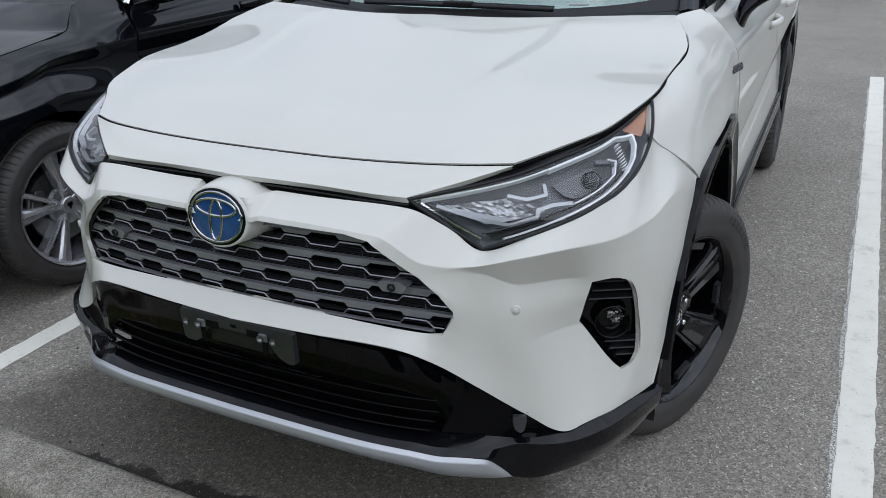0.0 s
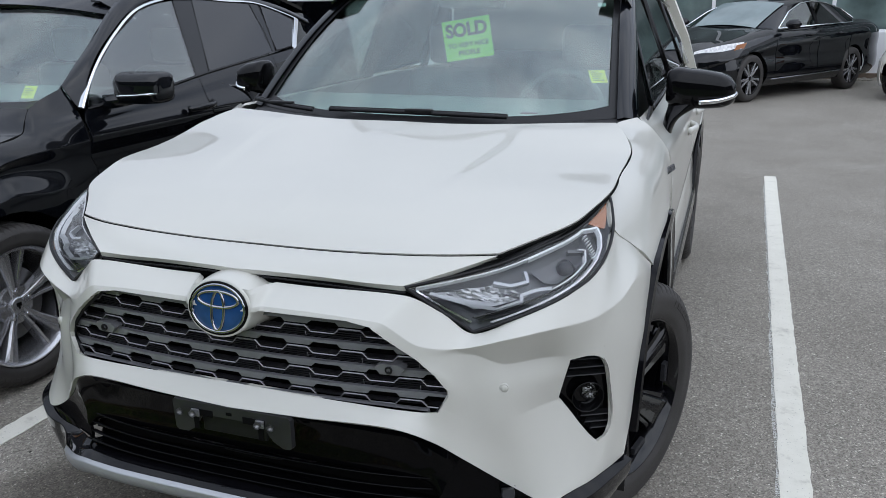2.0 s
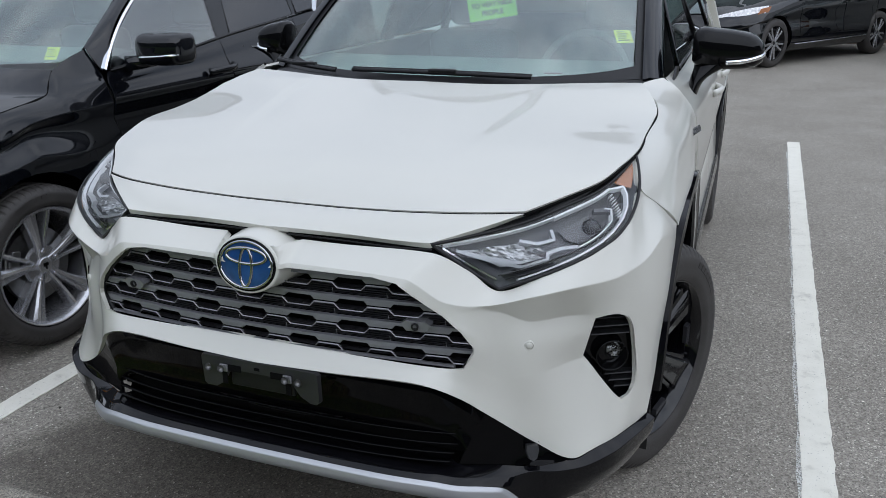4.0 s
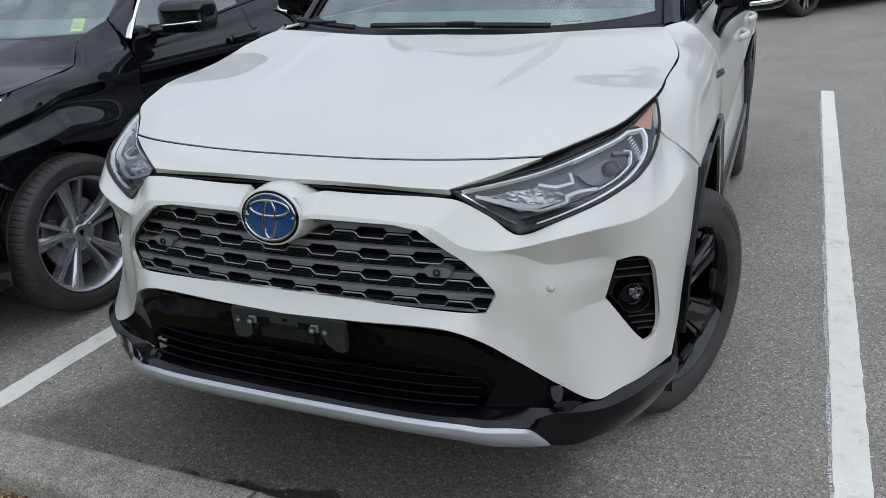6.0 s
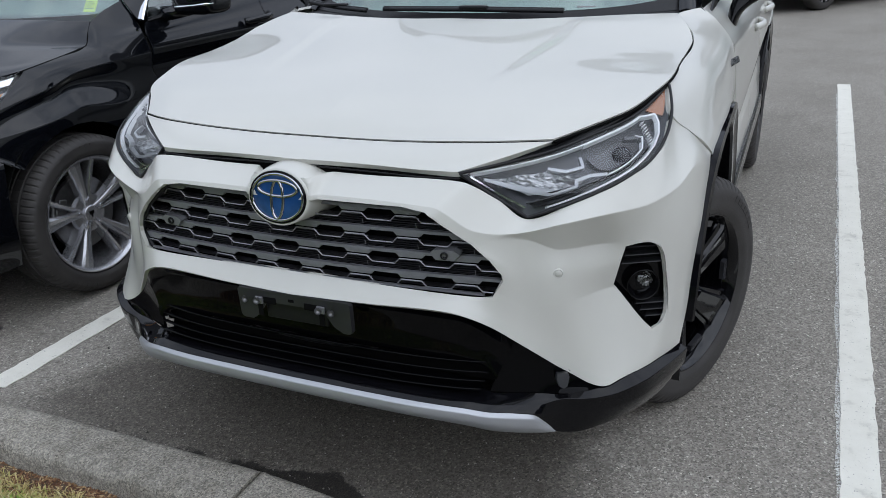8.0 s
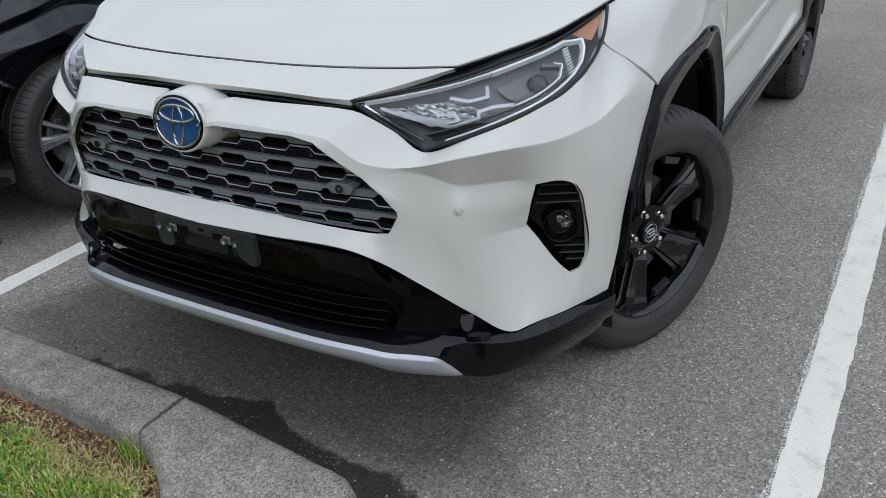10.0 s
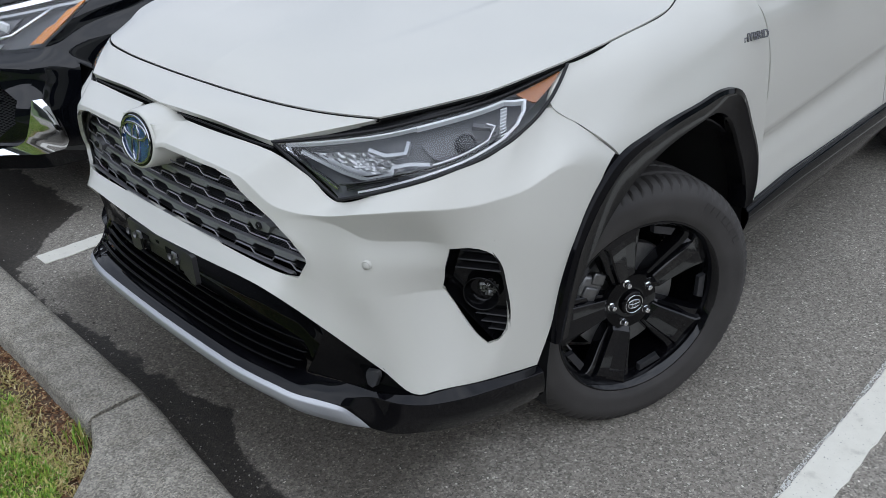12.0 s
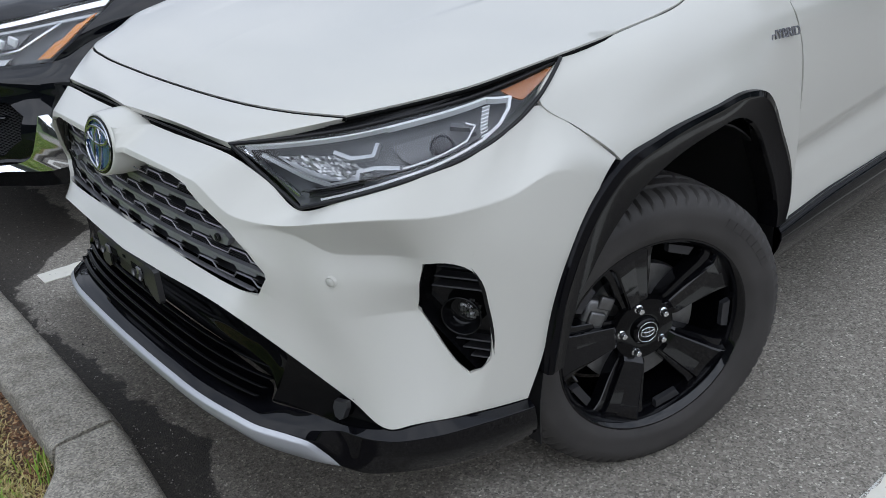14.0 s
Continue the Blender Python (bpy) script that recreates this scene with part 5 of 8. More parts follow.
# fenders, doors and rear body: stations along the car, each from the top edge down
FENDER = [
    [(0.789, 0.752, 1.046), (0.815, 0.655, 0.985), (0.858, 0.712, 0.930), (0.884, 0.742, 0.902), (0.904, 0.780, 0.864), (0.907, 0.775, 0.800)],
    [(0.792, 0.950, 1.065), (0.838, 0.930, 1.035), (0.872, 0.930, 0.985), (0.893, 0.935, 0.930), (0.909, 0.940, 0.885), (0.911, 0.950, 0.740)],
    [(0.797, 1.132, 1.092), (0.842, 1.150, 1.058), (0.874, 1.175, 1.013), (0.893, 1.200, 0.960), (0.911, 1.215, 0.900), (0.912, 1.220, 0.700)],
    [(0.780, 1.204, 1.115), (0.837, 1.255, 1.080), (0.877, 1.310, 1.030), (0.893, 1.330, 0.965), (0.907, 1.350, 0.880), (0.909, 1.360, 0.620)],
    [(0.721, 1.338, 1.150), (0.824, 1.395, 1.108), (0.874, 1.435, 1.045), (0.892, 1.460, 0.960), (0.900, 1.475, 0.840), (0.905, 1.480, 0.520)],
    [(0.776, 1.455, 1.156), (0.834, 1.445, 1.110), (0.880, 1.470, 1.040), (0.893, 1.515, 0.950), (0.898, 1.545, 0.800), (0.903, 1.558, 0.480)],
]
ARCH_CUT = [(0.578, 0.36), (1.517, 0.36)]
ARCH_OUT = [(0.578, 0.468), (0.583, 0.515), (0.622, 0.669), (0.660, 0.745), (0.700, 0.795), (0.776, 0.852), (0.900, 0.877), (1.10, 0.893), (1.235, 0.899), (1.310, 0.884), (1.422, 0.761), (1.499, 0.639), (1.517, 0.560), (1.505, 0.50)]
ARCH_IN = [(0.632, 0.462), (0.636, 0.500), (0.668, 0.600), (0.711, 0.660), (0.770, 0.722), (0.830, 0.765), (0.938, 0.806), (1.100, 0.834), (1.225, 0.836), (1.268, 0.815), (1.367, 0.700), (1.440, 0.580), (1.462, 0.520), (1.466, 0.49)]


def mirrored(bm):
    b2 = bm.copy()
    bmesh.ops.scale(b2, vec=(-1, 1, 1), verts=b2.verts)
    bmesh.ops.reverse_faces(b2, faces=b2.faces)
    return b2


bm = grid(loft(FENDER, 60, 40))
cut(bm, ARCH_CUT[:1] + ARCH_OUT[1:-1] + ARCH_CUT[1:], axes=(1, 2))
b2 = mirrored(bm)
for b_ in (bm, b2):
    cpart("front_fender", b_, WHITE, "white front wing", thick=0.012, offset=1.0)

# dark shut lines of the wing
for sgn in (1, -1):
    bm = bmesh.new()
    tube(bm, [(sgn * (x - 0.010), y - 0.002, z) for x, y, z in curve(FENDER[-1], 30)], 0.006, 6)
    cpart("door_seal", bm, DARK)
    bm = bmesh.new()
    tube(bm, [(sgn * (x - 0.012), y + 0.002, z - 0.004) for x, y, z in curve(FENDER[0][1:5], 20)], 0.004, 6)
    cpart("wing_seal", bm, DARK)


def door_profile(y, k=0.0):
    s = 0.012 * math.sin(math.pi * min(1, max(0, (y - 1.5) / 3.0)))
    return [(0.776 + s, y, 1.150), (0.829 + s, y, 1.106), (0.879 + s, y, 1.042), (0.893 + s, y, 0.952), (0.899 + s, y, 0.850), (0.893 + s, y, 0.690 + 1.6 * k), (0.866 + s, y, 0.640 + 1.4 * k), (0.880 + s, y, 0.575 + k), (0.897 + s, y, 0.480)]


def door_front_edge(z):
    return float(np.interp(z, [0.48, 0.80, 0.95, 1.04, 1.105, 1.15], [1.562, 1.549, 1.519, 1.474, 1.449, 1.464]))


for nm, y0, y1 in (("front_door", 1.565, 2.62), ("rear_door", 2.626, 3.30), ("rear_quarter", 3.306, 4.55)):
    st = []
    for i, y in enumerate(np.linspace(y0, y1, 6)):
        pr = door_profile(y, 0.055 * (y - 1.6))
        if nm == "front_door" and i == 0:
            pr = [(x, door_front_edge(z), z) for x, _, z in pr]
        if nm == "rear_quarter":
            t = max(0, (y - 3.9) / 0.65)
            pr = [(x - 0.16 * t * t, yy, z) for x, yy, z in pr]
        st.append(pr)
    bm = grid(creased(st, 40, 60, {3: ((0, 9), (0.5, 0.5)), 5: ((0, 9), (0.8, 0.8)), 7: ((0, 9), (0.9, 0.9))}))
    if nm != "front_door":
        cut(bm, [(3.71 + 0.45 * math.cos(a), 0.36 + 0.50 * math.sin(a)) for a in np.linspace(0, 2 * math.pi, 25)[:-1]], axes=(1, 2))
    b2 = mirrored(bm)
    for b_ in (bm, b2):
        cpart(nm, b_, WHITE, thick=0.01, offset=1.0)

# wheel arch trims
def arch_trim(sx, out, inn, x0=0.914):
    o, i_ = curve(out, 70), curve(inn, 70)
    mid = o * 0.80 + i_ * 0.20
    bm = bmesh.new()
    xo = lambda q: x0 - 0.010 * max(0, (0.80 - q[0]) / 0.22) - 0.006 * max(0, (0.55 - q[1]) / 0.2)
    rows_ = [[(sx * (xo(q) - 0.03), q[0], q[1]) for q in o], [(sx * (xo(q) + 0.002), q[0], q[1]) for q in o * 0.985 + mid * 0.015],
             [(sx * (xo(q) + 0.008), q[0], q[1]) for q in o * 0.9 + mid * 0.1],
             [(sx * (xo(q) + 0.012), q[0], q[1]) for q in mid], [(sx * (xo(q) + 0.009), q[0], q[1]) for q in o * 0.70 + i_ * 0.30],
             [(sx * (xo(q) + 0.004), q[0], q[1]) for q in i_ * 0.94 + o * 0.06], [(sx * (xo(q) - 0.004), q[0], q[1]) for q in i_], [(sx * (xo(q) - 0.05), q[0], q[1]) for q in i_]]
    add_grid(bm, np.array(rows_), flip=sx < 0)
    return bm


for sx in (1, -1):
    cpart("arch_trim", arch_trim(sx, ARCH_OUT, ARCH_IN), TRIM, "black plastic wheel arch trim", auto=28)
    rear_o = [(3.71 + 0.46 * math.cos(a), 0.36 + 0.51 * math.sin(a)) for a in np.linspace(math.pi, 0, 15)]
    rear_i = [(3.71 + 0.40 * math.cos(a), 0.36 + 0.44 * math.sin(a)) for a in np.linspace(math.pi, 0, 15)]
    cpart("arch_trim", arch_trim(sx, rear_o, rear_i, 0.905), TRIM, "black plastic wheel arch trim", auto=28)
    # inner wheel housings
    for yc in (1.05, 3.71):
        bm = bmesh.new()
        a = np.linspace(-0.15, math.pi + 0.15, 30)
        add_grid(bm, np.array([[(sx * x, yc + 0.47 * math.cos(t), 0.36 + 0.49 * math.sin(t)) for t in a] for x in (0.40, 0.89)]))
        c0 = bm.verts.new((sx * 0.40, yc, 0.36))
        inner = [v for v in bm.verts if abs(abs(v.co.x) - 0.40) < 1e-4 and v is not c0]
        for p0, p1 in zip(inner, inner[1:]):
            bm.faces.new((c0, p0, p1))
        cpart("wheel_housing", bm, SATIN, "black wheel well liner", thick=0.004)
    # sill cladding
    bm = bmesh.new()
    ys = np.linspace(1.50, 3.30, 30)
    top = lambda y: np.interp(y, [1.49, 1.60, 1.79, 2.32, 3.3], [0.472, 0.480, 0.495, 0.505, 0.52])
    add_grid(bm, np.array([[(sx * x, y, z) for x, z in ((0.880, top(y) + 0.003), (0.905, top(y) + 0.001), (0.915, top(y) - 0.012), (0.917, 0.445), (0.910, 0.415), (0.885, 0.36), (0.80, 0.30), (0.50, 0.28))] for y in ys]), flip=sx < 0)
    cpart("sill_cladding", bm, TRIM, "black plastic sill cladding", thick=0.004)
    # thin bright moulding on the cladding's top
    bm = bmesh.new()
    tube(bm, [(sx * 0.9085, y, top(y) + 0.004) for y in ys], 0.003, 6)
    cpart("sill_moulding", bm, GLOSSBLACK)

# underbody
bm = bmesh.new()
box(bm, (-0.62, 0.34, 0.24), (0.62, 4.4, 0.34), 0.02)
box(bm, (-0.80, 1.6, 0.26), (0.80, 3.2, 0.36), 0.02)
cpart("underbody", bm, DARK, smooth=False)

# windscreen, pillars, roof
def ws(x, v):
    """The windscreen's surface; v runs from the cowl (0) to the roof (1)."""
    y0 = 1.27 + 0.23 * (abs(x) / 0.70) ** 2.2
    y1 = 1.98 + 0.12 * (abs(x) / 0.60) ** 2.2
    z0, z1 = 1.130 + 0.01 * (x / 0.7) ** 2, 1.600 - 0.035 * (x / 0.6) ** 2
    y = y0 + (y1 - y0) * v
    return Vector((x * (1 - 0.14 * v), y, z0 + (z1 - z0) * v + 0.035 * math.sin(math.pi * v)))


bm = add_grid(bmesh.new(), np.array([[ws(x, v) for v in np.linspace(0, 1, 16)] for x in np.linspace(-0.715, 0.715, 40)]))
wsc = cpart("windscreen", bm, WINDOW, "greenish windscreen with a black border", thick=0.004)
wsc.visible_shadow = False
bm = bmesh.new()
add_grid(bm, np.array([[ws(x, v) + Vector((0, -0.003, 0.004)) for v in (0.0, 0.02, 0.035 + 0.05 * abs(x / 0.7) ** 6)] for x in np.linspace(-0.70, 0.70, 40)]))
for sx in (1, -1):
    add_grid(bm, np.array([[ws(sx * x, v) + Vector((0, -0.003, 0.004)) for v in np.linspace(0, 1, 16)] for x in (0.672, 0.700)]), flip=sx < 0)
add_grid(bm, np.array([[ws(x, v) + Vector((0, -0.003, 0.004)) for v in (0.95, 1.0)] for x in np.linspace(-0.70, 0.70, 30)]))
cpart("windscreen_border", bm, SATIN, parent=wsc)

for sx in (1, -1):
    bm = bmesh.new()
    rows_ = []
    for v in np.linspace(-0.02, 1.02, 16):
        a = ws(sx * 0.70, v)
        o = Vector((sx * 1, 0, 0))
        w = 0.052 - 0.01 * v
        rows_.append([a + Vector((0, -0.004, 0.006)), a + o * 0.02 + Vector((0, 0.0, 0.012)), a + o * w * 0.8 + Vector((0, 0.03, 0.008)), a + o * w + Vector((0, 0.075, 0.0)), a + o * w * 0.9 + Vector((0, 0.11, -0.01))])
    add_grid(bm, np.array(rows_), flip=sx < 0)
    cpart("a_pillar", bm, BLACKPAINT, "black windscreen pillar", thick=0.01)
    # side glass in dark frames
    wx = lambda z: 0.800 - 0.41 * (z - 1.135)
    for mat, lab, outl in ((DARKWINDOW, "front side glass reflecting the car park", [(1.70, 1.152), (2.08, 1.505), (2.24, 1.560), (2.58, 1.568), (2.60, 1.165)]),
                           (PRIVACY, "dark privacy glass of the rear door", [(2.72, 1.168), (2.70, 1.570), (3.05, 1.565), (3.38, 1.535), (3.48, 1.185)]),
                           (PRIVACY, "dark privacy glass of the quarter window", [(3.56, 1.190), (3.47, 1.525), (3.66, 1.495), (3.90, 1.29)])):
        bm = bmesh.new()
        add_grid(bm, np.array([[(sx * wx(z), y, z) for z in np.linspace(1.10, 1.62, 6)] for y in np.linspace(1.6, 4.1, 12)]), flip=sx > 0)
        cut(bm, outl, axes=(1, 2), keep=True)
        g = cpart("side_window", bm, mat, lab, thick=0.004)
        bm = bmesh.new()
        tube(bm, [(sx * (wx(z) + 0.002), y, z) for y, z in outl], 0.011, 6, closed=True)
        cpart("window_frame", bm, GLOSSBLACK, parent=g)
    for y0, y1, w in ((2.60, 2.58, 0.12), (3.48, 3.38, 0.085)):
        bm = bmesh.new()
        ribbon(bm, [(sx * (wx(1.15) + 0.004), y0, 1.15), (sx * (wx(1.57) + 0.004), y1, 1.57)], [(sx * (wx(1.15) + 0.004), y0 + w, 1.15), (sx * (wx(1.57) + 0.004), y1 + w, 1.57)], (-0.02 * sx, 0, 0))
        cpart("door_pillar", bm, GLOSSBLACK, "gloss black pillar strip between the windows", smooth=False)
    # mirror corner of the door
    bm = bmesh.new()
    prism(bm, [(1.545, 1.135), (1.70, 1.140), (1.70, 1.165), (1.62, 1.175)], 0.008, m=Matrix(((0, 0, sx, sx * (wx(1.15) - 0.002)), (1, 0, 0, 0), (0, 1, 0, 0), (0, 0, 0, 1))))
    cpart("mirror_corner", bm, SATIN, smooth=False)
    # black roof side over the doors, white rear pillar behind the glass
    bm = add_grid(bmesh.new(), np.array([[(sx * (wx(z) + 0.006), y, z), (sx * (wx(z + 0.035) - 0.002), y, z + 0.035), (sx * 0.56, y, z + 0.075)] for y, z in ((2.02, 1.50), (2.24, 1.575), (2.6, 1.585), (3.1, 1.580), (3.5, 1.540), (3.9, 1.49))]), flip=sx > 0)
    cpart("roof_side", bm, BLACKPAINT, thick=0.01)
    bm = add_grid(bmesh.new(), np.array([[(sx * wx(z), y, z) for y, z in ((3.93, 1.16), (3.92, 1.28), (3.70, 1.495))], [(sx * (wx(z) + 0.004), y, z) for y, z in ((4.05, 1.16), (4.05, 1.30), (3.88, 1.50))], [(sx * (wx(z) - 0.07), y, z) for y, z in ((4.40, 1.16), (4.38, 1.30), (4.22, 1.50))]]), flip=sx < 0)
    cpart("rear_pillar", bm, WHITE, thick=0.012)

    # door mirror
    bm = bmesh.new()
    cs = []
    for t, h, d, dz in ((0.0, 0.052, 0.05, 0.008), (0.08, 0.068, 0.066, 0.006), (0.35, 0.070, 0.078, 0.002), (0.65, 0.066, 0.078, -0.002), (0.90, 0.052, 0.066, -0.006), (1.0, 0.030, 0.036, -0.010)):
        x = 0.838 + (0.238 if sx > 0 else 0.150) * t
        ring_ = []
        for a in np.linspace(0, 2 * math.pi, 25):
            ca, sa = math.cos(a), math.sin(a)
            ring_.append((sx * x, 1.775 + 0.02 * t + d * math.copysign(abs(ca) ** 0.7, ca), 1.222 + dz + h * math.copysign(abs(sa) ** 0.6, sa)))
        cs.append(ring_)
    add_grid(bm, loft(np.array(cs), 24, 49), flip=sx < 0)
    bmesh.ops.remove_doubles(bm, verts=bm.verts, dist=1e-4)
    bmesh.ops.holes_fill(bm, edges=[e for e in bm.edges if e.is_boundary])
    mir = cpart("door_mirror", bm, GLOSSBLACK, "gloss black door mirror on a black stalk")
    bm = bmesh.new()
    k_ = 1.0 if sx > 0 else 0.63
    tube(bm, curve([(sx * (0.838 + q * k_), y, z) for q, y, z in ((0.117, 1.695, 1.183), (0.182, 1.704, 1.190), (0.224, 1.735, 1.200), (0.241, 1.785, 1.208))], 16), 0.006, 8, 1.4)
    cpart("mirror_indicator", bm, CHROME, "bright indicator strip", parent=mir)
    bm = bmesh.new()
    add_grid(bm, loft(np.array([[(sx * (x + w * math.cos(a)), y + d * math.sin(a), z) for a in np.linspace(0, 2 * math.pi, 13)] for x, y, z, w, d in ((0.945, 1.775, 1.19, 0.10, 0.055), (0.895, 1.76, 1.155, 0.05, 0.05), (0.862, 1.74, 1.115, 0.026, 0.05), (0.850, 1.73, 1.065, 0.018, 0.055))]), 16, 25), flip=sx > 0)
    cpart("mirror_stalk", bm, GLOSSBLACK, parent=mir)
    # door handles
    for y in (2.42, 3.1):
        bm = bmesh.new()
        tube(bm, curve([(sx * 0.900, y - 0.10, 0.985), (sx * 0.915, y - 0.07, 0.988), (sx * 0.917, y + 0.07, 0.992), (sx * 0.900, y + 0.10, 0.992)], 14), 0.012, 8, 1.3)
        cpart("door_handle", bm, WHITE)

bm = add_grid(bmesh.new(), loft([[ws(x, 1.0) + Vector((0, dy, dz - 0.05 * (abs(x) / 0.7) ** 4 * (dy > 0.05))) for x in np.linspace(-0.71, 0.71, 9)] for dy, dz in ((-0.01, 0.004), (0.1, 0.045), (0.6, 0.085), (1.4, 0.075), (2.2, 0.01))], 24, 40))
cpart("roof", bm, BLACKPAINT, "gloss black roof", thick=0.02)
bm = add_grid(bmesh.new(), np.array([[(x * (1 - 0.50 * max(0, z - 1.1)), 4.45 + 0.1 * math.cos(x * 1.5) - 0.45 * max(0, z - 1.0), z) for z in (0.35, 0.7, 1.0, 1.3, 1.56)] for x in np.linspace(-0.85, 0.85, 12)]))
cpart("tailgate", bm, WHITE, thick=0.02)

# cowl, wipers, dashboard, seats, interior
bm = add_grid(bmesh.new(), np.array([[ws(x, 0.0) + Vector((0, dy, dz)) for dy, dz in ((0.03, 0.003), (-0.03, -0.008), (-0.10, -0.03))] for x in np.linspace(-0.72, 0.72, 30)]))
cpart("cowl", bm, SATIN, thick=0.005)
for pts in ([(-0.69, 1.425, 1.178), (-0.535, 1.36, 1.166), (-0.382, 1.315, 1.158)], [(-0.30, 1.292, 1.166), (0.05, 1.280, 1.166), (0.36, 1.298, 1.160)], ):
    bm = bmesh.new()
    tube(bm, curve(pts, 14), 0.006, 6, 1.3)
    wip = cpart("wiper", bm, SATIN, "black windscreen wiper")
    bm = bmesh.new()
    tube(bm, curve([(x, y + 0.010, z + 0.006) for x, y, z in pts], 14), 0.0045, 6)
    c = pts[1]
    box(bm, (c[0] - 0.05, c[1] - 0.01, c[2] + 0.002), (c[0] + 0.05, c[1] + 0.01, c[2] + 0.014), 0.003)
    cpart("wiper_arm", bm, SATIN, parent=wip)
for nm, sx_, v_, w_, h_, mat_ in (("vin_strip", 0.42, 0.045, 0.030, 0.003, GREYEDGE), ("windscreen_tag", 0.62, 0.88, 0.016, 0.012, WHITETAG)):
    bm = bmesh.new()
    box(bm, (-w_, -h_, -0.0006), (w_, h_, 0.0006), m=Matrix.Translation(ws(sx_, v_) + Vector((0, -0.006 if h_ < 0.005 else 0.010, 0.008 if h_ < 0.005 else -0.008))) @ pose(0, 0, 0, 0, 0, 14) @ pose(0, 0, 0, 38, 0, 0))
    cpart(nm, bm, mat_, parent=wsc, smooth=False)
bm = bmesh.new()
add_grid(bm, loft([[(x, y, z) for x in np.linspace(-0.70, 0.70, 7)] for y, z in ((1.36, 1.10), (1.6, 1.135), (1.95, 1.13), (2.05, 1.08), (2.1, 0.8))], 20, 16))
cpart("dashboard", bm, CABIN, "dark dashboard", thick=0.01)
for x in (-0.36, 0.36):
    bm = bmesh.new()
    box(bm, (x - 0.24, 2.75, 0.55), (x + 0.24, 2.92, 1.20), 0.06)
    box(bm, (x - 0.13, 2.80, 1.22), (x + 0.13, 2.90, 1.42), 0.04)
    cpart("seat", bm, CABIN, "dark front seat")
bm = bmesh.new()
box(bm, (-0.62, 3.5, 0.6), (0.62, 3.62, 1.25), 0.05)
cpart("seat", bm, CABIN, "dark rear bench")
bm = bmesh.new()
ringp = [(0.36 + 0.185 * math.cos(a), 2.18 + 0.06 * math.sin(a), 1.06 + 0.175 * math.sin(a)) for a in np.linspace(0, 2 * math.pi, 41)[:-1]]
tube(bm, ringp, 0.016, 8, closed=True)
cpart("steering_wheel", bm, CABIN, "dark steering wheel")
# camera pod behind the windscreen
bm = bmesh.new()
box(bm, (-0.15, 2.02, 1.51), (0.11, 2.12, 1.60), 0.02)
cpart("camera_pod", bm, CABIN)
bm = bmesh.new()
box(bm, (-0.12, 2.14, 1.50), (0.12, 2.16, 1.57), 0.012)
cpart("rear_view_mirror", bm, CABIN)

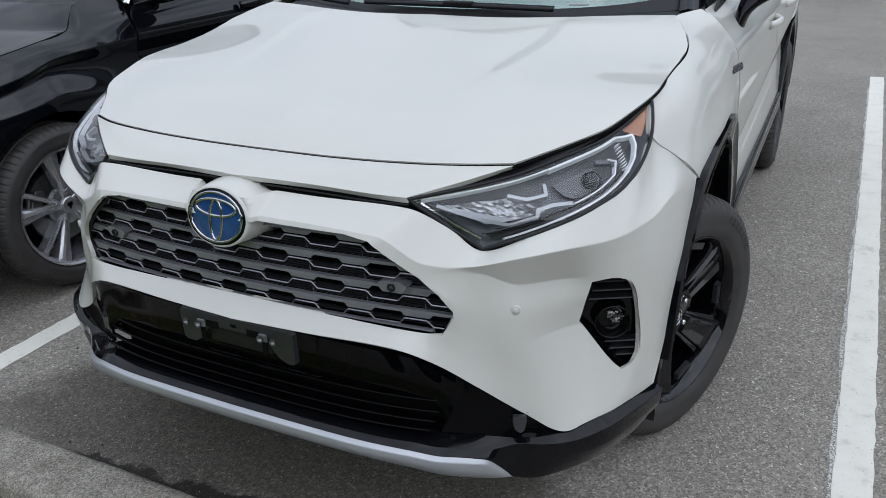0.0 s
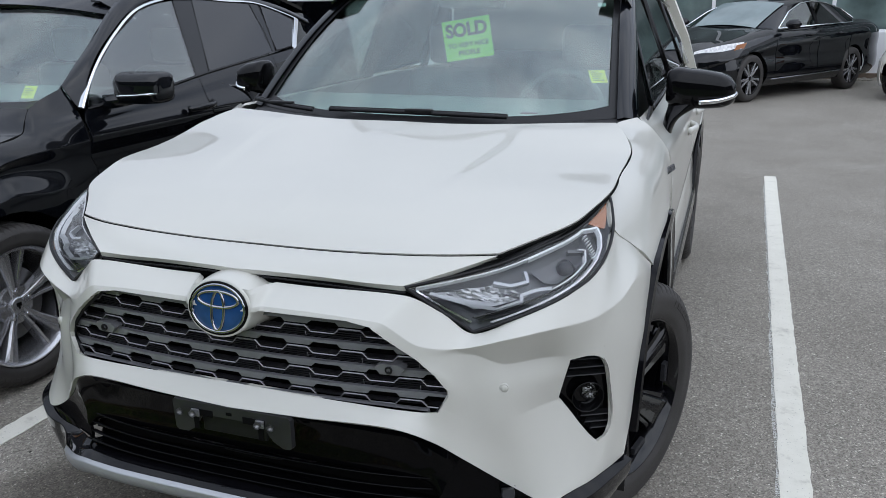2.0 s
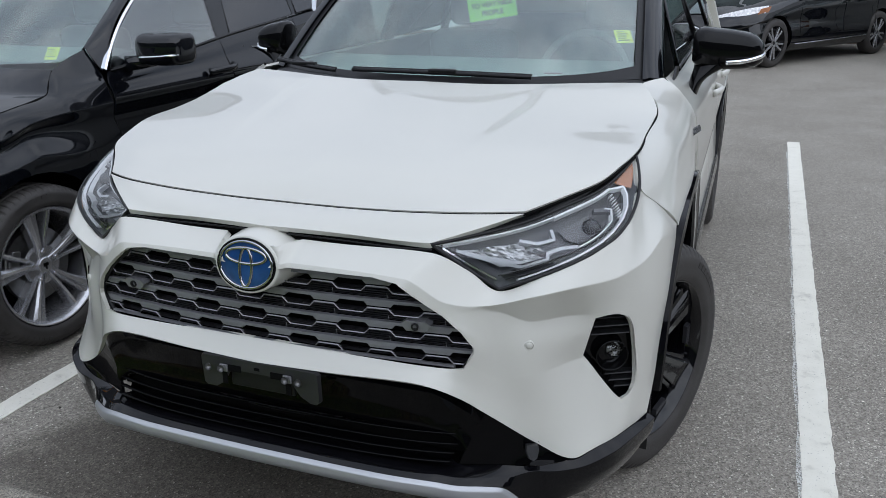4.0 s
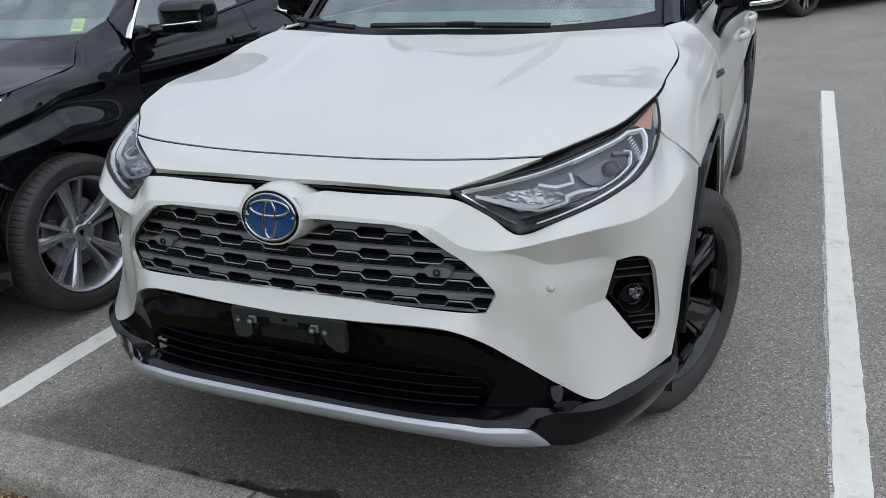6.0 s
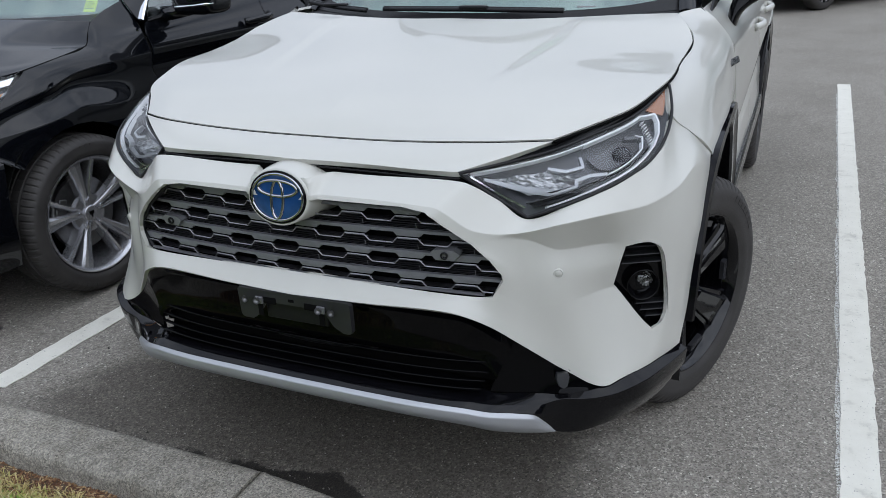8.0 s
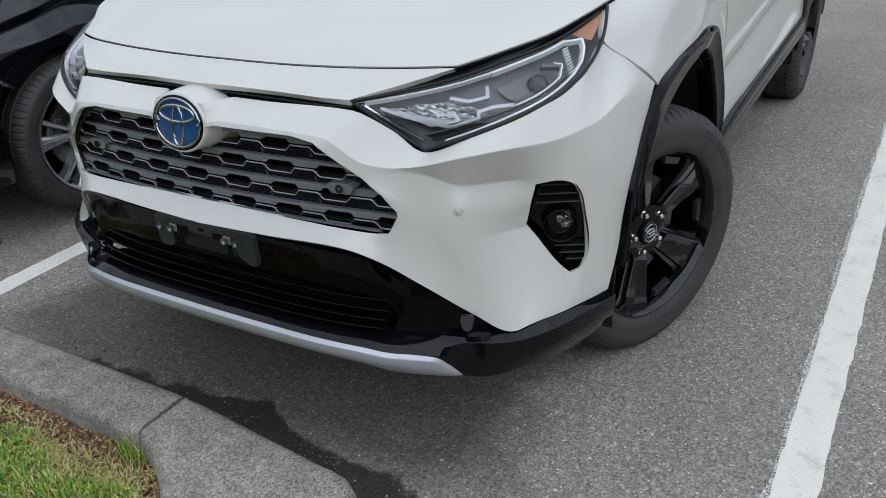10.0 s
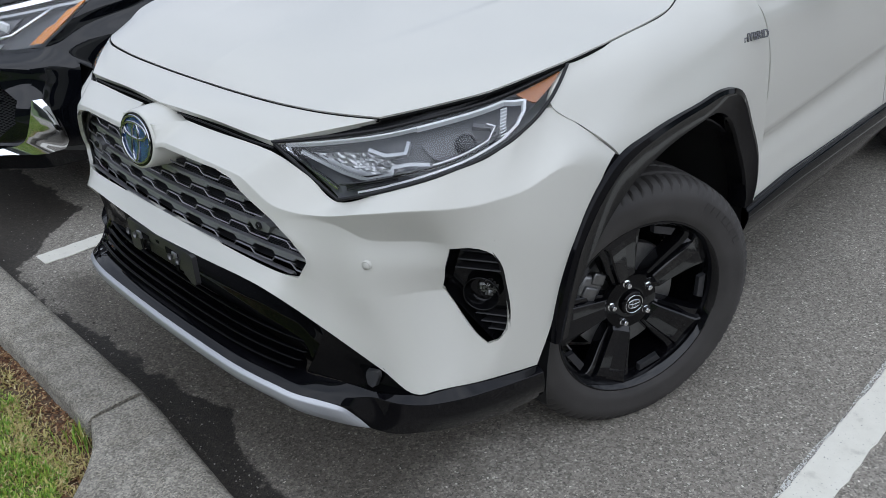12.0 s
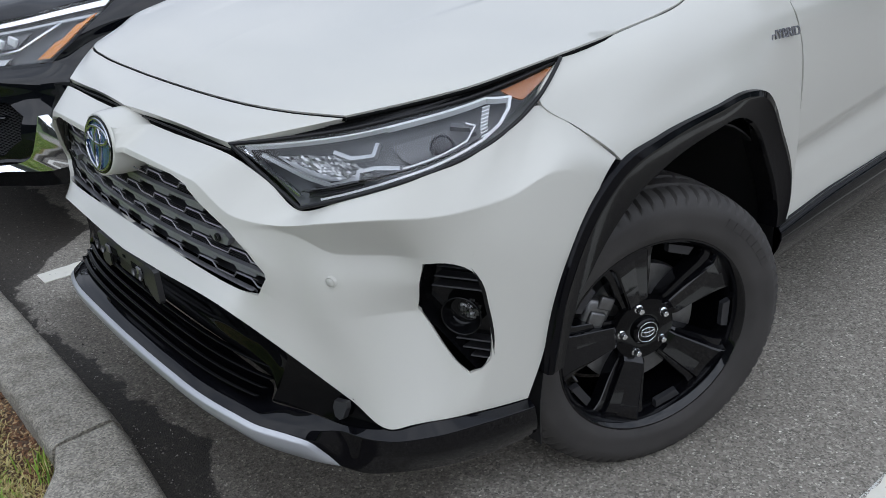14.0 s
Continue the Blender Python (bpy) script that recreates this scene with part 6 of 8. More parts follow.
# wheels
def wheel_meshes():
    d = {}
    n = 360
    prof = [(-0.095, 0.236), (-0.108, 0.262), (-0.114, 0.295), (-0.108, 0.330), (-0.096, 0.348), (-0.080, 0.3570), (-0.056, 0.3605), (-0.054, 0.354), (-0.046, 0.354), (-0.044, 0.3620), (-0.008, 0.3630), (-0.006, 0.356), (0.006, 0.356), (0.008, 0.3630),
            (0.044, 0.3620), (0.046, 0.354), (0.054, 0.354), (0.056, 0.3605), (0.080, 0.3570), (0.096, 0.348), (0.104, 0.337), (0.1085, 0.326), (0.1125, 0.318), (0.1135, 0.300), (0.1118, 0.278), (0.1125, 0.268), (0.109, 0.254), (0.101, 0.240)]
    bm = bmesh.new()
    revolve(bm, prof, n)
    bm.verts.ensure_lookup_table()
    k = len(prof)
    for i in range(n):
        if i % 5 == 0:
            for j in (4, 5, 6, 17, 18, 19, 20):
                v = bm.verts[i * k + j]
                r = Vector((0, v.co.y, v.co.z)).normalized()
                v.co -= r * 0.008
        if i % 8 == 1:
            for j in (10, 13):
                v = bm.verts[i * k + j]
                v.co -= Vector((0, v.co.y, v.co.z)).normalized() * 0.006
    # raised sidewall marks: illegible lettering as bars
    for a0, wdt, cnt in ((1.95, 0.030, 7), (4.4, 0.024, 6)):
        for q in range(cnt):
            a = a0 - q * 0.085
            box(bm, (0.112, -0.009, 0.296), (0.1145, 0.009, 0.316), 0.0, m=pose(0, 0, 0, math.degrees(a) - 90, 0, 0))
    d["tyre"] = mesh_of("tyre", bm)
    d["tyre"].set_sharp_from_angle(angle=radians(38))
    d["tyre"].materials.append(RUBBER)
    bm = bmesh.new()
    revolve(bm, [(0.096, 0.243), (0.1015, 0.240), (0.1015, 0.236), (0.094, 0.230), (0.082, 0.224), (0.04, 0.215), (-0.09, 0.210), (-0.10, 0.24)], 96)
    d["wheel"] = mesh_of("wheel", bm)
    d["wheel"].set_sharp_from_angle(angle=radians(30))
    d["wheel"].materials.append(WHEELBLACK)
    # spoke: broad faceted blade with a lower ledge on each side, flaring at the rim
    bm = bmesh.new()
    st = []
    for r, w, e, h in ((0.030, 0.022, 0.004, 0.050), (0.068, 0.026, 0.006, 0.053), (0.082, 0.028, 0.009, 0.066), (0.13, 0.035, 0.013, 0.075), (0.185, 0.043, 0.016, 0.086), (0.206, 0.047, 0.021, 0.089), (0.222, 0.058, 0.030, 0.088), (0.232, 0.072, 0.030, 0.086)):
        st.append([(h - 0.050, -w - e - 0.004, r), (h - 0.022, -w - e, r), (h - 0.015, -w - e * 0.85, r), (h - 0.012, -w - 0.001, r), (h - 0.002, -w * 0.90, r), (h + 0.001, -w * 0.80, r), (h - 0.010 * w / 0.05, w * 0.20, r), (h - 0.012 * w / 0.05, w * 0.92, r), (h - 0.014 * w / 0.05, w * 0.97, r), (h - 0.021, w + 0.001, r), (h - 0.022, w + e * 0.85, r), (h - 0.024, w + e, r), (h - 0.052, w + e + 0.004, r)])
    st = np.array(st)
    vs = [[bm.verts.new(q) for q in row] for row in st]
    for i in range(len(vs) - 1):
        for j in range(len(vs[0]) - 1):
            bm.faces.new((vs[i][j], vs[i + 1][j], vs[i + 1][j + 1], vs[i][j + 1]))
    bm.faces.new(vs[0][::-1])
    bm.faces.new(vs[-1])
    bmesh.ops.recalc_face_normals(bm, faces=bm.faces)
    d["spoke"] = mesh_of("spoke", bm, False)
    d["spoke"].materials.append(WHEELBLACK)
    # bright pocket step at the rim beside each spoke
    bm = bmesh.new()
    prism(bm, [(-0.030, 0.0), (0.030, 0.0), (0.036, 0.020), (-0.036, 0.020)], 0.014, m=pose(0.060, 0, 0.196, 0, 0, 0) @ pose(0, 0, 0, 90, 0, 90), inset=0.002)
    d["pocket"] = mesh_of("pocket", bm, False)
    d["pocket"].materials.append(POCKET)
    bm = bmesh.new()
    revolve(bm, [(0.040, 0.088), (0.053, 0.080), (0.056, 0.050), (0.055, 0.0365), (0.0635, 0.0345), (0.0665, 0.031), (0.0675, 0.02), (0.068, 0.0)], 48)
    d["hub_cap"] = mesh_of("hub_cap", bm)
    d["hub_cap"].set_sharp_from_angle(angle=radians(35))
    d["hub_cap"].materials.append(GLOSSBLACK)
    bm = bmesh.new()
    for rx, rz, cz in ((0.0265, 0.0265, 0.0), (0.0185, 0.0125, 0.0), (0.0175, 0.006, 0.0055), (0.0055, 0.0125, 0.0)):
        pts = [(0.0685, rx * math.cos(a), cz + rz * math.sin(a)) for a in np.linspace(0, 2 * math.pi, 37)[:-1]]
        tube(bm, pts, 0.0013, 6, closed=True)
    d["cap_rings"] = mesh_of("cap_rings", bm)
    d["cap_rings"].materials.append(CHROME)
    bm = bmesh.new()
    revolve(bm, [(0.050, 0.0125), (0.054, 0.0125), (0.056, 0.0090), (0.065, 0.0085), (0.068, 0.0065), (0.069, 0.0)], 12)
    d["lug_nut"] = mesh_of("lug_nut", bm)
    d["lug_nut"].set_sharp_from_angle(angle=radians(30))
    d["lug_nut"].materials.append(CHROME)
    bm = bmesh.new()
    revolve(bm, [(0.018, 0.065), (0.020, 0.158), (0.000, 0.160), (-0.004, 0.08)], 64)
    d["brake_disc"] = mesh_of("brake_disc", bm)
    d["brake_disc"].set_sharp_from_angle(angle=radians(30))
    d["brake_disc"].materials.append(STEEL)
    bm = bmesh.new()
    box(bm, (-0.03, -0.05, 0.105), (0.046, 0.05, 0.178), 0.012)
    box(bm, (0.030, -0.022, 0.12), (0.054, 0.022, 0.165), 0.006)
    box(bm, (0.036, 0.028, 0.11), (0.05, 0.062, 0.15), 0.005)
    d["brake_caliper"] = mesh_of("brake_caliper", bm)
    d["brake_caliper"].materials.append(STEEL)
    bm = bmesh.new()
    revolve(bm, [(-0.085, 0.209), (-0.08, 0.05), (-0.085, 0.0)], 48)
    d["dust_plate"] = mesh_of("dust_plate", bm)
    d["dust_plate"].materials.append(DARK)
    # nineteen-inch rims under low-profile tyres
    for nm in ("wheel", "spoke", "pocket"):
        for v in d[nm].vertices:
            v.co.y, v.co.z = v.co.y * 1.052, v.co.z * 1.052
    for v in d["tyre"].vertices:
        r = math.hypot(v.co.y, v.co.z)
        k = (0.2495 + (r - 0.236) * (0.366 - 0.2495) / (0.363 - 0.236)) / r
        v.co.y, v.co.z = v.co.y * k, v.co.z * k
    return d


WHEEL = wheel_meshes()


def add_wheel(at, turn, roll, sx=1, meshes=None, parent=None, caliper=68, spokes=5, label="black five-spoke alloy wheel"):
    meshes = meshes or WHEEL
    parent = parent or car
    w = new("wheel", meshes["wheel"])
    w.parent = parent
    w.matrix_parent_inverse = Matrix.Translation(-Vector(parent.location))
    w.matrix_basis = Matrix.Translation(at) @ pose(0, 0, 0, 0, 0, turn) @ pose(0, 0, 0, roll, 0, 0)
    w["label"] = label
    for nm, ang in [("tyre", 0), ("hub_cap", 0), ("cap_rings", -roll), ("brake_disc", 0), ("brake_caliper", caliper - roll), ("dust_plate", 0)] + [(k, 360 / spokes * i) for k in ("spoke",) for i in range(spokes)] + [("lug_nut", 72 * i) for i in range(5)] + [("pocket", 72 * i + 36) for i in range(5 if "pocket" in meshes else 0)]:
        if nm not in meshes:
            continue
        o = new(nm, meshes[nm])
        o.parent = w
        o.matrix_basis = pose(0, 0, 0, ang, 0, 0) @ (pose(0, 0, 0.061) if nm == "lug_nut" else Matrix())
    return w


STEER = -22
add_wheel((0.792, 1.026, 0.356), STEER, -54, label="black five-spoke alloy wheel turned in")
add_wheel((0.80, 3.71, 0.352), 0, 20)
add_wheel((-0.79, 1.010, 0.352), 180 + STEER, 10)
add_wheel((-0.80, 3.71, 0.352), 180, 40)

# badge letters on the wing
def text_mesh(name, text, size, depth, bold=0.0):
    cu = bpy.data.curves.new(name, "FONT")
    cu.body, cu.size, cu.extrude, cu.align_x, cu.align_y, cu.offset = text, size, depth, "CENTER", "CENTER", bold
    ob = bpy.data.objects.new(name, cu)
    scene.collection.objects.link(ob)
    me = bpy.data.meshes.new_from_object(ob.evaluated_get(bpy.context.evaluated_depsgraph_get()))
    bpy.data.objects.remove(ob)
    me.name = name
    return me


def lettering(text, size, depth, m, mat, parent=None, at=None, label=""):
    me = text_mesh("lettering", text, size, depth)
    me.materials.clear()
    me.materials.append(mat)
    ob = new("lettering", me)
    if parent is not None:
        ob.parent = parent
        ob.matrix_parent_inverse = Matrix.Translation(-Vector(parent.location)) if parent.parent is None else Matrix()
    ob.matrix_basis = m
    if label:
        ob["label"] = label
    return ob


bx, by = Vector((-0.01, 1.0, 0.165)).normalized(), Vector((-0.18, 0.22, 1.0)).normalized()
bn = Vector((0.98, 0.0, 0.17)).normalized()
badge_m = Matrix(((bx.x, by.x, bn.x, 0.8945), (bx.y, by.y, bn.y, 1.419), (bx.z, by.z, bn.z, 0.992), (0, 0, 0, 1)))
lettering("HYBRID", 0.031, 0.002, badge_m, BADGE, car, label="chrome word on the wing")

# ---- the black SUV in the next bay ----
NX = -2.55
nb = thing("black_suv", "glossy black SUV with chrome trim and silver wheels, parked", "car", (NX, 2.4, 0))


def npart(name, bm, mat, label="", parent=None, **k):
    """A part of the black SUV; x is counted from its middle."""
    bmesh.ops.translate(bm, vec=(NX, 0, 0), verts=bm.verts)
    ob = part(name, bm, mat, None, label, **k)
    ob.parent = parent or nb
    if ob.parent is nb:
        ob.matrix_parent_inverse = Matrix.Translation(-Vector(nb.location))
    return ob


SILVERRIM = material("silver_wheel", (0.47, 0.47, 0.49), 0.26, metal=0.8, vary=0.06, vary_scale=20)
N_HOOD_FRONT = [(0, 0.09, 0.862), (0.30, 0.130, 0.866), (0.50, 0.205, 0.874), (0.60, 0.303, 0.884), (0.70, 0.507, 0.913), (0.80, 0.725, 0.953), (0.850, 0.886, 0.975)]
N_HOOD_SIDE = [(0.850, 0.886, 0.975), (0.846, 1.06, 0.996), (0.832, 1.200, 1.013), (0.815, 1.262, 1.022), (0.788, 1.300, 1.050), (0.757, 1.364, 1.108)]
N_HOOD_REAR = [(0, 1.27, 1.122), (0.35, 1.295, 1.118), (0.60, 1.340, 1.110), (0.757, 1.364, 1.108)]
p = coons(N_HOOD_FRONT, N_HOOD_REAR, [(0, 0.09, 0.862), (0, 0.16, 0.925), (0, 0.45, 1.005), (0, 0.9, 1.080), (0, 1.27, 1.122)], N_HOOD_SIDE, 44, 48,
          lambda u, v: np.concatenate([0 * u * v, 0 * u * v, 0.016 * np.clip(1 - np.abs(u - 0.60) / 0.30, 0, 1) ** 1.3 * np.sin(np.pi * v) ** 0.7 + 0 * u], 2))
npart("hood", grid(p, mirror=True), BLACKPAINT, "black bonnet with a raised ridge", thick=0.012)
for sgn in (1, -1):
    bm = bmesh.new()
    tube(bm, [(sgn * (x + 0.003), y, z - 0.006) for x, y, z in curve(N_HOOD_SIDE, 50)], 0.0048, 6)
    npart("hood_seal", bm, DARK)
N_FENDER = [
    [(0.857, 0.893, 0.973), (0.862, 0.86, 0.950), (0.869, 0.80, 0.912), (0.874, 0.73, 0.868), (0.870, 0.65, 0.810), (0.852, 0.565, 0.745), (0.920, 0.66, 0.672)],
    [(0.856, 0.985, 0.985), (0.872, 0.98, 0.972), (0.888, 0.97, 0.950), (0.908, 0.955, 0.895), (0.902, 0.94, 0.858), (0.940, 0.925, 0.775), (0.938, 0.92, 0.55)],
    [(0.851, 1.080, 0.997), (0.869, 1.085, 0.986), (0.886, 1.09, 0.970), (0.906, 1.09, 0.930), (0.895, 1.08, 0.892), (0.943, 1.07, 0.795), (0.940, 1.06, 0.55)],
    [(0.828, 1.245, 1.015), (0.852, 1.255, 1.004), (0.877, 1.262, 0.985), (0.904, 1.27, 0.943), (0.892, 1.27, 0.885), (0.934, 1.28, 0.770), (0.936, 1.28, 0.55)],
    [(0.762, 1.370, 1.109), (0.808, 1.375, 1.060), (0.855, 1.38, 1.015), (0.898, 1.39, 0.945), (0.897, 1.40, 0.880), (0.918, 1.41, 0.770), (0.930, 1.42, 0.45)],
    [(0.752, 1.575, 1.176), (0.823, 1.577, 1.068), (0.860, 1.553, 1.040), (0.903, 1.546, 0.950), (0.900, 1.536, 0.885), (0.912, 1.551, 0.815), (0.920, 1.553, 0.45)],
]
N_ARCH = [(1.018 + 0.385 * math.cos(a), 0.355 + 0.385 * math.sin(a)) for a in np.linspace(0, 2 * math.pi, 33)[:-1]]
bm = grid(creased(N_FENDER, 80, 90, {1: ((3.6, 5), (0, 1)), 3: ((0.3, 1.2, 5), (0, 0.9, 0.9)), 5: ((0, 1, 4, 5), (0, 0.6, 0.6, 0.2))}))
cut(bm, N_ARCH, axes=(1, 2))
for b_ in (mirrored(bm), bm):
    npart("front_fender", b_, BLACKPAINT, thick=0.004, offset=1.0)
for sgn in (1, -1):
    bm = bmesh.new()
    tube(bm, [(sgn * (x - 0.006), y + 0.004, z) for x, y, z in curve(N_FENDER[-1][1:], 30)], 0.005, 6)
    npart("door_seal", bm, DARK)


def n_belt(y):
    return float(np.interp(y, [1.56, 2.18, 2.61, 3.05, 3.58, 4.6], [1.078, 1.124, 1.168, 1.205, 1.252, 1.32]))


for nm, y0, y1 in (("front_door", 1.563, 2.47), ("rear_door", 2.475, 3.30), ("rear_quarter", 3.305, 4.62)):
    st = []
    for i, y in enumerate(np.linspace(y0, y1, 6)):
        zb, t = n_belt(y), max(0, (y - 3.9) / 0.7)
        dx = -0.18 * t * t
        gb = 0.862 - 0.46 * (zb - 1.08)
        pr = [(gb + dx, y, zb), (gb + 0.020 + dx, y, zb - 0.04), (0.6 * gb + 0.4 * 0.905 + 0.008 + dx, y, 0.55 * zb + 0.45 * 0.95), (0.913 + dx, y, 0.952), (0.897 + dx, y, 0.885), (0.902 + dx, y, 0.80), (0.892 + dx, y, 0.60), (0.922 + dx, y, 0.48), (0.925 + dx, y, 0.34)]
        if nm == "front_door" and i == 0:
            pr = [(x, float(np.interp(z, [0.4, 0.82, 0.885, 0.95, 1.04, 1.08], [1.560, 1.558, 1.543, 1.553, 1.560, 1.585])), z) for x, _, z in pr]
        st.append(pr)
    bm = grid(loft(st, 40, 36))
    if nm != "front_door":
        cut(bm, [(3.74 + 0.41 * math.cos(a), 0.385 + 0.40 * math.sin(a)) for a in np.linspace(0, 2 * math.pi, 25)[:-1]], axes=(1, 2))
    for b_ in (mirrored(bm), bm):
        npart(nm, b_, BLACKPAINT, thick=0.01, offset=1.0)

# front bumper with its openings
N_BUMP = [
    [(0, 0.07, 0.79), (0, 0.05, 0.765), (0, 0.045, 0.66), (0, 0.05, 0.50), (0, 0.075, 0.36), (0, 0.14, 0.25)],
    [(0.45, 0.15, 0.763), (0.45, 0.115, 0.735), (0.45, 0.108, 0.66), (0.45, 0.095, 0.50), (0.45, 0.11, 0.36), (0.44, 0.18, 0.25)],
    [(0.62, 0.255, 0.754), (0.63, 0.205, 0.722), (0.635, 0.205, 0.65), (0.64, 0.165, 0.50), (0.645, 0.18, 0.36), (0.62, 0.235, 0.25)],
    [(0.72, 0.345, 0.747), (0.745, 0.290, 0.708), (0.745, 0.293, 0.64), (0.745, 0.255, 0.50), (0.75, 0.27, 0.36), (0.715, 0.32, 0.25)],
    [(0.845, 0.557, 0.745), (0.882, 0.500, 0.695), (0.885, 0.475, 0.62), (0.897, 0.43, 0.50), (0.90, 0.44, 0.36), (0.86, 0.47, 0.25)],
    [(0.918, 0.664, 0.675), (0.928, 0.655, 0.64), (0.930, 0.645, 0.58), (0.935, 0.635, 0.50), (0.935, 0.635, 0.36), (0.91, 0.64, 0.26)],
]
bm = grid(creased(N_BUMP, 120, 90, {1: ((0, 5), (0.5, 0.5))}))
N_MESH_HOLE = [(0.42, 0.600), (0.62, 0.625), (0.82, 0.615), (0.865, 0.560), (0.865, 0.47), (0.80, 0.405), (0.60, 0.415), (0.42, 0.430)]
cut(bm, N_MESH_HOLE)
for b_ in (mirrored(bm), bm):
    npart("front_bumper", b_, BLACKPAINT, thick=0.012, offset=1.0)


def n_face(x):
    return float(np.interp(x, [0.0, 0.45, 0.72, 0.89, 0.93], [0.06, 0.105, 0.25, 0.45, 0.64]))


for sx in (1, -1):
    # diamond mesh behind the openings
    bm = bmesh.new()
    for k in range(-26, 62):
        for sg in (1, -1):
            pts = []
            for z in np.linspace(0.395, 0.63, 12):
                x = 0.41 + k * 0.0155 + sg * (z - 0.51) * 1.25
                if 0.405 < x < 0.872:
                    pts.append((sx * x, n_face(x) + 0.028 + 0.002 * sg, z))
            if len(pts) > 1:
                tube(bm, pts, 0.0021, 4)
    npart("intake_mesh", bm, SATIN, "black honeycomb intake mesh", smooth=False)
    bm = bmesh.new()
    xs = np.linspace(0.40, 0.885, 14)
    add_grid(bm, np.array([[(sx * x, n_face(x) + 0.075, z) for z in (0.38, 0.64)] for x in xs]))
    npart("intake_backing", bm, DARK, thick=0.005)
    # black blade across the opening
    bm = bmesh.new()
    xs = np.linspace(0.40, 0.80, 14)
    ribbon(bm, [(sx * x, n_face(x) - 0.004 + 0.10 * max(0, x - 0.7), 0.565 - 0.02 * (x - 0.4)) for x in xs], [(sx * x, n_face(x) + 0.0, 0.525 + 0.065 * (x - 0.4)) for x in xs], (0, 0.06, 0.01))
    npart("intake_blade", bm, BLACKPAINT, smooth=False)
    # chrome corner
    bm = bmesh.new()
    a = [(sx * 0.906, 0.440, 0.560), (sx * 0.896, 0.412, 0.470), (sx * 0.884, 0.380, 0.398), (sx * 0.80, 0.268, 0.370), (sx * 0.60, 0.120, 0.330)]
    b = [(sx * 0.912, 0.450, 0.558), (sx * 0.948, 0.490, 0.450), (sx * 0.950, 0.500, 0.366), (sx * 0.82, 0.275, 0.348), (sx * 0.60, 0.115, 0.318)]
    ribbon(bm, curve(a, 20), curve(b, 20), (0, 0.03, 0))
    npart("chrome_corner", bm, CHROME, "chrome L-shaped bumper trim", auto=50)
    # headlight
    low = [(0.45, 0.150, 0.765), (0.60, 0.235, 0.757), (0.72, 0.345, 0.748), (0.845, 0.560, 0.747)]
    top = [(0.45, 0.165, 0.866), (0.60, 0.300, 0.879), (0.70, 0.503, 0.907), (0.80, 0.722, 0.947), (0.850, 0.884, 0.970)]
    out = [(0.845, 0.560, 0.747), (0.864, 0.645, 0.808), (0.868, 0.728, 0.866), (0.863, 0.80, 0.910), (0.850, 0.884, 0.970)]
    lamp_p = coons(low, top, [low[0], (0.45, 0.175, 0.85), top[0]], out, 40, 20) + np.array((0.010, -0.010, 0.004))
    q = lamp_p * np.array((sx, 1, 1))
    lens = npart("headlight", add_grid(bmesh.new(), q, flip=sx > 0), GLASS, "slim LED headlight with an amber corner")
    lens.visible_shadow = False
    q2 = (lamp_p + np.array((-0.02, 0.040, -0.012))) * np.array((sx, 1, 1))
    npart("lamp_housing", add_grid(bmesh.new(), q2, flip=sx > 0), LAMPBODY, parent=lens)
    L_ = lambda u, v, d=0.02: tuple(lamp_p[min(39, round(u * 39)), min(19, round(v * 19))] * np.array((sx, 1, 1)) + np.array((-0.008 * sx, d, -0.003)))
    us = np.linspace(0.02, 0.97, 36)
    for nm, v0, v1, d, mat in (("running_light", 0.84, 0.95, 0.014, CHROME), ("lower_light_bar", 0.66, 0.74, 0.018, SILVER), ("bottom_trim", 0.02, 0.12, 0.016, SILVER)):
        bm = bmesh.new()
        uu = us if nm != "bottom_trim" else us * 0.72
        ribbon(bm, [L_(u, v0, d) for u in uu], [L_(u, v1, d) for u in uu], (-0.004 * sx, 0.012, 0))
        npart(nm, bm, mat, parent=lens, smooth=False)
    bm = bmesh.new()
    ribbon(bm, [L_(u, 0.30, 0.030) for u in us * 0.66], [L_(u, 0.58, 0.030) for u in us * 0.66], (-0.004 * sx, 0.01, 0))
    npart("led_band", bm, SMOKE, parent=lens, smooth=False)
    bm = bmesh.new()
    tube(bm, [L_(0.60, 0.20), L_(0.68, 0.28), L_(0.74, 0.48), L_(0.80, 0.66)], 0.008, 6)
    npart("light_guide", bm, BRUSHED, parent=lens)
    for k in range(7):
        u = 0.10 + 0.082 * k
        bm = bmesh.new()
        c = Vector(L_(u, 0.45, 0.020))
        box(bm, (-0.019, -0.010, -0.017), (0.019, 0.008, 0.017), 0.003, m=Matrix.Translation(c) @ pose(0, 0, 0, 0, sx * 24, sx * 30))
        npart("led_lens", bm, LIGHTGUIDE, parent=lens)
    bm = bmesh.new()
    tt = np.linspace(0, 1, 16)
    ribbon(bm, [L_(0.885 + 0.055 * t, 0.05 + 0.64 * t, 0.006) for t in tt], [L_(0.965 + 0.015 * t, 0.05 + 0.68 * t, 0.006) for t in tt], (-0.004 * sx, 0.01, 0))
    npart("side_marker", bm, AMBERBRIGHT, parent=lens, smooth=False)
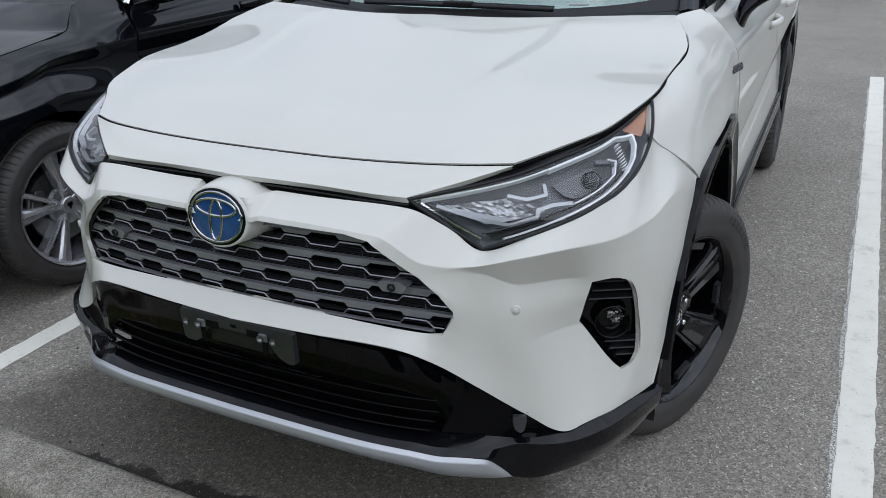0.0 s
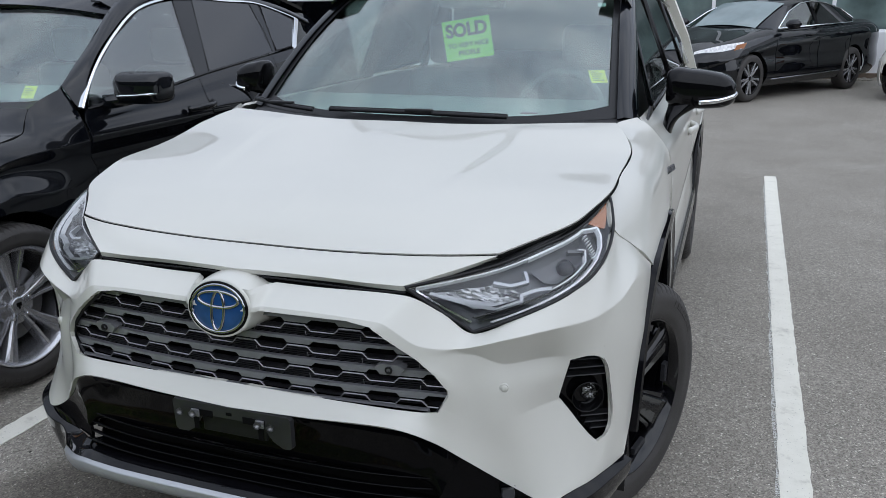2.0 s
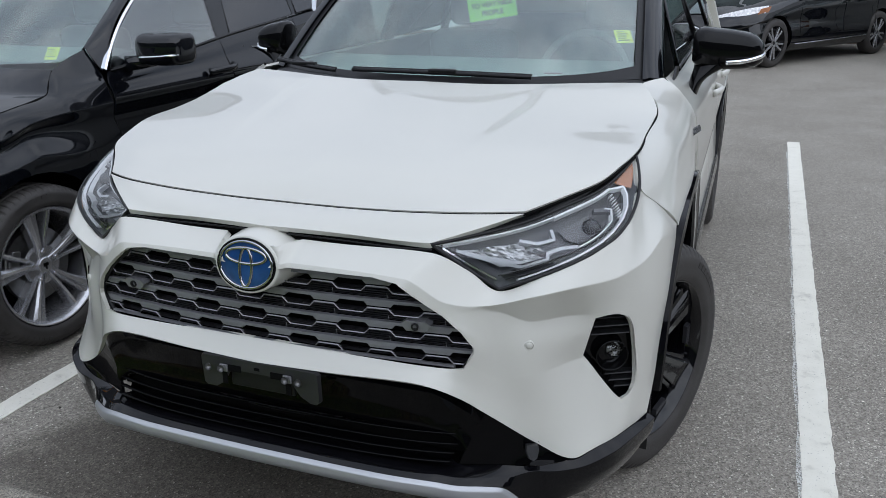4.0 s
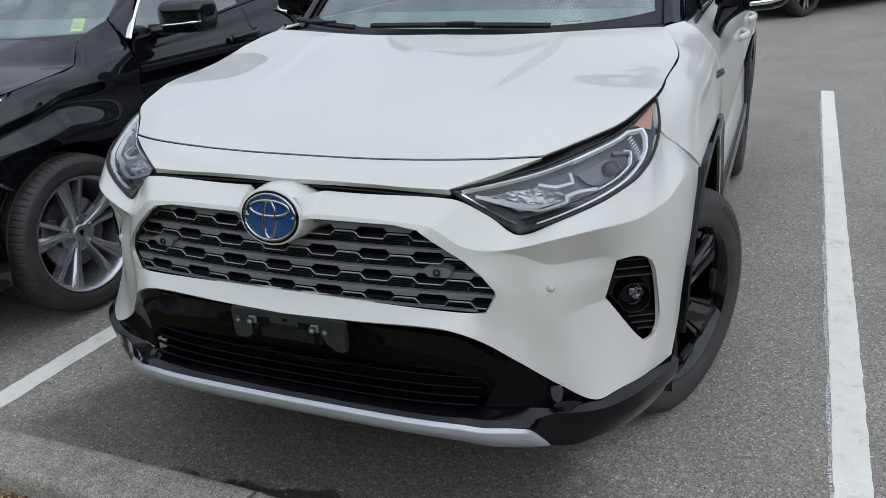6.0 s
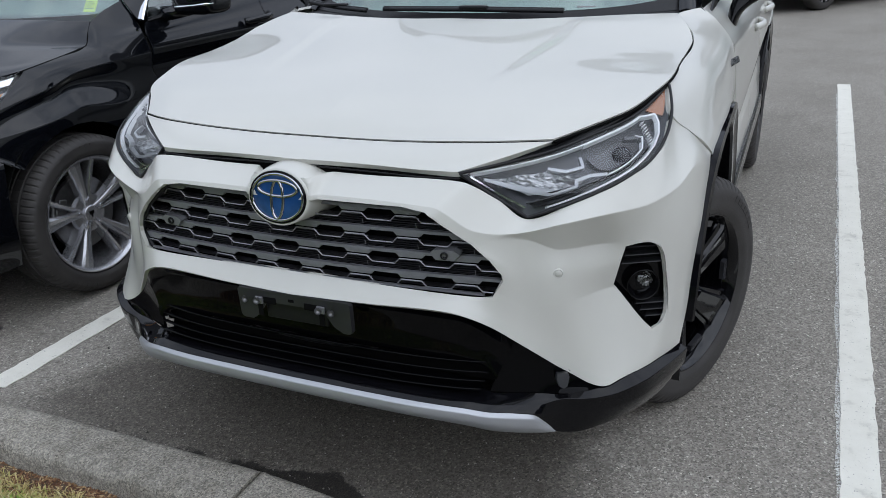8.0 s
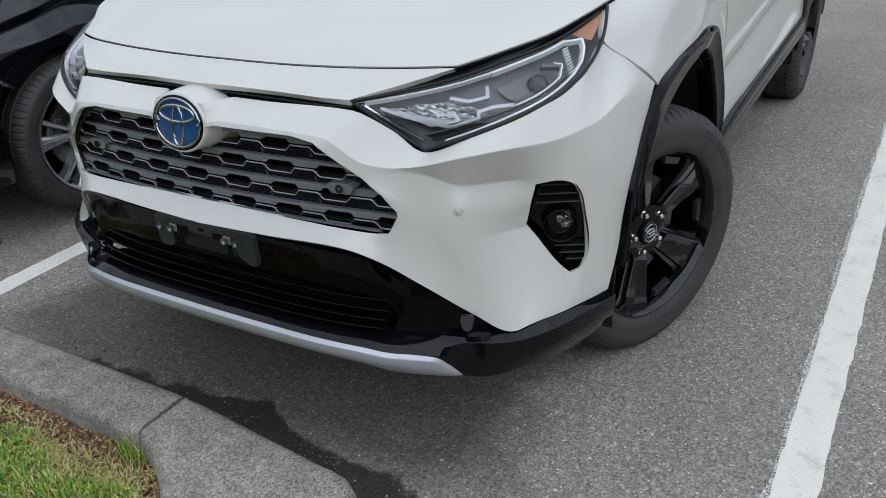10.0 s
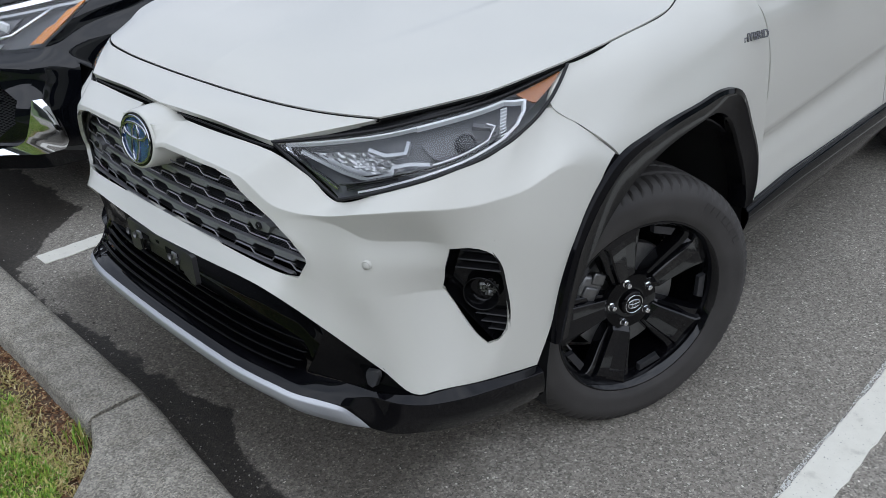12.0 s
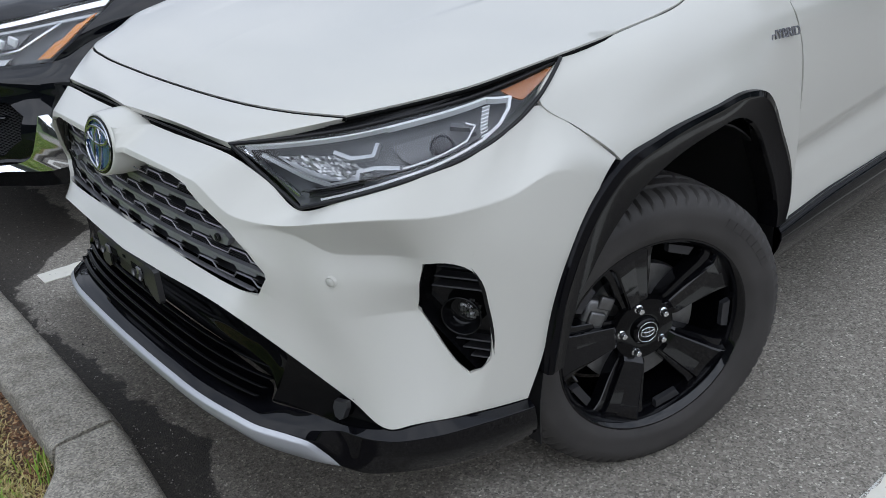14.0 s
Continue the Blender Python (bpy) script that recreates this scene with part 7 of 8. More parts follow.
    # wheel wells
    for yc in (1.022, 3.74):
        bm = bmesh.new()
        a = np.linspace(-0.1, math.pi + 0.1, 24)
        add_grid(bm, np.array([[(sx * x, yc + 0.41 * math.cos(t), 0.385 + 0.40 * math.sin(t)) for t in a] for x in (0.45, 0.92)]))
        npart("wheel_housing", bm, DARK, thick=0.004)
        bm = bmesh.new()
        box(bm, (min(sx * 0.44, sx * 0.46), yc - 0.42, 0.2), (max(sx * 0.44, sx * 0.46), yc + 0.42, 0.80))
        npart("wheel_well_side", bm, DARK, smooth=False)
    # windows
    gx = lambda z: 0.856 - 0.46 * (z - 1.08)
    arc = [(1.568, 1.090), (1.724, 1.227), (1.965, 1.383), (2.245, 1.515), (2.458, 1.558), (2.667, 1.573), (3.038, 1.555), (3.405, 1.537), (3.642, 1.484), (3.813, 1.436)]
    panes = (("side_window", NEARWINDOW, "pale front side glass reflecting the sky", [(1.60, 1.085), (1.724, 1.222), (1.965, 1.375), (2.245, 1.505), (2.40, 1.540), (2.560, 1.552), (2.462, 1.156), (2.18, 1.124)]),
             ("side_window", PRIVACY, "dark privacy glass of the rear door", [(2.59, 1.168), (2.735, 1.560), (3.04, 1.550), (3.310, 1.535), (3.345, 1.36), (3.330, 1.232)]),
             ("side_window", PRIVACY, "dark privacy glass of the quarter window", [(3.372, 1.238), (3.40, 1.36), (3.41, 1.528), (3.642, 1.474), (3.77, 1.425), (3.69, 1.33), (3.60, 1.258)]))
    for nm, mat, lab, outl in panes:
        bm = bmesh.new()
        add_grid(bm, np.array([[(sx * gx(z), y, z) for z in np.linspace(1.05, 1.60, 8)] for y in np.linspace(1.50, 4.0, 14)]), flip=sx > 0)
        cut(bm, outl, axes=(1, 2), keep=True)
        win = npart(nm, bm, mat, lab, thick=0.004)
        bm = bmesh.new()
        tube(bm, [(sx * (gx(z) + 0.001), y, z) for y, z in outl], 0.007, 6, closed=True)
        npart("window_seal", bm, GLOSSBLACK, parent=win)
    # dark door frames between the panes
    for y0, y1, w0, w1 in ((2.462, 2.562, 0.128, 0.172), (3.330, 3.312, 0.044, 0.098)):
        bm = bmesh.new()
        zz = np.linspace(1.14 if y0 < 3 else 1.22, 1.555 if y0 < 3 else 1.535, 6)
        kk = (zz - zz[0]) / (zz[-1] - zz[0])
        ribbon(bm, [(sx * (gx(z) + 0.005), y0 + (y1 - y0) * k, z) for z, k in zip(zz, kk)], [(sx * (gx(z) + 0.005), y0 + w0 + (y1 + w1 - y0 - w0) * k, z) for z, k in zip(zz, kk)], (-0.02 * sx, 0, 0))
        npart("door_pillar", bm, BLACKPAINT, smooth=False)
    bm = bmesh.new()
    ca = curve(arc, 60)
    dn = np.gradient(ca, axis=0)
    dn = np.stack([-dn[:, 1], dn[:, 0]], 1) / np.linalg.norm(dn, axis=1, keepdims=True)
    ribbon(bm, [(sx * (gx(z) + 0.010), y, z) for y, z in ca + dn * 0.005], [(sx * (gx(z) + 0.013), y, z) for y, z in ca - dn * 0.0038], (-0.02 * sx, 0, 0))
    npart("window_chrome", bm, CHROME, "chrome arc over the side windows", auto=40)
    bm = bmesh.new()
    ribbon(bm, [(sx * (gx(1.43) + 0.010), 3.79, 1.445), (sx * (gx(1.25) + 0.010), 3.585, 1.245)], [(sx * (gx(1.43) + 0.012), 3.835, 1.430), (sx * (gx(1.25) + 0.012), 3.64, 1.245)], (-0.02 * sx, 0, 0))
    npart("window_chrome", bm, CHROME, smooth=False)
    bm = bmesh.new()
    tube(bm, [(sx * (gx(z) + 0.006), y, z) for y, z in ((1.60, 1.080), (2.18, 1.122), (2.45, 1.152), (2.61, 1.168), (3.05, 1.205), (3.60, 1.250))], 0.0075, 6)
    npart("belt_moulding", bm, GLOSSBLACK)
    # body round the rear glass
    bm = add_grid(bmesh.new(), np.array([[(sx * (gx(z) - 0.004), y, z) for y, z in ((3.60, 1.22), (3.655, 1.25), (3.85, 1.44), (3.80, 1.475))], [(sx * (gx(z) - 0.010), y, z) for y, z in ((3.75, 1.22), (3.80, 1.26), (3.97, 1.40), (3.95, 1.47))], [(sx * (gx(z) - 0.08), y, z) for y, z in ((4.30, 1.22), (4.30, 1.28), (4.22, 1.38), (4.15, 1.46))]]), flip=sx < 0)
    npart("rear_pillar", bm, BLACKPAINT, thick=0.008)
    # pillar from wing to roof
    bm = bmesh.new()
    rows_ = []
    for a_, b_ in zip(curve([(0.753, 1.578, 1.177), (0.690, 1.849, 1.340), (0.630, 2.094, 1.504), (0.605, 2.20, 1.560)], 16), curve([(0.826, 1.580, 1.072), (gx(1.235), 1.715, 1.235), (gx(1.392), 1.958, 1.392), (gx(1.524), 2.238, 1.524), (gx(1.57), 2.45, 1.568)], 16)):
        m_ = a_ * 0.5 + b_ * 0.5
        k = min(1, len(rows_) / 3)
        rows_.append([(sx * (a_[0] - 0.008), a_[1] - 0.004, a_[2] - 0.010), (sx * a_[0], a_[1] - 0.004 * k, a_[2] + 0.004 * k), (sx * (a_[0] * 0.8 + b_[0] * 0.2 + 0.008 * k), a_[1] * 0.8 + b_[1] * 0.2 - 0.004, a_[2] * 0.8 + b_[2] * 0.2 + 0.010 * k), (sx * (m_[0] + 0.016 * k), m_[1], m_[2] + 0.014 * k), (sx * (b_[0] + 0.006), b_[1], b_[2] + 0.002)])
    add_grid(bm, np.array(rows_), flip=sx < 0)
    npart("a_pillar", bm, BLACKPAINT, thick=0.01)
    # roof edge over the doors
    bm = bmesh.new()
    rail = curve([(2.10, 1.510), (2.25, 1.545), (2.45, 1.585), (2.67, 1.598), (3.04, 1.585), (3.40, 1.565), (3.70, 1.515), (3.97, 1.43)], 24)
    add_grid(bm, np.array([[(sx * 0.50, y, z + 0.050), (sx * 0.56, y, z + 0.042), (sx * 0.605, y, z + 0.020), (sx * (gx(z) + 0.010), y, z - 0.005), (sx * (gx(z - 0.03) + 0.008), y, z - 0.028)] for y, z in rail]), flip=sx > 0)
    npart("roof_side", bm, BLACKPAINT, thick=0.01)
    bm = bmesh.new()
    tube(bm, [(sx * 0.575, y, z + 0.062 - (0.03 if k == 0 else 0)) for k, (y, z) in enumerate(rail[3:-2])], 0.017, 8)
    npart("roof_rail", bm, SATIN)
    # mirror
    bm = bmesh.new()
    cs = []
    for t, h, d, dz in ((0.0, 0.046, 0.05, 0.0), (0.10, 0.066, 0.07, 0.0), (0.4, 0.072, 0.085, 0.0), (0.75, 0.072, 0.085, 0.002), (0.95, 0.064, 0.07, 0.004), (1.0, 0.046, 0.045, 0.004)):
        cs.append([(sx * (0.915 + 0.262 * t), 1.765 + d * math.copysign(abs(math.cos(a)) ** 0.55, math.cos(a)), 1.166 + dz + h * math.copysign(abs(math.sin(a)) ** 0.5, math.sin(a))) for a in np.linspace(0, 2 * math.pi, 25)])
    add_grid(bm, loft(np.array(cs), 20, 49), flip=sx < 0)
    bmesh.ops.remove_doubles(bm, verts=bm.verts, dist=1e-4)
    bmesh.ops.holes_fill(bm, edges=[e for e in bm.edges if e.is_boundary])
    mir = npart("door_mirror", bm, BLACKPAINT, "black door mirror with a bright strip")
    bm = bmesh.new()
    tube(bm, curve([(sx * 0.96, 1.684, 1.132), (sx * 1.06, 1.681, 1.138), (sx * 1.145, 1.688, 1.146), (sx * 1.166, 1.705, 1.148)], 14), 0.0066, 6)
    npart("mirror_indicator", bm, CHROME, parent=mir)
    bm = bmesh.new()
    tube(bm, [(sx * 0.97, 1.77, 1.125), (sx * 0.91, 1.74, 1.105), (sx * 0.862, 1.70, 1.10)], [0.040, 0.033, 0.036], 10)
    npart("mirror_stalk", bm, BLACKPAINT, parent=mir)
    for y in (2.36, 3.15):
        bm = bmesh.new()
        tube(bm, curve([(sx * 0.912, y - 0.11, 1.0), (sx * 0.945, y - 0.08, 1.005), (sx * 0.948, y + 0.08, 1.015), (sx * 0.912, y + 0.11, 1.018)], 14), 0.014, 8, 1.3)
        npart("door_handle", bm, BLACKPAINT)
    bm = bmesh.new()
    add_grid(bm, np.array([[(sx * x, y, z) for x, z in ((0.90, 0.36), (0.935, 0.345), (0.93, 0.25), (0.80, 0.22))] for y in np.linspace(1.40, 3.32, 10)]), flip=sx < 0)
    npart("sill", bm, SATIN, thick=0.005)

# windscreen, roof, underside, cabin
n_ws = lambda x, t: Vector((x * (1 - 0.15 * t), 1.42 + 0.20 * (1 - 0.45 * t) * (abs(x) / 0.74) ** 3 + 0.60 * t - 0.04 * (1 - (x / 0.74) ** 2), 1.118 + 0.045 * (1 - 0.9 * t) * (abs(x) / 0.74) ** 4 + 0.372 * t + 0.026 * math.sin(math.pi * t) + 0.03 * t * (1 - (x / 0.74) ** 2)))
bm = add_grid(bmesh.new(), np.array([[n_ws(x, t) for t in np.linspace(-0.05, 1, 14)] for x in np.linspace(-0.745, 0.745, 30)]))
w_ = npart("windscreen", bm, WINDOW, "blue-green windscreen", thick=0.004)
w_.visible_shadow = False
bm = bmesh.new()
box(bm, (0.452, -0.001, -0.034), (0.516, 0.001, 0.034), m=Matrix.Translation((0.085, 1.500, 1.152)) @ pose(0, 0, 0, 0, 0, 8) @ pose(0, 0, 0, -40, 0, 0))
npart("price_sticker", bm, YELLOW, "yellow paper sticker behind the glass", parent=w_, smooth=False)
bm = bmesh.new()
for k in range(4):
    box(bm, (0.460, -0.003, 0.018 - 0.012 * k), (0.490 + 0.016 * ((k * 7) % 2), -0.0015, 0.021 - 0.012 * k), m=Matrix.Translation((0.085, 1.500, 1.152)) @ pose(0, 0, 0, 0, 0, 8) @ pose(0, 0, 0, -40, 0, 0))
npart("sticker_print", bm, INK, parent=w_, smooth=False)
bm = add_grid(bmesh.new(), loft([[(x, y + (0.10 * (x / 0.62) ** 2 if y < 2 else 0), z + 0.05 * (1 - (x / 0.6) ** 2)) for x in np.linspace(-0.62, 0.62, 7)] for y, z in ((1.975, 1.474), (2.2, 1.542), (2.5, 1.612), (3.1, 1.625), (3.7, 1.57), (4.15, 1.46))], 20, 20))
npart("roof", bm, BLACKPAINT, thick=0.02)
bm = add_grid(bmesh.new(), np.array([[(x, 1.26 + 0.10 * (x / 0.74) ** 2, 1.100), (x, 1.34 + 0.10 * (x / 0.74) ** 2, 1.106), (x, 1.44 + 0.14 * abs(x / 0.74) ** 3, 1.122)] for x in np.linspace(-0.74, 0.74, 20)]))
npart("cowl", bm, SATIN, thick=0.005)
bm = bmesh.new()
box(bm, (-0.60, 0.35, 0.24), (0.60, 4.4, 0.36), 0.02)
npart("underbody", bm, DARK, smooth=False)
bm = add_grid(bmesh.new(), loft([[(x, y, z) for x in np.linspace(-0.74, 0.74, 7)] for y, z in ((1.36, 1.09), (1.7, 1.11), (2.05, 1.10), (2.12, 1.03), (2.2, 0.7))], 16, 14))
npart("dashboard", bm, CABIN, thick=0.01)
for x in (-0.38, 0.38):
    bm = bmesh.new()
    box(bm, (x - 0.24, 2.75, 0.55), (x + 0.24, 2.92, 1.18), 0.06)
    box(bm, (x - 0.13, 2.80, 1.20), (x + 0.13, 2.90, 1.40), 0.04)
    npart("seat", bm, CABIN)
bm = add_grid(bmesh.new(), np.array([[(x, 4.55 - 0.35 * max(0, z - 1.0), z) for z in (0.35, 0.7, 1.0, 1.3, 1.55)] for x in np.linspace(-0.80, 0.80, 8)]))
npart("tailgate", bm, BLACKPAINT, thick=0.02)
bm = bmesh.new()
box(bm, (-0.44, 0.10, 0.42), (0.44, 0.12, 0.86), 0.01)
npart("grille", bm, SATIN, smooth=False)


def neighbour_wheel():
    d = dict(WHEEL)
    d["tyre"] = d["tyre"].copy()
    for v in d["tyre"].vertices:
        r = math.hypot(v.co.y, v.co.z)
        k = (0.254 + (r - 0.2495) * (0.343 - 0.254) / (0.366 - 0.2495)) / r
        v.co.y, v.co.z, v.co.x = v.co.y * k, v.co.z * k, v.co.x * 1.05
    bm = bmesh.new()
    revolve(bm, [(0.100, 0.254), (0.106, 0.251), (0.106, 0.245), (0.098, 0.238), (0.085, 0.232), (0.04, 0.224), (-0.09, 0.217), (-0.10, 0.242)], 96)
    d["wheel"] = mesh_of("wheel", bm)
    d["wheel"].set_sharp_from_angle(angle=radians(30))
    d["wheel"].materials.append(SILVERRIM)
    bm = bmesh.new()
    # a broad blade and a slim one that part towards the rim
    for rows in (((0.030, -0.022, 0.006, 0.060), (0.065, -0.026, 0.004, 0.066), (0.11, -0.036, 0.001, 0.074), (0.17, -0.056, -0.006, 0.084), (0.222, -0.078, -0.010, 0.092), (0.242, -0.092, -0.008, 0.094)),
                 ((0.030, 0.004, 0.022, 0.054), (0.065, 0.006, 0.025, 0.060), (0.11, 0.012, 0.033, 0.068), (0.17, 0.026, 0.048, 0.078), (0.222, 0.038, 0.064, 0.086), (0.242, 0.036, 0.078, 0.088))):
        vs = []
        for r, a, b, h in rows:
            w = b - a
            vs.append([bm.verts.new(q) for q in ((h - 0.045, a - 0.002, r), (h - 0.012, a, r), (h - 0.003, a + 0.10 * w, r), (h, a + 0.20 * w, r), (h - 0.004, a + 0.55 * w, r), (h - 0.001, a + 0.84 * w, r), (h - 0.010, b, r), (h - 0.05, b + 0.002, r))])
        for i in range(len(vs) - 1):
            for j in range(7):
                bm.faces.new((vs[i][j], vs[i + 1][j], vs[i + 1][j + 1], vs[i][j + 1]))
    bmesh.ops.recalc_face_normals(bm, faces=bm.faces)
    d["spoke"] = mesh_of("spoke", bm, False)
    d["spoke"].materials.append(SILVERRIM)
    d.pop("pocket")
    for k in ("hub_cap",):
        d[k] = d[k].copy()
        d[k].materials.clear()
        d[k].materials.append(SILVERRIM)
    d.pop("cap_rings")
    bm = bmesh.new()
    box(bm, (0.0672, -0.012, -0.004), (0.0688, 0.012, 0.012))
    box(bm, (0.0672, -0.004, -0.016), (0.0688, 0.004, 0.010))
    d["cap_rings"] = mesh_of("cap_mark", bm, False)
    d["cap_rings"].materials.append(DARK)
    return d


NWHEEL = neighbour_wheel()
add_wheel((NX + 0.845, 1.020, 0.346), -2, 2, meshes=NWHEEL, parent=nb, caliper=75, label="silver split-spoke alloy wheel")
add_wheel((NX + 0.84, 3.74, 0.343), 0, 50, meshes=NWHEEL, parent=nb, label="silver split-spoke alloy wheel")
add_wheel((NX - 0.84, 1.026, 0.343), 180, 0, meshes=NWHEEL, parent=nb, label="silver split-spoke alloy wheel")
add_wheel((NX - 0.84, 3.74, 0.343), 180, 0, meshes=NWHEEL, parent=nb, label="silver split-spoke alloy wheel")

# ---- far side of the car park: building, sedans ----
WALLWHITE = material("white_wall_panel", (0.72, 0.73, 0.74), 0.6, vary=0.05, vary_scale=1.5, bump=0.1, bump_scale=60)
WALLGREY = material("pale_grey_render", (0.55, 0.57, 0.58), 0.8, vary=0.06, vary_scale=0.8, bump=0.1, bump_scale=40)
# opaque panes: the strong colour variation stands in for reflections
SHOWGLASS = material("showroom_glass", (0.10, 0.135, 0.13), 0.05, vary=0.75, vary_scale=1.1)
PLINTH = material("brown_plinth", (0.16, 0.12, 0.09), 0.85, vary=0.3, vary_scale=8)
BY = 17.0
bld = thing("showroom", "pale car showroom with large windows and a low white wall", "building", (2, BY, 0))


def bpart(name, bm, mat, label="", parent=None, **k):
    ob = part(name, bm, mat, None, label, **k)
    ob.parent = parent or bld
    if ob.parent is bld:
        ob.matrix_parent_inverse = Matrix.Translation(-Vector(bld.location))
    return ob


bm = bmesh.new()
box(bm, (-30, BY, 0.12), (-2.0, BY + 0.4, 6.0))
bpart("wall", bm, WALLGREY, smooth=False)
bm = bmesh.new()
box(bm, (-2.0, BY, 0.12), (30, BY + 0.4, 0.92))
bpart("low_wall", bm, WALLWHITE, smooth=False)
bm = bmesh.new()
box(bm, (-30, BY - 0.12, 0.0), (30, BY + 0.3, 0.12))
bpart("plinth", bm, PLINTH, smooth=False)
bm = bmesh.new()
box(bm, (-2.0, BY + 0.05, 3.4), (30, BY + 0.4, 6.0))
bpart("fascia", bm, WALLWHITE, smooth=False)
xs = [-2.0, -0.75, 0.55, 1.36, 2.85, 4.3, 5.8, 7.3, 9, 11, 14, 18, 24, 30]
for a, b in zip(xs, xs[1:]):
    bm = bmesh.new()
    box(bm, (a + 0.03, BY + 0.16, 0.95), (b - 0.03, BY + 0.20, 3.4))
    w_ = bpart("window", bm, SHOWGLASS, "large dark green showroom pane with painted mottled reflections", smooth=False)
    bm = bmesh.new()
    wd = 0.13 if abs(a - 1.36) < 0.1 else 0.035
    box(bm, (a - wd, BY + 0.08, 0.92), (a + wd, BY + 0.24, 3.4))
    bpart("mullion", bm, WALLWHITE, parent=w_, smooth=False)
    bm = bmesh.new()
    box(bm, (a + 0.035, BY + 0.10, 0.92), (b - 0.13, BY + 0.22, 0.965))
    bpart("window_sill", bm, WALLWHITE, parent=w_, smooth=False)

# a low bed of stones before the wall
bm = bmesh.new()
rnd = random.Random(4)
for k in range(160):
    x, y = rnd.uniform(3.2, 8), rnd.uniform(BY - 0.45, BY - 0.13)
    bmesh.ops.create_icosphere(bm, subdivisions=1, radius=rnd.uniform(0.03, 0.08), matrix=pose(x, y, 0.01, rnd.uniform(0, 90), 0, 0) @ Matrix.Diagonal((1, 0.8, 0.6, 1)))
tagged(part("stones", bm, CONCRETE, smooth=False), "grey stones in a bed along the wall", "stones", kind="stuff")


def sedan(name, label, paint, m):
    """A four-door saloon: y runs from the nose to the tail, x to its left."""
    root = tagged(new(name), label, "car", "saloon cars")
    root.matrix_world = m

    def sp(nm, bm, mat, lab="", parent=None, **k):
        ob = part(nm, bm, mat, None, lab, **k)
        ob.parent = parent or root
        return ob

    def half(y):
        t0, t1 = max(0, (0.75 - y) / 0.75), max(0, (y - 4.1) / 0.78)
        return 0.915 - 0.22 * t0 ** 2.2 - 0.16 * t1 ** 2

    def top(y):
        return float(np.interp(y, [0, 0.15, 0.5, 1.2, 1.55, 2.4, 3.2, 3.9, 4.4, 4.85], [0.62, 0.70, 0.80, 0.93, 0.985, 1.0, 1.02, 1.06, 1.08, 1.02]))

    st = []
    for y in np.linspace(0.0, 4.86, 26):
        h, tz = half(y), top(y)
        low = float(np.interp(y, [0, 0.2, 4.6, 4.86], [0.26, 0.20, 0.22, 0.32]))
        st.append([(0, y, tz + 0.035), (h * 0.55, y, tz + 0.025), (h * 0.82, y, tz), (h * 0.95, y, tz - 0.07), (h * 0.985, y, tz - 0.17), (h * 0.975, y, 0.62), (h, y, 0.48), (h * 0.985, y, 0.32), (h * 0.93, y, low)])
    bm = grid(loft(st, 70, 40))
    for yc in (0.96, 3.785):
        cut(bm, [(yc + 0.37 * math.cos(a), 0.345 + 0.365 * math.sin(a)) for a in np.linspace(0, 2 * math.pi, 25)[:-1]], axes=(1, 2))
    b2 = mirrored(bm)
    me = mesh_of("t", b2)
    bm.from_mesh(me)
    bmesh.ops.remove_doubles(bm, verts=bm.verts, dist=1e-4)
    sp("body", bm, paint, "", thick=0.012, offset=1.0)
    # cabin glass and roof
    prof = [(1.45, 0.985), (1.85, 1.20), (2.25, 1.37), (2.65, 1.435), (3.1, 1.43), (3.6, 1.33), (4.05, 1.18), (4.35, 1.08)]
    bm = bmesh.new()
    c = curve(prof, 40)
    rows_ = [[(0, y, z + 0.0), (0.36, y, z - 0.012), (0.52, y, z - 0.04), (0.58, y, z - 0.075)] for y, z in c]
    add_grid(bm, np.array(rows_), mirror=True)
    bmesh.ops.remove_doubles(bm, verts=bm.verts, dist=1e-4)
    sp("windscreen_and_roof", bm, paint, "glossy roof running into the screens", thick=0.01)
    for a, b, nm in ((1.50, 2.28, "windscreen"), (3.5, 4.25, "rear_screen")):
        cc = [q for q in c if a <= q[0] <= b]
        bm = add_grid(bmesh.new(), np.array([[(x, y - 0.010, z + 0.020 - 0.034 * (x / 0.5) ** 2) for x in np.linspace(-0.53, 0.53, 9)] for y, z in cc]))
        sp(nm, bm, SCREEN, thick=0.004)
    for sx in (1, -1):
        bm = bmesh.new()
        add_grid(bm, np.array([[(sx * (0.80 - 0.5 * (z - 1.0)), y, z) for z in (0.97, 1.15, 1.30, 1.42)] for y in np.linspace(1.5, 4.3, 20)]), flip=sx > 0)
        outl = [(1.66, 1.0), (2.06, 1.225), (2.45, 1.345), (2.8, 1.378), (3.2, 1.352), (3.6, 1.265), (3.88, 1.12), (3.82, 1.05)]
        rear = bm.copy()
        cut(bm, [(1.66, 1.0), (2.06, 1.225), (2.45, 1.345), (2.70, 1.372), (2.70, 1.02)], axes=(1, 2), keep=True)
        w = sp("side_window", bm, NEARWINDOW, "front side glass reflecting the sky", thick=0.004)
        cut(rear, [(2.76, 1.02), (2.76, 1.375), (3.2, 1.352), (3.6, 1.265), (3.88, 1.12), (3.82, 1.05)], axes=(1, 2), keep=True)
        sp("side_window", rear, PRIVACY, "dark rear side glass", thick=0.004)
        bm = bmesh.new()
        tube(bm, [(sx * (0.81 - 0.5 * (z - 1.0)), y, z) for y, z in outl + outl[:1]], 0.011, 6)
        sp("window_chrome", bm, CHROME, parent=w)
        bm = bmesh.new()
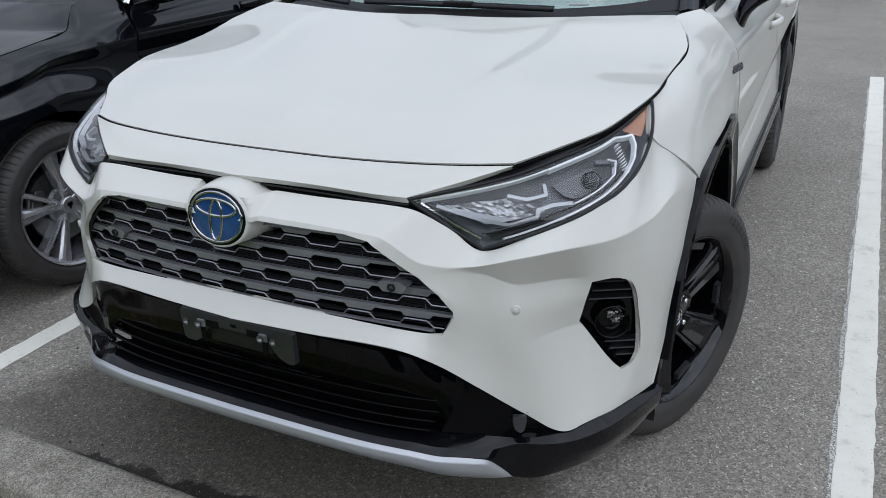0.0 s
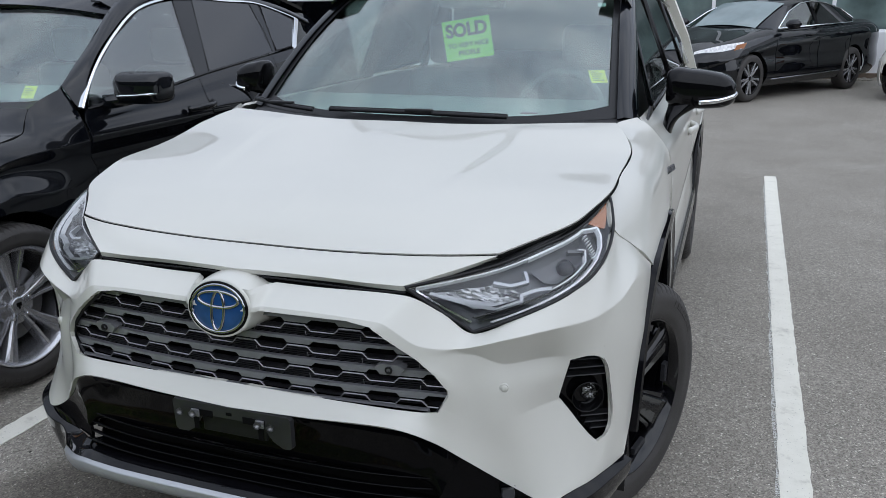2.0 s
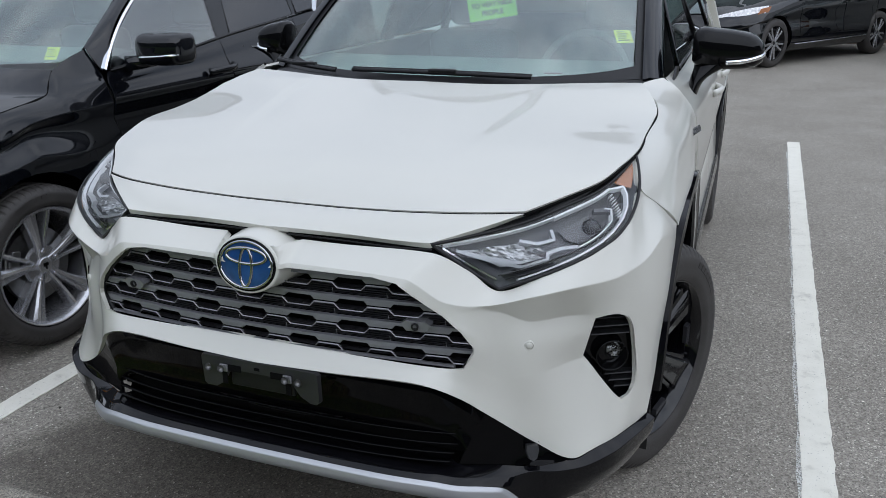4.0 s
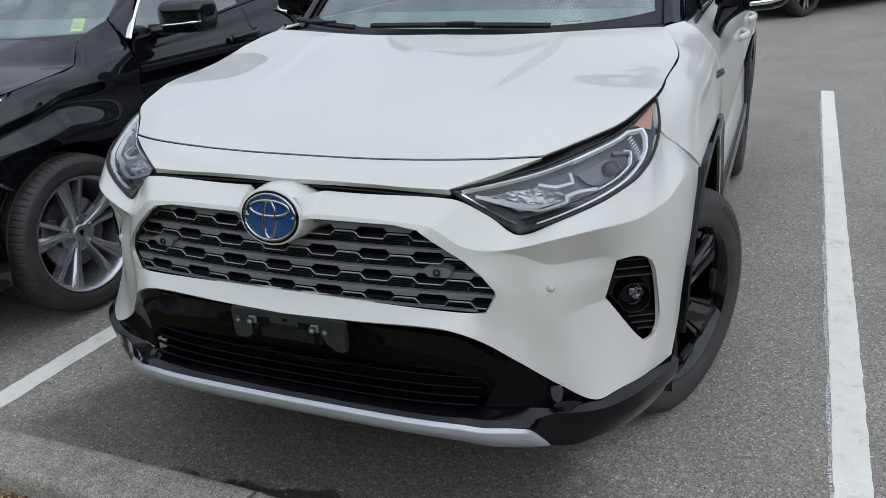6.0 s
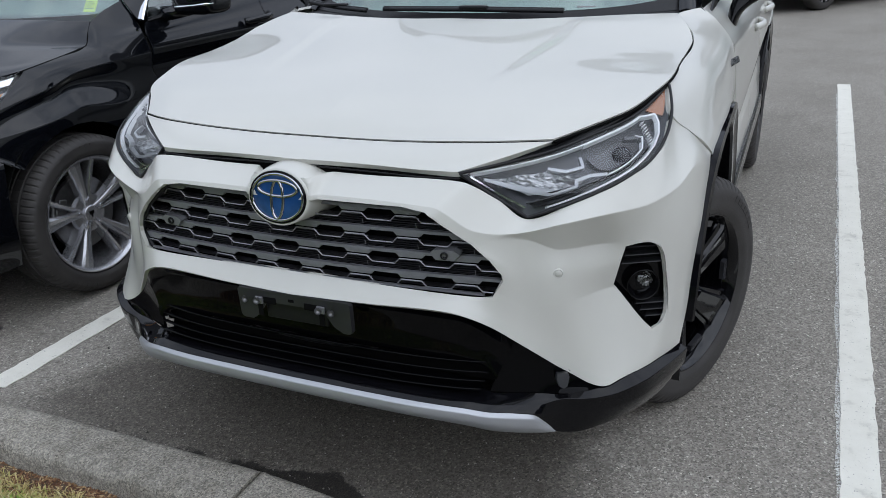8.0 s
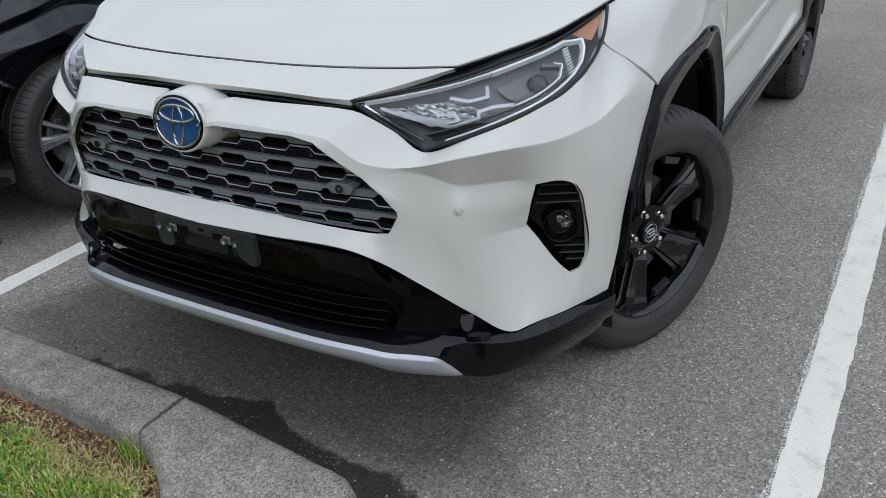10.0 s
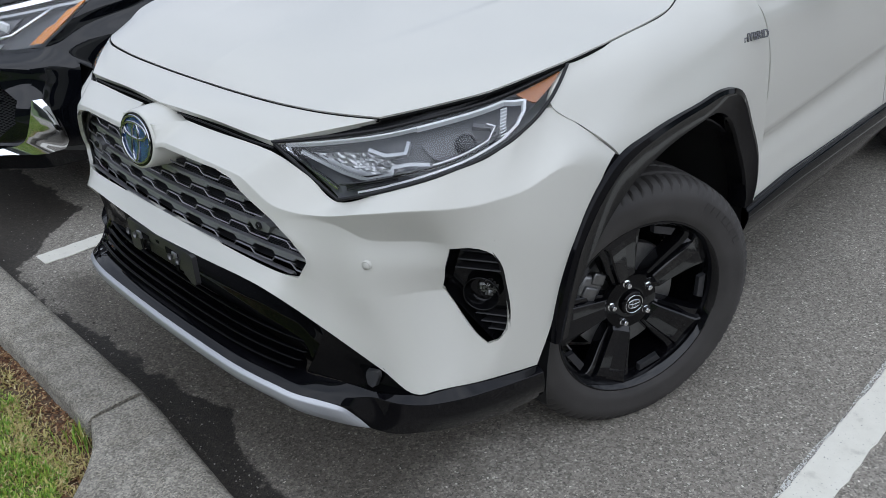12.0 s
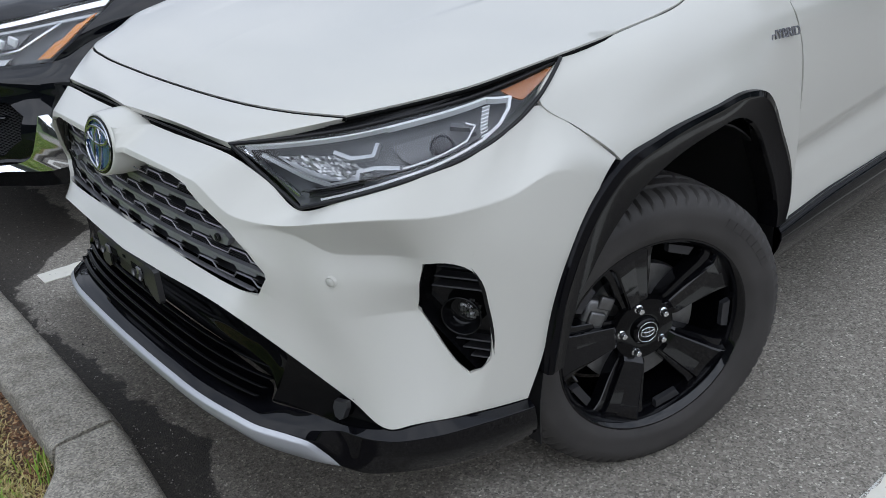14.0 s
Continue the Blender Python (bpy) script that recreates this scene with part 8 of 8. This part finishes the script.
        add_grid(bm, np.array([[(sx * 0.575, y, z - 0.06), (sx * (0.80 - 0.5 * (z - 1.0)) * 0.97, y, z - 0.10), (sx * (0.80 - 0.5 * (zz - 1.0)) * 0.985, y, zz)] for (y, z), zz in zip(c, [top(q[0]) - 0.03 for q in c])]))
        sp("pillar_side", bm, paint, thick=0.006)
        bm = bmesh.new()
        ribbon(bm, [(sx * 0.812, 2.72, 0.99), (sx * 0.645, 2.70, 1.37)], [(sx * 0.812, 2.80, 0.99), (sx * 0.645, 2.76, 1.37)], (-0.02 * sx, 0, 0))
        sp("door_pillar", bm, GLOSSBLACK, smooth=False)
        bm = bmesh.new()
        cs = [[(sx * (0.86 + 0.20 * t), 1.80 + d * math.cos(a), 1.06 + h * math.sin(a)) for a in np.linspace(0, 2 * math.pi, 17)] for t, h, d in ((0, 0.03, 0.03), (0.2, 0.055, 0.06), (0.8, 0.055, 0.06), (1, 0.02, 0.03))]
        add_grid(bm, loft(np.array(cs), 10, 25), flip=sx < 0)
        sp("door_mirror", bm, paint, thick=0.004)
        bm = bmesh.new()
        low = [(sx * 0.50, 0.10, 0.62), (sx * 0.70, 0.28, 0.655), (sx * 0.845, 0.70, 0.74)]
        tp = [(sx * 0.50, 0.13, 0.715), (sx * 0.70, 0.34, 0.785), (sx * 0.825, 0.80, 0.835)]
        add_grid(bm, np.array([np.linspace(a, b, 5) for a, b in zip(curve(low, 14), curve(tp, 14))]) + np.array((sx * 0.03, -0.03, 0.01)), flip=sx < 0)
        h = sp("headlight", bm, LENSBRIGHT, "pale headlight", thick=0.01)
        bm = bmesh.new()
        ribbon(bm, [(sx * 0.855, 0.53, 0.72), (sx * 0.878, 0.74, 0.765)], [(sx * 0.86, 0.58, 0.805), (sx * 0.872, 0.80, 0.835)], (0, 0, -0.01))
        sp("side_marker", bm, AMBER, parent=h, smooth=False)
        bm = bmesh.new()
        tube(bm, [(sx * 0.925, y, z) for y, z in ((1.4, 0.30), (2.3, 0.31), (3.35, 0.33))], 0.010, 6)
        sp("sill_moulding", bm, BADGE)
        for y in (2.45, 3.3):
            bm = bmesh.new()
            tube(bm, [(sx * 0.905, y - 0.1, 0.90), (sx * 0.935, y - 0.06, 0.902), (sx * 0.935, y + 0.06, 0.906), (sx * 0.905, y + 0.1, 0.91)], 0.013, 6)
            sp("door_handle", bm, paint)
        for y0 in (1.52, 2.68, 3.62):
            bm = bmesh.new()
            tube(bm, curve([(sx * half(y0) * k_, y0, z_) for k_, z_ in ((0.95, top(y0) - 0.07), (0.985, top(y0) - 0.17), (0.975, 0.62), (1.0, 0.48), (0.985, 0.32))], 24), 0.004, 4)
            sp("door_gap", bm, DARK)
        for y in (0.96, 3.785):
            for nm, o in SWHEEL.items():
                ob = new(nm, o)
                ob.parent = root
                ob.matrix_basis = Matrix.Translation((sx * 0.80, y, 0.335)) @ pose(0, 0, 0, 0, 0, 0 if sx > 0 else 180)
                if nm == "wheel":
                    ob["label"] = "dark wheel with bright spokes"
            bm = bmesh.new()
            a = np.linspace(0, math.pi, 16)
            add_grid(bm, np.array([[(sx * x, y + 0.375 * math.cos(t), 0.345 + 0.37 * math.sin(t)) for t in a] for x in (0.45, 0.88)]))
            sp("wheel_housing", bm, DARK, thick=0.004)
    bm = bmesh.new()
    box(bm, (-0.55, 0.02, 0.30), (0.55, 0.10, 0.58), 0.03)
    sp("grille", bm, SATIN)
    bm = bmesh.new()
    box(bm, (-0.7, 0.3, 0.18), (0.7, 4.5, 0.30), 0.02)
    sp("underbody", bm, DARK, smooth=False)
    return root


# opaque screens: sky reflection and lit cabin are put into the pale base
SCREEN = material("screen_glass_sky_tone", (0.20, 0.25, 0.255), 0.03, vary=0.2, vary_scale=2)
LENSBRIGHT = material("headlight_glass", (0.78, 0.80, 0.84), 0.12, vary=0.3, vary_scale=30)
SWHEEL = {}
bm = bmesh.new()
revolve(bm, [(-0.09, 0.22), (-0.10, 0.28), (-0.08, 0.325), (-0.04, 0.334), (0.04, 0.334), (0.08, 0.325), (0.10, 0.28), (0.09, 0.235)], 48)
SWHEEL["tyre"] = mesh_of("tyre", bm)
SWHEEL["tyre"].materials.append(RUBBER)
bm = bmesh.new()
revolve(bm, [(0.08, 0.238), (0.086, 0.232), (0.07, 0.222), (-0.02, 0.21), (-0.03, 0.0)], 48)
SWHEEL["wheel"] = mesh_of("wheel", bm)
SWHEEL["wheel"].materials.append(GLOSSBLACK)
bm = bmesh.new()
for k in range(5):
    for s in (-1, 1):
        b_ = bmesh.new()
        box(b_, (0.05, -0.015, 0.03), (0.08, 0.015, 0.228), 0.003, m=pose(0, 0, 0, 72 * k + 36, 0, 0) @ pose(0, 0, 0, s * 11, 0, 0))
        me = mesh_of("t", b_, False)
        bm.from_mesh(me)
SWHEEL["spokes"] = mesh_of("spokes", bm, False)
SWHEEL["spokes"].materials.append(SILVERRIM)

fx, fy = 1.34, 12.24
rx_, ry_ = 3.06, 14.86
ang = math.atan2(-(rx_ - fx), ry_ - fy)
left = Vector((math.cos(ang), math.sin(ang), 0))
back = Vector((-math.sin(ang), math.cos(ang), 0))
o_ = Vector((fx, fy, 0)) - left * 0.99 - back * 1.056
sedan("black_sedan", "glossy black saloon with chrome window trim, parked by the building", BLACKPAINT, Matrix.Translation(o_) @ pose(0, 0, 0, 0, 0, math.degrees(ang)) @ Matrix.Scale(1.10, 4))
o2 = Vector((3.83, 12.68, 0))
sedan("white_sedan", "white saloon parked beside the black one", WHITE, Matrix.Translation(o2) @ pose(0, 0, 0, 0, 0, math.degrees(ang) + 4))

# ---- cards behind the windscreen of the white car ----
def sold_sign():
    root = tagged(new("sold_sign"), "lime green sold card with dark capitals behind the windscreen", "sign")
    m = Matrix.Translation((0.028, 1.90, 1.388)) @ pose(0, 0, 0, 90, 0, 0) @ pose(0, 0, 0, 0, 0, 9)
    root.matrix_world = m
    bm = bmesh.new()
    box(bm, (-0.102, -0.080, -0.001), (0.102, 0.080, 0.001))
    p_ = part("card", bm, LIMESIGN, root, smooth=False)
    for txt, size, y, bold in (("SOLD", 0.070, 0.036, 0.0030), ("TO VERY NICE", 0.0268, -0.022, 0.0006), ("PEOPLE", 0.0278, -0.054, 0.0006)):
        me = text_mesh("lettering", txt, size, 0.0006, bold)
        me.materials.clear()
        me.materials.append(INK)
        ob = new("lettering", me)
        ob.parent = root
        ob.matrix_basis = pose(0, y, 0.0022)
    return root


sold_sign()
ys_ = ws(0.655, 0.27)
st_ = tagged(new("price_sticker"), "yellow paper sticker with dark print inside the windscreen", "sticker")
st_.matrix_world = Matrix.Translation(ys_ + Vector((-0.03, 0.022, -0.010))) @ pose(0, 0, 0, 0, 0, 30) @ pose(0, 0, 0, 42, 0, 0)
bm = bmesh.new()
box(bm, (-0.031, -0.030, -0.0006), (0.031, 0.030, 0.0006))
part("card", bm, YELLOW, st_, smooth=False)
bm = bmesh.new()
for k in range(5):
    box(bm, (-0.024, 0.019 - 0.010 * k, 0.0008), (0.006 + 0.012 * ((k * 5) % 3) / 2, 0.023 - 0.010 * k, 0.0012))
part("print_bars", bm, INK, st_, smooth=False)

# plain unseen walls, added behind and beside the view to block low sky light
SKYBLOCK = material("sky_block", (0.07, 0.075, 0.068), 0.9, vary=0.35, vary_scale=0.5, bump=0.4, bump_scale=3)
for nm, lo, hi in (("sky_block_south", (-30, -12.4, -0.2), (30, -12.0, 4.2)), ("sky_block_east", (19.0, -12, -0.2), (19.4, 9, 5.4)), ("sky_block_west", (-20.4, -12, -0.2), (-20.0, 3, 3.4))):
    bm = bmesh.new()
    box(bm, lo, hi)
    tagged(part(nm, bm, SKYBLOCK, smooth=False), "dark unseen wall added to block the low sky", "wall", kind="structure")
